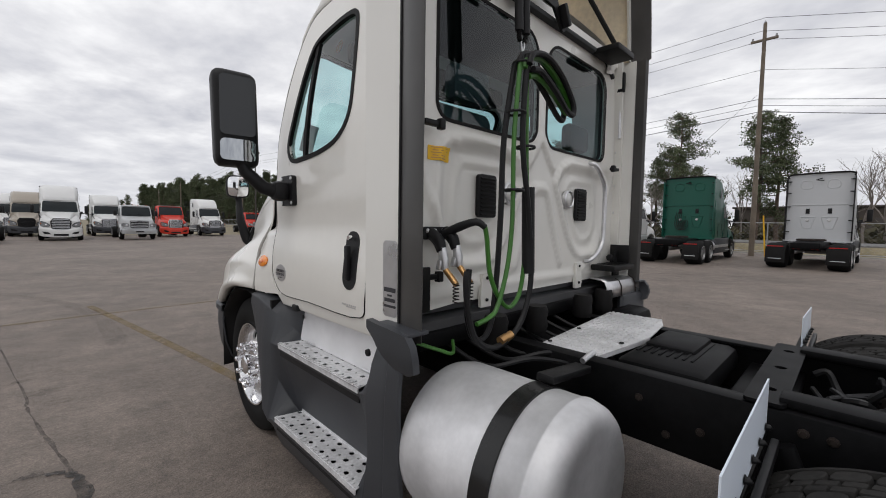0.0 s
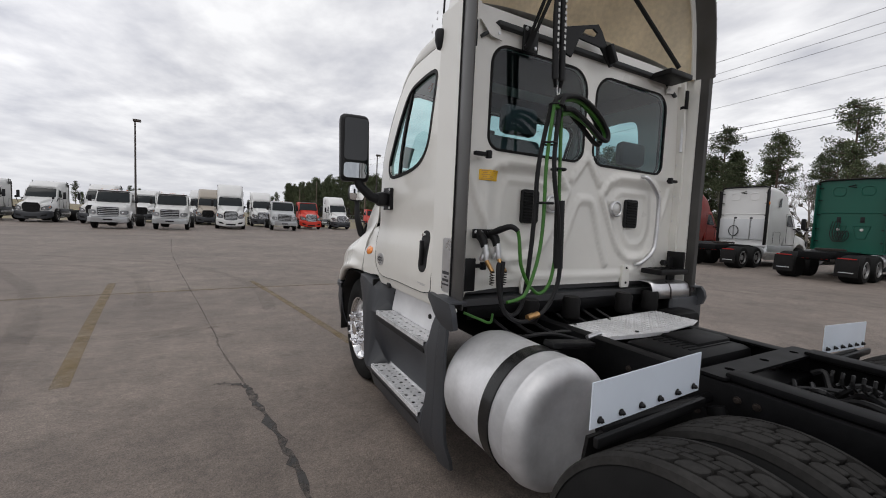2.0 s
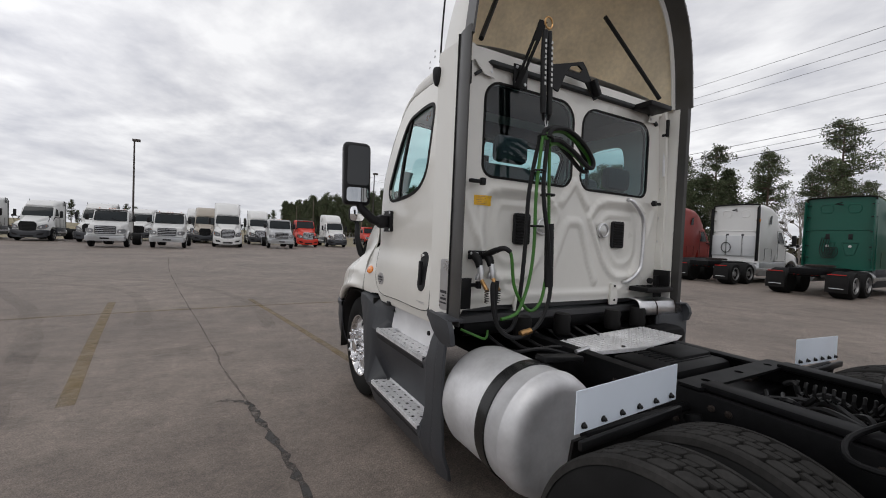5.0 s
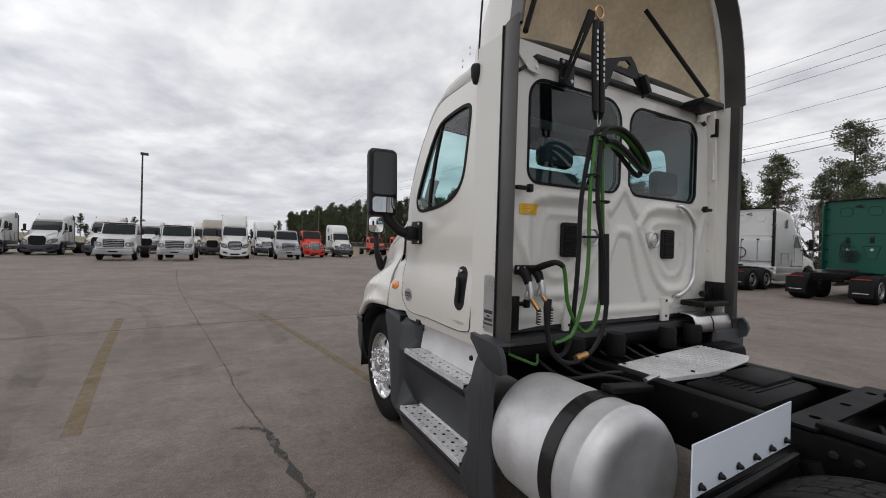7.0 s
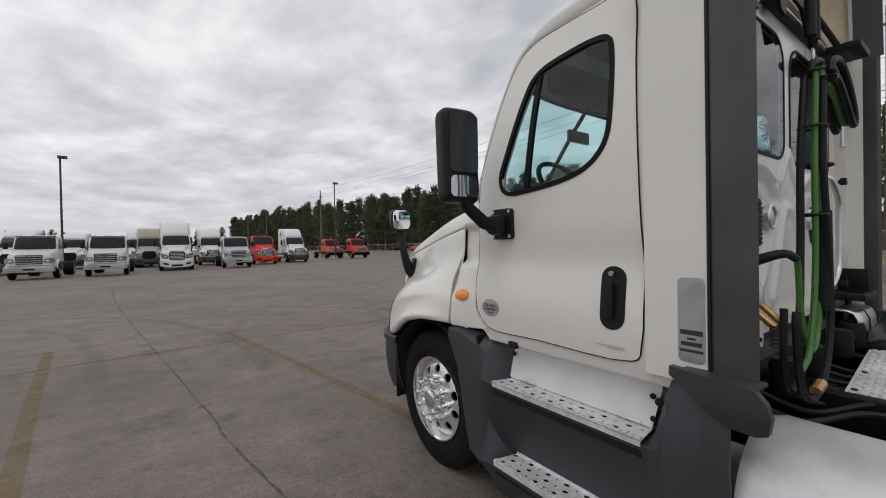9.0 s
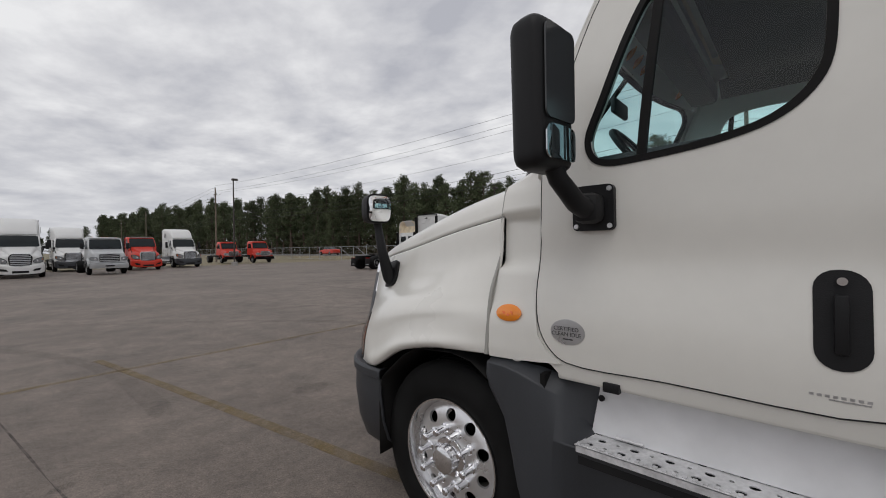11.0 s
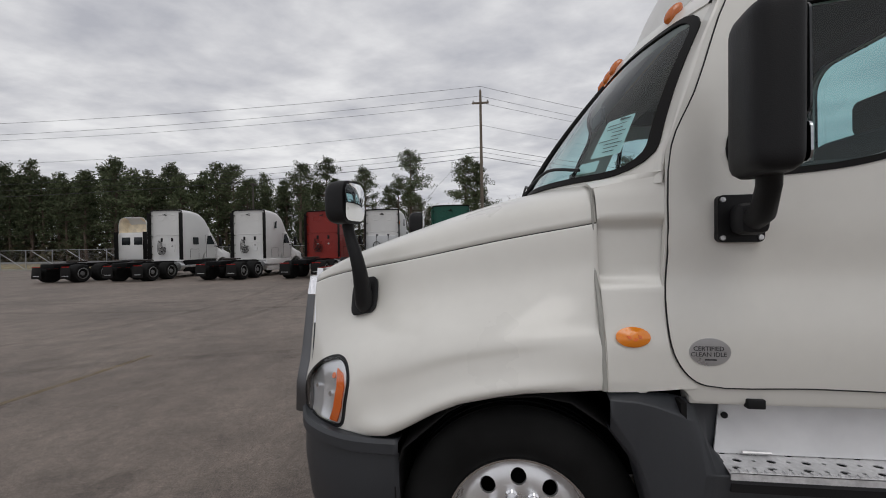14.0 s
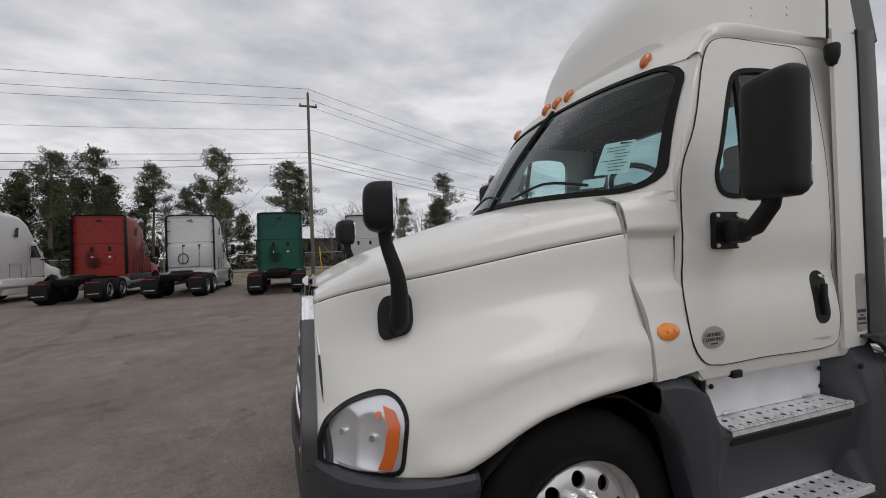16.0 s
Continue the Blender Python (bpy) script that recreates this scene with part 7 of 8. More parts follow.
    for s in (-1, 1):
        plate(t, "side_window", [(-0.72, 2.06), (-1.52, 2.06), (-1.55, 2.62), (-1.02, 2.66)], lambda u, v, s=s: Vector((s * (1.085 - 0.115 * max(0, (v - 1.5) / 1.4)), u, v)), DARKGLASS)
        part("mirror", bx((s * 1.42, -0.68, 2.22), (0.20, 0.12, 0.58), None, 0.05), BLACKP, t)
        part("mirror_arm", tb([(s * 1.02, -0.75, 1.95), (s * 1.25, -0.7, 1.92), (s * 1.40, -0.68, 2.0)], 0.03, 6), BLACKP, t)
        part("door_line", tb([(s * 1.085, -0.70, 1.2), (s * 1.085, -0.66, 2.0), (s * 1.02, -0.98, 2.68), (s * 1.02, -1.6, 2.70), (s * 1.085, -1.62, 2.0), (s * 1.085, -1.62, 1.2)], 0.008, 5), BLACKP, t)
    for u in (-0.72, -0.2, 0.0, 0.2, 0.72):
        part("roof_lamp", bx((u, -1.0, 2.93 if roof > 3.2 else 2.90), (0.07, 0.07, 0.04), None, 0.012), AMBERB, t)
    part("visor", bx((0, -0.90, 2.865), (1.7, 0.14, 0.03), Matrix.Rotation(radians(20), 3, "X"), 0.01), colour if kind == "sleeper" else SILVERP, t)
    if sleeper > 0.2:
        z1 = roof
        body(t, "sleeper", [(y_cab1 + 0.86, 0.84, 2.76, 2.95, 0.05, 0.0), (y_cab1 + 0.70, 0.93, 2.6, 2.95 + (z1 - 3.0) * 0.22, 0.10, 0.06), (y_cab1 + 0.50, 0.98, 2.5, 2.97 + (z1 - 3.0) * 0.42, 0.2, 0.08), (y_cab1 + 0.2, 1.05, 1.9, 3.0 + (z1 - 3.0) * 0.66, 0.26, 0.08), (y_cab1 - 0.3, 1.08, 1.05, 3.0 + (z1 - 3.0) * 0.90, 0.3, 0.06), (y_cab1 - 0.9, 1.10, 1.02, z1 - 0.03, 0.28, 0.05), (y_end, 1.11, 1.02, z1, 0.24, 0.04)], colour, "high roof sleeper body")
        for s in (-1, 1):
            plate(t, "sleeper_window", rrect(-0.24, 0, 0.24, 0.46, 0.06) if rear_style == 1 else [(-0.16, 0.0), (0.10, 0.0), (0.16, 0.46), (-0.02, 0.40)], lambda u, v, s=s: Vector((s * (1.118 - 0.03 * v), y_cab1 - 0.85 + u, (2.05 if rear_style == 1 else 3.0) + v)), DARKGLASS)
            part("extender", bx((s * 1.060, y_end - 0.14, (1.10 + z1 - 0.20) / 2), (0.03, 0.30, z1 - 1.30), None, 0.01), RUBBER if rear_style != 2 else colour, t)
            part("panel_line", tb([(s * 1.112, y_cab1 - 0.6, 1.15), (s * 1.112, y_cab1 - 0.6, 1.75), (s * 1.112, y_cab1 - 1.35, 1.75), (s * 1.112, y_cab1 - 1.35, 1.15)], 0.007, 5), BLACKP, t)
            for zz in (1.45, 1.95, 2.55, z1 - 0.85, z1 - 0.35):
                part("clip", bx((s * 1.0, y_end - 0.06, zz), (0.16, 0.05, 0.04), None, 0.006), BLACK, t)
        part("roof_strip", tb([(-1.02, y_end - 0.06, z1 - 0.20), (-0.88, y_end - 0.06, z1 - 0.045), (0.88, y_end - 0.06, z1 - 0.045), (1.02, y_end - 0.06, z1 - 0.20)], 0.035, 6, 3), RUBBER, t)
        # stamped rear face
        for cx in (-0.42, 0.42):
            part("panel_rib", tb([(cx + 0.2 * math.copysign(abs(math.cos(a)) ** 0.5, math.cos(a)), y_end - 0.004, z1 - 0.50 + 0.18 * math.sin(a)) for a in [k * math.pi / 10 for k in range(21)]], 0.018, 6), colour, t)
        part("panel_rib", tb([(-0.92, y_end - 0.004, 2.62), (0.92, y_end - 0.004, 2.62)], 0.02, 6), colour, t)
        for cx in (-0.35, 0.35):
            part("vent", bx((cx, y_end - 0.012, 2.35), (0.13, 0.02, 0.22), None, 0.006), BLACKP if rear_style != 3 else INK, t)
            part("panel_rib", tb([(cx + dx, y_end - 0.004, 1.9 + dz) for dx, dz in ((-0.25, 0.2), (0.25, 0.2), (0.12, -0.3), (-0.12, -0.3), (-0.25, 0.2))], 0.018, 6), colour, t)
            part("work_lamp", lt([(0, -0.03), (0.05, -0.026), (0.06, 0)], 16, "y", (cx, y_end, 1.95)), LAMPGL, t)
        part("hose_carrier", tb([(0.05, y_end - 0.05, z1 - 0.25), (-0.12, y_end - 0.14, z1 - 0.32), (0.12, y_end - 0.14, z1 - 0.36)], 0.025, 6), BLACK, t)
        if detail_rear:
            rnd = random.Random(int(roof * 100) + rear_style)
            for k in range(4):
                x = -0.25 - 0.08 * k
                part("hose", tb([(x, y_end - 0.10, 2.3), (x - 0.06, y_end - 0.13, 1.75), (x + 0.1, y_end - 0.16, 1.45), (x + 0.28, y_end - 0.16, 1.65), (x + 0.22, y_end - 0.14, 1.9), (x + 0.05, y_end - 0.14, 1.6)], 0.014, 6, 6), HOSEK if k != 2 else GREASE, t)
        if rear_style == 3:
            for cx in (-0.72, 0.0, 0.72):
                part("locker", bx((cx, y_end - 0.05, 1.85), (0.66 if cx else 0.7, 0.10, 1.05), None, 0.03), PW2, t)
            part("coil", tb([(-0.35 + 0.22 * math.cos(a), y_end - 0.13, 1.75 + 0.26 * math.sin(a)) for a in [k * math.pi / 10 for k in range(25)]], 0.018, 6), HOSEK, t)
            part("work_lamp", bx((1.05, y_end - 0.02, 3.15), (0.10, 0.08, 0.14), None, 0.02), AMBER, t)
    elif kind == "daycab":
        part("extender", bx((0, y_end - 0.02, 2.0), (2.08, 0.06, 1.7), None, 0.02), colour, t)
        for cx in (-0.45, 0.45):
            part("rear_window", bx((cx, y_end - 0.055, 2.35), (0.62, 0.02, 0.50), None, 0.008), DARKGLASS, t)
            part("side_extender", bx((cx * 2.35, y_end - 0.16, 2.05), (0.03, 0.32, 1.8), None, 0.01), RUBBER, t)
        if roof > 3.3:
            bm = bmesh.new()
            rr = []
            for k in range(9):
                u = k / 8
                y = -0.95 - (abs(y_end) - 0.95) * u
                h, w = 0.1 + (roof - 3.0) * u ** 0.6, 0.78 + 0.28 * u
                rr.append([Vector((w * math.copysign(abs(math.cos(a)) ** 0.42, math.cos(a)), y, 2.84 + (h + 0.06) * abs(math.sin(a)) ** 0.42)) for a in [math.pi * j / 16 for j in range(17)]])
            loft(bm, rr)
            o = part("roof_fairing", bm, colour, t); m_ = o.modifiers.new("thick", "SOLIDIFY"); m_.thickness = 0.025
            bm = bmesh.new()
            loft(bm, [[Vector((p.x * 0.955, p.y, p.z - 0.03)) for p in q] for q in rr[3:]])
            bm.faces.new([bm.verts.new((p.x * 0.955, p.y, p.z - 0.03)) for p in rr[3]])
            part("lining", bm, RAW, t, "bare tan inside of the deflector")
    # skirts, tanks, frame
    sk = skirt or GREYP
    for s in (-1, 1):
        part("skirt", bx((s * 1.08, (-0.75 + y_end) / 2, 0.72), (0.14, abs(y_end) - 0.75, 0.72), None, 0.05), sk, t, "side skirt below the doors")
        part("tank", tb([(s * 0.86, -0.9, 0.70), (s * 0.86, y_end - 0.3, 0.70)], 0.30, 20), ALU, t)
        part("step", bx((s * 1.15, -1.15, 0.48), (0.10, 0.8, 0.05), None, 0.01), ALU, t)
    fr = part("frame", bx((0, (y_end - 6.6) / 2, 0.93), (0.86, 6.6 + y_end + 0.6, 0.24), None, 0.02), FRAME, t)
    part("fifth_wheel", lt([(0, 0.02), (0.42, 0.02), (0.46, 0), (0.46, -0.06), (0, -0.08)], 28, "z", (0, -5.35, 1.16)), GREASE, t)
    part("ramp", bx((0, -5.9, 1.05), (0.8, 0.5, 0.05), Matrix.Rotation(radians(10), 3, "X"), 0.01), FRAME, t)
    for s in (-1, 1):
        far_wheel(t, s * 1.02, 0.0, 0.50, 0.29, True)
        for y in (-4.75, -6.05):
            far_wheel(t, s * 0.92, y, 0.50, 0.62, True)
        fl = part("mud_flap", bx((s * 0.90, -6.72, 0.55), (0.62, 0.03, 0.62), Matrix.Rotation(radians(-4), 3, "X"), 0.004), RUBBER, t, "black mud flap with pale printed bar")
        part("print_bar", bx((s * 0.90, -6.745, 0.38), (0.40, 0.004, 0.05)), PW2, fl)
        part("reflector", bx((s * 0.90, -6.735, 0.88), (0.5, 0.012, 0.035)), REDLENS, fl)
        for k in range(2):
            part("tail_lamp", lt([(0, -0.02), (0.055, -0.016), (0.06, 0)], 14, "y", (s * (0.20 + 0.14 * k), -6.66, 0.84)), REDLENS, t)
    part("tail_plate", bx((0, -6.62, 0.84), (0.86, 0.04, 0.22), None, 0.01), FRAME, t)
    return t


def medium_truck(label, colour, bumper, roof=2.72, visor=False):
    """Flat-nosed conventional medium truck, bare chassis; nose towards +y."""
    t = thing("medium_truck", label, "truck")
    body(t, "hood", [(1.25, 0.85, 0.85, 1.42, 0.10, 0.06), (1.15, 0.98, 0.82, 1.55, 0.14, 0.10), (0.5, 1.04, 1.0, 1.68, 0.16, 0.12), (-0.25, 1.05, 1.05, 1.80, 0.16, 0.08)], colour)
    body(t, "cab", [(-0.22, 1.00, 1.0, 1.84, 0.10, 0.0), (-0.40, 1.03, 1.0, 2.25, 0.12, 0.05), (-0.65, 1.04, 1.0, roof - 0.05, 0.16, 0.08), (-1.80, 1.04, 1.0, roof, 0.16, 0.08)], colour)
    plate(t, "windscreen", rrect(-0.90, 0.0, 0.90, 1.0, 0.10), lambda u, v: Vector((u * (1 - 0.05 * v), interp(v, (0, 0.62, 1), (-0.175, -0.355, -0.505)) - 0.02 * u * u, 1.85 + 0.66 * v)), DARKGLASS, "dark windscreen", 0.02, 0.15)
    g = plate(t, "grille", rrect(-0.56, 0.93, 0.56, 1.45, 0.06), lambda u, v: Vector((u, 1.275 - 0.03 * u * u, v)), BLACKP, "dark grille with bright bars", 0.02)
    for k in range(4):
        z = 0.995 + 0.125 * k
        part("bar", tb([(0.53 * q, 1.298 - 0.01 * q * q, z + 0.02 * abs(q)) for q in (-1, -0.6, -0.2, 0, 0.2, 0.6, 1)], 0.028, 8), SILVERP, g)
    part("surround", ring_sheet(rrect(-0.56, 0.93, 0.56, 1.45, 0.06), 0.04, lambda u, v: Vector((u, 1.278 - 0.03 * u * u, v)), 0.03, 0.2), SILVERP, g)
    part("emblem", ring_sheet(oval(0, 1.37, 0.10, 0.065, 24), 0.025, lambda u, v: Vector((u, 1.325, v)), 0.02, 0.08), BLACKP, g)
    part("windscreen_seal", ring_sheet(rrect(-0.90, 0.0, 0.90, 1.0, 0.10), 0.03, lambda u, v: Vector((u * (1 - 0.05 * v), interp(v, (0, 0.62, 1), (-0.175, -0.355, -0.505)) - 0.02 * u * u - 0.004, 1.85 + 0.66 * v)), 0.02, 0.2), BLACKP, t)
    part("sun_visor", bx((0, -0.56, roof - 0.13), (1.80, 0.16, 0.04), Matrix.Rotation(radians(24), 3, "X"), 0.012), BRONZE if visor else colour, t)
    for u0, u1 in ((-0.55, -0.05), (0.10, 0.60)):
        part("wiper", tb([(u0, -0.14, 1.86), (u1, -0.22, 2.02)], 0.012, 5), BLACKP, t)
    for s in (-1, 1):
        plate(t, "side_window", [(-0.55, 1.86), (-1.45, 1.86), (-1.45, 2.42), (-0.82, 2.45)], lambda u, v, s=s: Vector((s * (1.055 - 0.09 * max(0, (v - 1.5) / 1.2)), u, v)), DARKGLASS)
        eye = [(s * x, z) for x, z in rounded([(0.64, 1.02), (0.66, 1.22), (0.86, 1.26), (1.04, 1.24), (1.06, 1.10), (0.98, 1.0), (0.80, 0.98)], 3)]
        hl = part("headlight", ring_sheet(eye, 0.025, lambda u, v: Vector((u, 1.27 - 0.9 * max(0, abs(u) - 0.80) ** 2 * 4, v)), 0.12, 0.1), SILVERP, t)
        part("lens", sheet(eye, [], lambda u, v: Vector((u, 1.265 - 0.9 * max(0, abs(u) - 0.80) ** 2 * 4, v)), 0.1, 0.08), LIGHTGLASS, hl)
        part("bulb", lt([(0, 0.012), (0.055, 0.010), (0.07, -0.02)], 16, "y", (s * 0.78, 1.272, 1.11)), CHROME, hl)
        part("mirror", bx((s * 1.30, -0.35, 2.05), (0.20, 0.10, 0.42), None, 0.03), BLACKP, t)
        part("mirror_arm", tb([(s * 1.0, -0.4, 1.85), (s * 1.3, -0.36, 1.86), (s * 1.3, -0.35, 2.2)], 0.018, 6), BLACKP, t)
        bm = bmesh.new()
        rings = []
        for k in range(11):
            a = math.pi * (0.02 + 0.96 * k / 10)
            y, z = 0.66 * math.cos(a), 0.62 + 0.56 * math.sin(a)
            rings.append([Vector((s * 0.70, y * 0.9, z)), Vector((s * 1.05, y, z)), Vector((s * 1.13, y * 0.98, z - 0.05)), Vector((s * 1.13, y * 0.92, z - 0.12))])
        loft(bm, rings)
        o = part("fender", bm, colour, t); m_ = o.modifiers.new("thick", "SOLIDIFY"); m_.thickness = 0.02
        far_wheel(t, s * 0.98, 0.0, 0.47, 0.27, False)
        far_wheel(t, s * 0.90, -4.6, 0.47, 0.55, False)
        part("step", bx((s * 1.02, -0.95, 0.62), (0.22, 0.7, 0.30), None, 0.04), BLACKP, t)
        part("frame_rail", bx((s * 0.42, -3.4, 0.85), (0.08, 5.0, 0.24), None, 0.01), FRAME, t)
    body(t, "bumper", [(1.05, 1.10, 0.48, 0.82, 0.05, 0.0), (1.35, 1.06, 0.46, 0.82, 0.06, 0.0), (1.42, 0.9, 0.46, 0.80, 0.06, 0.0)], bumper)
    part("lower_grille", bx((0, 1.425, 0.63), (0.5, 0.02, 0.10), None, 0.004), BLACKP, t)
    for u in (-0.7, -0.15, 0, 0.15, 0.7):
        part("roof_lamp", bx((u, -0.72, roof - 0.01), (0.08, 0.06, 0.04), None, 0.01), AMBERB, t)
    return t


def place(ob, x, y, heading, group):
    """heading: degrees anticlockwise from +y."""
    ob.matrix_world = pose(x, y, 0, 0, 0, heading)
    tagged(ob, group=group)
    return ob


def build_yard():
    row_r, row_l = "row of tractors parked tail outwards", "row of trucks parked nose outwards"
    # right-hand row, parked at a slant, noses away
    def right(ob, x, y, slant, back):
        # x, y: the right rear corner of the cab's back; slant: degrees that the nose turns towards -y
        h = radians(-90 - slant)
        lx, ly = 1.1, -back
        return place(ob, x - (math.cos(h) * lx - math.sin(h) * ly), y - (math.sin(h) * lx + math.cos(h) * ly), -90 - slant, row_r)
    right(tractor("green high roof sleeper tractor with dark skirts", PGREEN, 4.0, 1.9, rear_style=2, detail_rear=True), 20.0, 1.65, 0, 3.65)
    right(tractor("white high roof sleeper tractor with silver lockers behind", PW, 4.0, 1.9, skirt=SILVERP, rear_style=3), 21.2, 6.0, 0, 3.65)
    right(tractor("red high roof sleeper tractor", PRED, 4.0, 1.9, detail_rear=True), 21.0, 9.75, -1, 3.65)
    right(tractor("white high roof sleeper tractor with coiled hoses", PW, 4.12, 1.9, skirt=PW, detail_rear=True), 20.3, 14.2, 0, 3.65)
    right(tractor("white mid roof sleeper tractor with square side window", PW, 4.2, 1.9, skirt=FRAME, rear_style=1, detail_rear=True), 19.7, 19.3, -1, 3.65)
    right(tractor("white day cab tractor with open roof deflector", PW, 3.95, 0.0, kind="daycab"), 21.0, 23.0, 0, 1.75)
    right(tractor("grey white high roof sleeper tractor", PW2, 4.0, 1.9, rear_style=1), 21.5, -2.87, 3, 3.65)
    # left-hand row: noses to -y
    L = lambda ob, x, y: place(ob, x, y, 180, row_l)
    a = tractor("white mid roof tractor with black grille", PW, 3.45, 1.2)
    L(a, -15.4, 41.0)
    for x, y in ((-19.0, 40.8), (-11.6, 40.9), (-22.8, 41.2), (-9.6, 49)):
        L(copy_thing(a, pose(0, 0, 0)), x, y)
    h = medium_truck("white medium truck with bright barred grille", PW, SILVERP, visor=True)
    L(h, -9.0, 32.2)
    L(copy_thing(h, pose(0, 0, 0)), -5.6, 32.7)
    L(tractor("white high roof sleeper tractor with white bumper", PW, 4.05, 1.9, dark_bumper=False), -1.65, 36.7)
    s2 = tractor("white high roof sleeper tractor", PW, 3.9, 1.9, grille="chrome")
    L(s2, 1.6, 45.5)
    L(copy_thing(s2, pose(0, 0, 0)), -4.6, 50)
    L(tractor("tan box-bodied tractor far back in the yard", PTAN, 3.9, 1.9), -3.6, 46)
    L(medium_truck("pale grey medium truck with chrome grille", PW2, SILVERP), 2.7, 36.6)
    L(tractor("bright red day cab tractor", PORANGE, 2.95, 0.0, kind="daycab", dark_bumper=False, grille="chrome"), 6.0, 42.0)
    L(tractor("white high roof sleeper tractor with dark bumper", PW, 3.9, 1.9, grille="chrome"), 9.9, 44.6)
    r = medium_truck("bright red medium truck with bare chassis", PORANGE, FRAME, 2.75)
    L(r, 17.5, 54.0)
    L(copy_thing(r, pose(0, 0, 0)), 19.9, 50.3)


build_yard()


# ---------------------------------------------------------------- poles, wires, fence, trees
WOODP = mat("weathered_pole_wood", (0.16, 0.13, 0.10), 0.85, stain=0.25, sscale=1.0, grain=0.2, gscale=30)
BARK = mat("pine_bark", (0.10, 0.072, 0.055), 0.9, stain=0.3, sscale=2.0, grain=0.2, gscale=20, bump=0.5, bscale=12)
BAREB = mat("bare_grey_bark", (0.20, 0.175, 0.155), 0.9, stain=0.2, sscale=2.0)
GALV = mat("galvanised_steel", (0.36, 0.37, 0.38), 0.5, 0.7, stain=0.1)
WIRE = mat("wire_black", (0.03, 0.03, 0.032), 0.6)


def leaf_mat(name, a, b):
    m = bpy.data.materials.new(name)
    m.use_nodes = True
    nt = m.node_tree
    p = nt.nodes["Principled BSDF"]
    p.inputs["Roughness"].default_value = 0.8
    p.inputs["Specular IOR Level"].default_value = 0.15
    geo = nt.nodes.new("ShaderNodeNewGeometry")
    r = nt.nodes.new("ShaderNodeValToRGB")
    r.color_ramp.elements[0].color, r.color_ramp.elements[1].color = (*a, 1), (*b, 1)
    nt.links.new(geo.outputs["Random Per Island"], r.inputs[0])
    oi = nt.nodes.new("ShaderNodeObjectInfo")
    v = nt.nodes.new("ShaderNodeMapRange"); v.inputs["To Min"].default_value, v.inputs["To Max"].default_value = 0.75, 1.25
    nt.links.new(oi.outputs["Random"], v.inputs[0])
    s = nt.nodes.new("ShaderNodeVectorMath"); s.operation = "SCALE"
    nt.links.new(r.outputs[0], s.inputs[0]); nt.links.new(v.outputs[0], s.inputs["Scale"])
    nt.links.new(s.outputs[0], p.inputs["Base Color"])
    return m


NEEDLE = leaf_mat("pine_needles", (0.050, 0.067, 0.038), (0.132, 0.152, 0.084))


def pine(seed, H, crown_from, spread, density=1.0):
    rnd = random.Random(seed)
    t = thing("pine_tree", "tall dark green pine with a bare lower trunk", "tree")
    lean = rnd.uniform(-0.03, 0.03)
    trunk = [(lean * z * 0.3 + 0.08 * math.sin(z * 0.7 + seed), 0.06 * math.cos(z * 0.6), z) for z in [H * k / 9 for k in range(10)]]
    bm = bmesh.new()
    tube(bm, trunk, [0.20 * (1 - 0.9 * k / 9) + 0.02 for k in range(10)], 8)
    tr = part("trunk", bm, BARK, t)
    verts, faces = [], []

    def clump(c, r):
        # a puff of short needle sprays
        n_q, size = (26, 0.11) if density >= 1 else (11, 0.17)
        for _ in range(n_q):
            d = Vector((rnd.gauss(0, 1), rnd.gauss(0, 1), rnd.gauss(0.1, 0.8))).normalized()
            side = d.cross(Vector((rnd.gauss(0, 1), rnd.gauss(0, 1), rnd.gauss(0, 1)))).normalized()
            o = c + d * r * rnd.uniform(0.1, 0.95) ** 0.6
            e = o + d * size * rnd.uniform(0.6, 1.3)
            w = side * size * rnd.uniform(0.25, 0.55)
            n = len(verts)
            verts.extend([o - w * 0.7, o + w * 0.7, e + w, e - w])
            faces.append((n, n + 1, n + 2, n + 3))
    z0 = H * crown_from
    bmb = bmesh.new()
    for k in range(int(104 * (1 - crown_from))):
        u = rnd.random() ** 0.8
        z = z0 + (H - z0) * u
        prof = max(0.0, 1 - u ** 1.7) ** 0.75 * (0.62 + 0.38 * min(1, u * 2.5)) * (0.72 + 0.28 * math.sin(u * 15 + seed * 1.7))
        L = spread * (0.22 + 0.78 * prof) * rnd.uniform(0.5, 1.12)
        a = rnd.uniform(0, 2 * math.pi)
        base = Vector((lean * z * 0.3, 0, z))
        tip = base + Vector((math.cos(a) * L, math.sin(a) * L, L * rnd.uniform(-0.02, 0.40)))
        mid = (base + tip) / 2 + Vector((0, 0, -0.08 * L))
        tube(bmb, [base, mid, tip], [0.05, 0.035, 0.012], 5)
        for j in range(int(3 + 2.0 * L)):
            f = rnd.uniform(0.35, 1.05)
            c = base.lerp(tip, f) + Vector((rnd.gauss(0, 0.22), rnd.gauss(0, 0.22), rnd.gauss(0.05, 0.14))) * (0.4 + 0.22 * L)
            clump(c, rnd.uniform(0.26, 0.48))
    for j in range(10):
        clump(Vector((lean * H * 0.3 + rnd.gauss(0, 0.28), rnd.gauss(0, 0.28), H - rnd.uniform(0, 1.4))), 0.32)
    tagged(part("branching", bmb, BARK, t), kind="stuff")
    me = bpy.data.meshes.new("crown")
    me.from_pydata(verts, [], faces)
    me.materials.append(NEEDLE)
    ob = new("crown", me)
    ob.parent = t
    return t


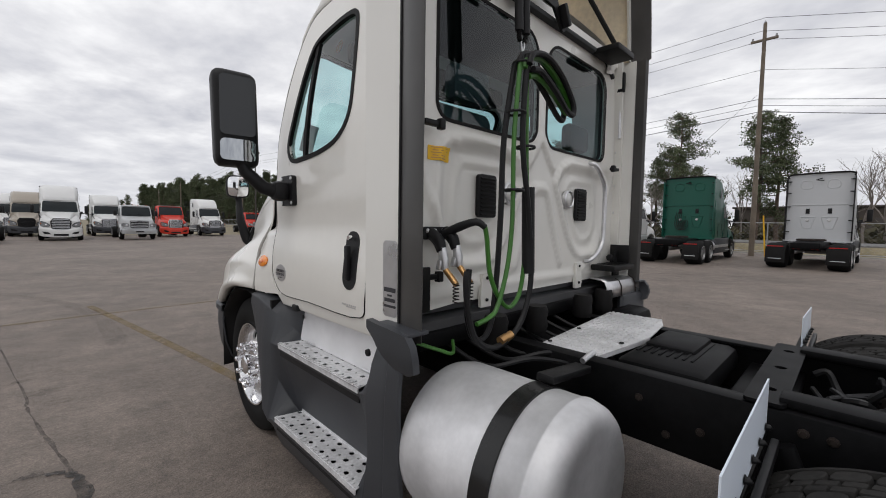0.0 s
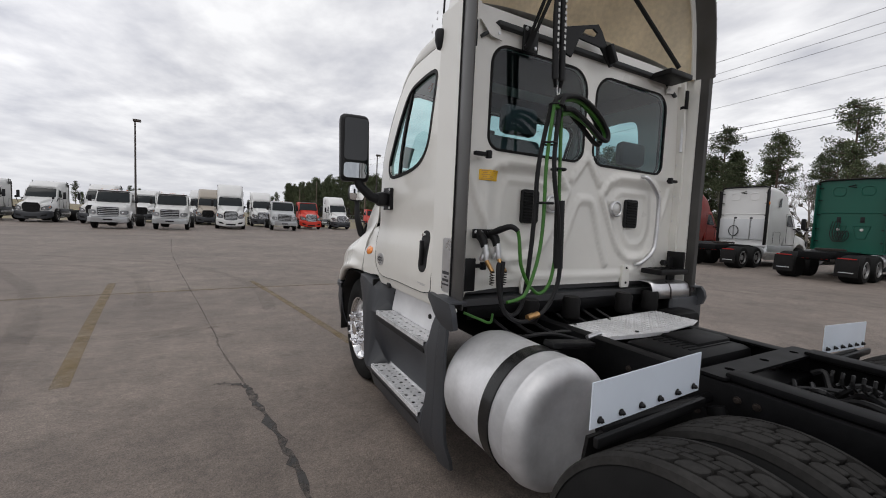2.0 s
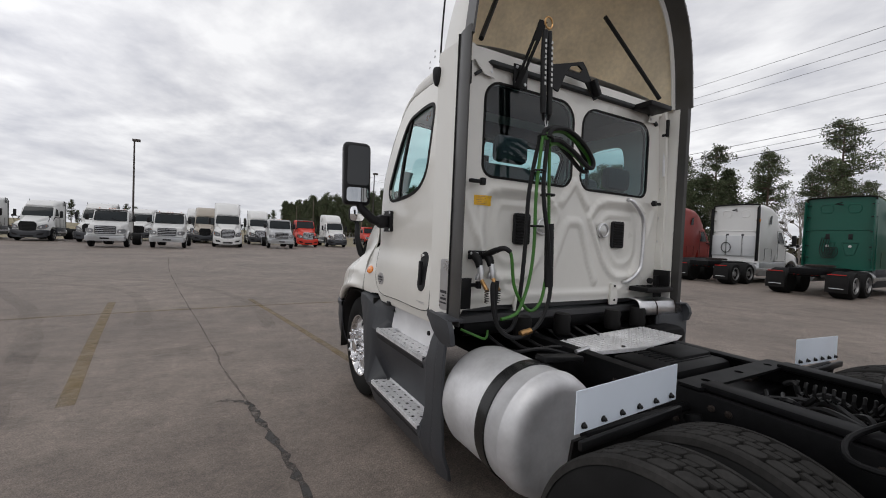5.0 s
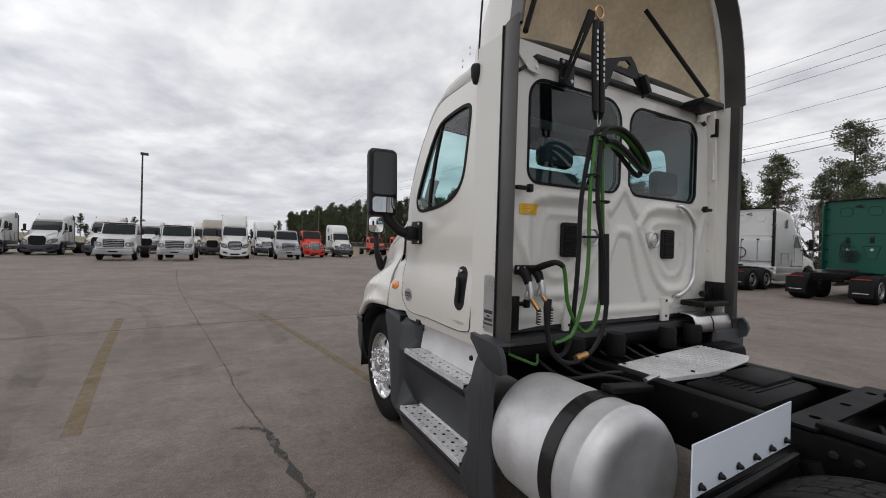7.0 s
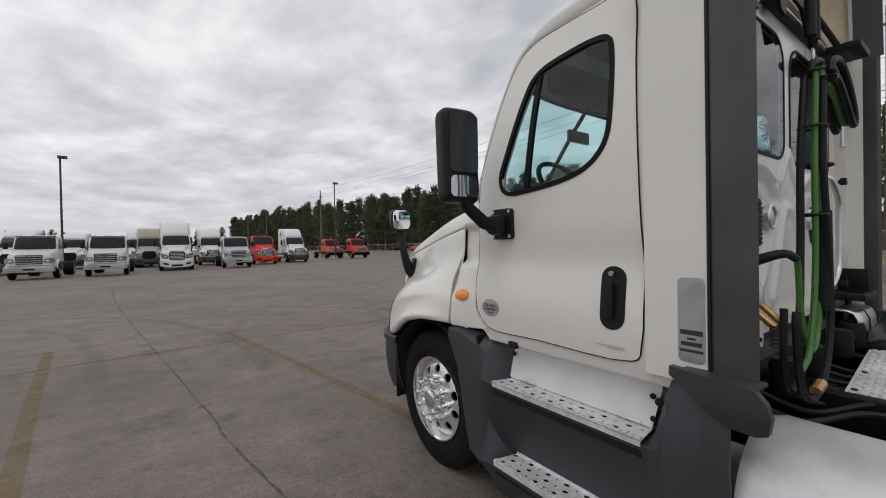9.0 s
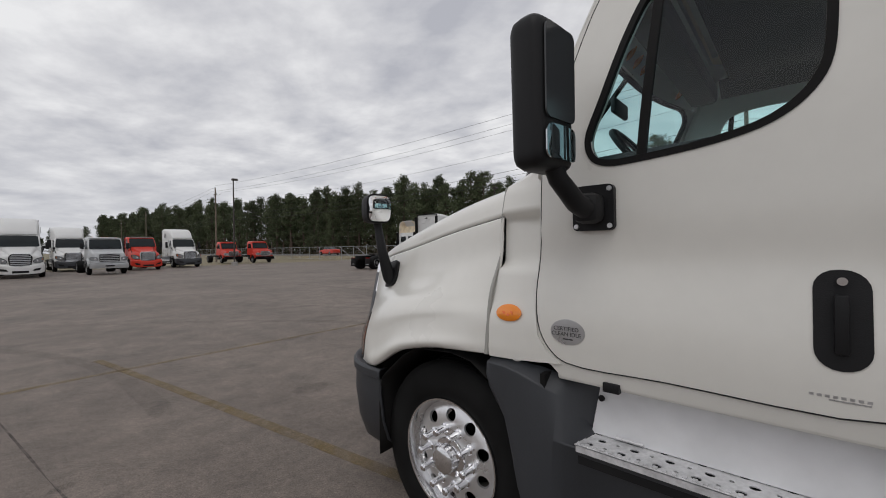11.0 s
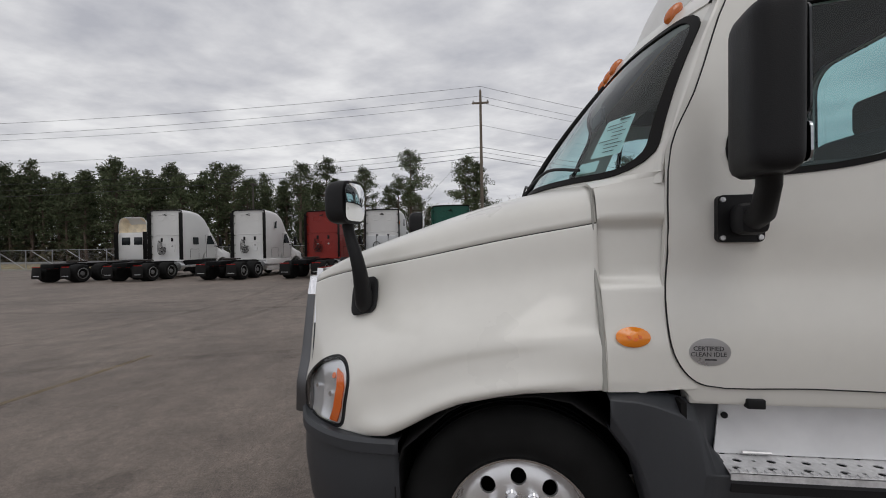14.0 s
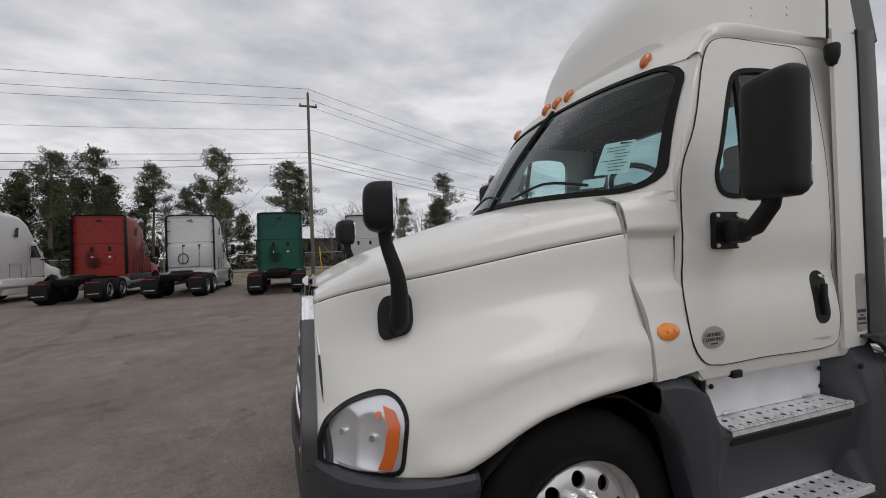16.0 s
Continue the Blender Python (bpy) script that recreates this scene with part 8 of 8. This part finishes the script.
def bare_tree(seed, H):
    rnd = random.Random(seed)
    t = thing("bare_tree", "leafless grey winter tree with fine twigs", "tree")
    bm = bmesh.new()

    def grow(p, d, L, r, depth):
        q = p + d * L
        mid = (p + q) / 2 + Vector((rnd.gauss(0, 0.05), rnd.gauss(0, 0.05), 0)) * L
        tube(bm, [p, mid, q], [r, r * 0.85, r * 0.65], 5 if depth < 2 else 3, 0, False)
        if depth == 5:
            return
        for k in range(2 if depth else 3):
            a = Vector((rnd.gauss(0, 0.5), rnd.gauss(0, 0.5), rnd.gauss(0.12, 0.25)))
            grow(p.lerp(q, rnd.uniform(0.6, 1.0)), (d + a).normalized(), L * rnd.uniform(0.62, 0.82), r * 0.58, depth + 1)
        if depth < 3:
            grow(q, (d + Vector((rnd.gauss(0, 0.2), rnd.gauss(0, 0.2), 0.1))).normalized(), L * 0.75, r * 0.62, depth + 1)
    grow(Vector((0, 0, 0)), Vector((0, 0, 1)), H * 0.30, 0.13, 0)
    part("trunk", bm, BAREB, t)
    return t


def build_trees():
    variants = [pine(1, 12.0, 0.30, 2.9), pine(2, 13.0, 0.40, 3.3), pine(3, 11.0, 0.12, 2.9), pine(4, 13.5, 0.44, 3.4), pine(5, 12.5, 0.20, 3.1), pine(6, 8.5, 0.06, 2.8)]
    thin = [pine(11, 12.0, 0.16, 2.5, 0.4), pine(12, 13.0, 0.24, 2.7, 0.4), pine(13, 11.2, 0.08, 2.4, 0.4), pine(14, 12.5, 0.12, 2.6, 0.4)]
    bares = [bare_tree(21, 10.0), bare_tree(22, 8.5), bare_tree(23, 11.0)]
    used = set()
    rnd = random.Random(77)

    def put(src, x, y, sc, group):
        base = src
        m = pose(x, y, -0.06, 0, 0, rnd.uniform(0, 360)) @ Matrix.Scale(sc, 4)
        if base.name in used:
            ob = copy_thing(base, m)
            ob.matrix_basis = m
        else:
            ob = base
            ob.matrix_world = m
            used.add(base.name)
        tagged(ob, group=group)
    wood = "pines of the roadside wood"
    # the long wood beside the road: three ranks
    for rank, (x0, step) in enumerate(((54, 2.5), (57.5, 3.4), (63, 4.0))):
        y = 24 + rank * 1.3
        while y < 330:
            put(variants[rnd.randrange(6)] if rank == 0 and y < 40 else thin[rnd.randrange(4)], x0 + rnd.uniform(-2, 2) - 0.055 * (y - 24) * (1 if y < 250 else 0.9), y, rnd.uniform(0.90, 1.14) * interp(y, (30, 60, 110, 200, 330), (0.98, 1.12, 1.25, 1.5, 1.75)), wood)
            y += step * rnd.uniform(0.6, 1.4) * (1 if y < 110 else 2.1)
    # looser trees towards the pole
    near = 1.04
    for x, y, k, sc in ((55, 19.5, 1, 1.0), (58, 15.0, 3, 0.86), (54, 12.5, 0, 0.82), (60, 22, 2, 1.0), (63, 18, 4, 0.9), (62, 10.5, 5, 0.9), (66, 13.5, 4, 0.8),
                        (48, 10.9, 3, 0.98), (47, 25.5, 1, 0.95), (47.5, 3.8, 0, 1.02), (48.5, 2.4, 4, 0.94), (48, -14.5, 5, 0.9), (52, -17, 3, 0.9), (56, -12.0, 4, 0.75), (70, -22, 2, 1.0), (50, -24, 1, 0.9), (52, -30, 4, 1.0), (58, -27, 0, 1.0)):
        put(variants[k], x, y, sc * near, wood)
    for x, y, k, sc in ((50, 21.5, 0, 0.8), (52, 17.6, 2, 0.75), (49, 14.0, 1, 1.0), (51, 11.2, 0, 1.0), (56, 6.4, 2, 0.9), (55, -1.5, 1, 0.85), (52, -3.6, 0, 1.0), (50, -6.5, 2, 1.0), (54, -8.5, 1, 1.0), (49, -10.5, 0, 0.9), (57, -5.0, 2, 0.95), (60, -16, 0, 1.0)):
        put(bares[k], x, y, sc, "bare trees at the wood's edge")
    # low distant wood behind the left-hand row
    rr = random.Random(3)
    for k in range(64):
        x = -60 + 1.9 * k + rr.uniform(-1, 1)
        d = 190 + rr.uniform(-12, 12) - 0.3 * max(0, x)
        if -50 < x < 34 and not (-30 < x < -12):
            put(thin[k % 4], x, d, rr.uniform(0.5, 0.8), "far woods")
    # understory thicket: one dark mass of brush
    verts, faces = [], []
    rnd2 = random.Random(9)
    for k in range(26000):
        y = -40 + 330 * rnd2.random() ** 1.3
        x = 56 - 0.055 * max(0, y - 24) + rnd2.uniform(-3.5, 14)
        if y < 22 and rnd2.random() < 0.45:
            continue
        z = abs(rnd2.gauss(0, 2.3)) * (1 if y > 20 else 0.45)
        s = rnd2.uniform(0.3, 0.8)
        d = Vector((rnd2.gauss(0, 1), rnd2.gauss(0, 1), rnd2.gauss(0.4, 0.6))).normalized()
        w = d.cross(Vector((rnd2.gauss(0, 1), rnd2.gauss(0, 1), rnd2.gauss(0, 1)))).normalized() * s * 0.5
        c = Vector((x, y, z))
        n = len(verts)
        verts.extend([c - w * 0.5, c + w * 0.5, c + d * s + w, c + d * s - w])
        faces.append((n, n + 1, n + 2, n + 3))
    me = bpy.data.meshes.new("undergrowth")
    me.from_pydata(verts, [], faces)
    me.materials.append(BRUSH)
    tagged(new("undergrowth", me), "dark brown and green brush under the pines", "undergrowth", kind="stuff")


BRUSH = leaf_mat("winter_brush", (0.034, 0.034, 0.020), (0.090, 0.080, 0.046))


def pole(x, y, H, arm_z, label):
    p = thing("utility_pole", label, "pole")
    part("shaft", tb([(x, y, -0.3), (x + 0.02, y, H * 0.5), (x, y, H)], [0.14, 0.115, 0.085], 12), WOODP, p)
    part("crossarm", bx((x, y, arm_z), (0.12, 1.2, 0.12), Matrix.Rotation(radians(0), 3, "Z"), 0.01), WOODP, p)
    for dy in (-0.52, 0.52):
        part("insulator", lt([(0.05, 0), (0.06, 0.05), (0.03, 0.08), (0.05, 0.12), (0, 0.16)], 10, "z", (x, y + dy, arm_z + 0.06)), GALV, p)
    part("insulator", lt([(0.04, 0), (0.06, 0.05), (0.03, 0.1), (0, 0.16)], 10, "z", (x, y, H)), GALV, p)
    return p


def lamp_post(x, y, H, heads=1, ang=0.0):
    p = thing("lamp_post", "dark steel yard lamp post with box head", "lamp post")
    part("shaft", tb([(x, y, 0.0), (x, y, H)], [0.085, 0.06], 10), BRONZE, p)
    part("base", lt([(0.0, 0.4), (0.28, 0.4), (0.30, 0.0), (0.0, 0.0)], 16, "z", (x, y, 0)), KERBM, p)
    for k in range(heads):
        a = ang + math.pi * k
        part("head", bx((x + 0.35 * math.cos(a) * (1 if heads > 1 else 0.4), y + 0.35 * math.sin(a) * (1 if heads > 1 else 0.4), H + 0.05), (0.55, 0.36, 0.20), Matrix.Rotation(a, 3, "Z"), 0.02), BRONZE, p)
    return p


def build_lines_and_fence():
    P1, P2, P3, P0 = (26.5, 1.15), (19.2, 64.0), (22.0, 150.0), (58, -52.0)
    pole(*P1, 12.9, 12.0, "tall weathered wooden utility pole with crossarm")
    for q in (P2, P3, P0):
        pole(*q, 11.0, 10.0, "far wooden utility pole with crossarm")
    pole(22, 120, 11.5, 10.6, "far wooden utility pole with crossarm")
    w = thing("power_lines", "black overhead wires slung from pole to pole", "wires")

    def span(a, b, za, zb, sag, r, off=0.0):
        pts = []
        for k in range(25):
            t = k / 24
            pts.append((a[0] + (b[0] - a[0]) * t, a[1] + (b[1] - a[1]) * t + off, za + (zb - za) * t - sag * 4 * t * (1 - t)))
        part("wire", tb(pts, r, 4), WIRE, w)
    for (a, za), (b, zb) in (((P0, 13.0), (P1, 13.1)), ((P1, 13.1), (P2, 11.2)), ((P2, 11.0), (P3, 11.0))):
        d = zb - za
        top = za
        span(a, b, za + 0.1, zb + 0.1, 0.9, 0.012)
        for dy, dz in ((-0.02, -0.95), (0.0, -1.05)):
            span((a[0] + (0.8 if dy else -0.8), a[1]), (b[0] + (0.8 if dy else -0.8), b[1]), za + dz * 0.85, zb + dz * 0.85, 1.0, 0.011)
        span(a, b, za - 2.7, zb - 2.7, 1.1, 0.010)
        span(a, b, za - 4.3, zb - 4.3, 1.0, 0.016)
        span(a, b, za - 4.65, zb - 4.65, 1.1, 0.012)
        span(a, b, za - 5.0, zb - 5.0, 1.2, 0.020)
    # guy wires and a yellow guard at the near pole
    part("guy_wire", tb([(P1[0], P1[1], 9.2), (P1[0] - 0.5, P1[1] + 3.0, 6.2), (P1[0] - 1.0, P1[1] + 6.5, 2.0), (P1[0] - 1.3, P1[1] + 8.0, 0.0)], 0.008, 4), WIRE, w)
    part("guy_wire", tb([(P1[0], P1[1], 8.2), (P1[0], P1[1] - 0.62, 0.0)], 0.008, 4), WIRE, w)
    g = thing("guy_guard", "yellow plastic guard on the pole's guy wire", "guard")
    part("tube", tb([(P1[0], P1[1] - 0.62, 0.0), (P1[0], P1[1] - 0.45, 2.3)], 0.035, 8), YELLOWS, g)
    # yard lamps
    lamp_post(-8.9, 40.0, 8.9)
    lamp_post(14.0, 43.2, 9.0)
    lamp_post(31.5, 22.2, 7.6, 1)
    lamp_post(45.2, -7.6, 7.7, 1)
    lamp_post(-26, -18, 9.0, 2, 0.6)
    # chain link fence: posts, rails, mesh of thin wires
    f = thing("chain_link_fence", "galvanised chain link fence along the road", "fence")
    y = -26.0
    post = None
    while y < 120:
        o = part("post", tb([(31.0, y, 0), (31.0, y, 2.0)], 0.035, 6), GALV, f) if post is None else new("post", post.data)
        if post is None:
            post = o
            y0 = y
        else:
            o.parent = f
            o.location = (0, y - y0, 0)
        y += 3.0
    for z in (0.12, 1.95):
        part("rail", tb([(31.0, -26, z), (31.0, 120, z)], 0.025, 6), GALV, f)
    bm = bmesh.new()
    for k in range(0, 600):
        yy = -26 + 0.24 * k
        for d in (1, -1):
            ya, yb = (yy, yy + 1.8) if d > 0 else (yy + 1.8, yy)
            a, b = Vector((31.0, ya, 0.12)), Vector((31.0, yb, 1.92))
            n = Vector((0, 0.0035, 0.0))
            bm.faces.new([bm.verts.new(p) for p in (a - n, a + n, b + n, b - n)])
    part("mesh", bm, GALV, f)
    for yy in (34, 38, 42, 46):
        part("brace", tb([(30.9, yy, 0.1), (30.9, yy + 3.2, 1.9)], 0.03, 6), GALV, f)


def build_far_things():
    # dark low building behind the pole and a roadside sign
    b = thing("warehouse", "long low dark brown building beyond the road", "building")
    part("wall", bx((84, -2, 2.4), (10, 26, 4.8), None, 0.05), WALLB, b)
    part("roof", bx((84, -2, 4.95), (10.6, 26.6, 0.3), None, 0.03), BRONZE, b)
    for k in range(5):
        part("door", bx((78.97, -11 + 4.6 * k, 1.7), (0.08, 3.0, 3.2), None, 0.01), BRONZE, b)
    s = thing("road_sign", "red rectangular dealer sign with white outline", "sign")
    sx, sy = 44.6, -47.2
    part("post", tb([(sx, sy, 0), (sx, sy, 6.6)], 0.14, 10), BRONZE, s)
    part("panel", bx((sx - 0.1, sy, 5.7), (0.3, 2.9, 1.9), Matrix.Rotation(radians(35), 3, "Z"), 0.02), PORANGE, s)
    R = Matrix.Translation((sx - 0.1, sy, 5.7)) @ Matrix.Rotation(radians(35), 4, "Z")
    for c, z in (((-0.157, 0, 0.28), (0.004, 2.4, 0.07)), ((-0.157, 0, -0.28), (0.004, 2.4, 0.07)), ((-0.157, 1.17, 0), (0.004, 0.07, 0.5)), ((-0.157, -1.17, 0), (0.004, 0.07, 0.5)), ((-0.157, 0, 0), (0.004, 1.9, 0.2))):
        bm = bx(c, z)
        bmesh.ops.transform(bm, matrix=R, verts=bm.verts)
        part("print_bar", bm, PW, s)
    # red car on the road
    c = thing("car", "small red saloon car on the road", "car")
    bm = bmesh.new()
    st = [(-2.1, 0.75, 0.45, 0.85, 0.1, 0.05), (-1.9, 0.86, 0.3, 0.98, 0.12, 0.06), (-0.9, 0.88, 0.28, 1.02, 0.12, 0.06), (0.6, 0.88, 0.28, 1.0, 0.12, 0.06), (1.7, 0.86, 0.3, 0.86, 0.12, 0.08), (2.1, 0.72, 0.42, 0.72, 0.1, 0.05)]
    body(c, "body", st, PORANGE)
    body(c, "cabin", [(-1.5, 0.72, 0.95, 1.05, 0.04, 0.1), (-0.8, 0.76, 0.95, 1.42, 0.12, 0.2), (0.1, 0.76, 0.95, 1.44, 0.12, 0.2), (0.9, 0.74, 0.95, 1.02, 0.04, 0.1)], DARKGLASS)
    for x in (-0.80, 0.80):
        for y in (-1.3, 1.35):
            far_wheel(c, x, y, 0.32, 0.2, False, 20)
    c.matrix_world = pose(36.0, 60.0, 0.58, 0, 0, 0)


WALLB = mat("dark_brown_cladding", (0.06, 0.048, 0.04), 0.8, stain=0.15, sscale=0.6)
build_trees()
build_lines_and_fence()
build_far_things()
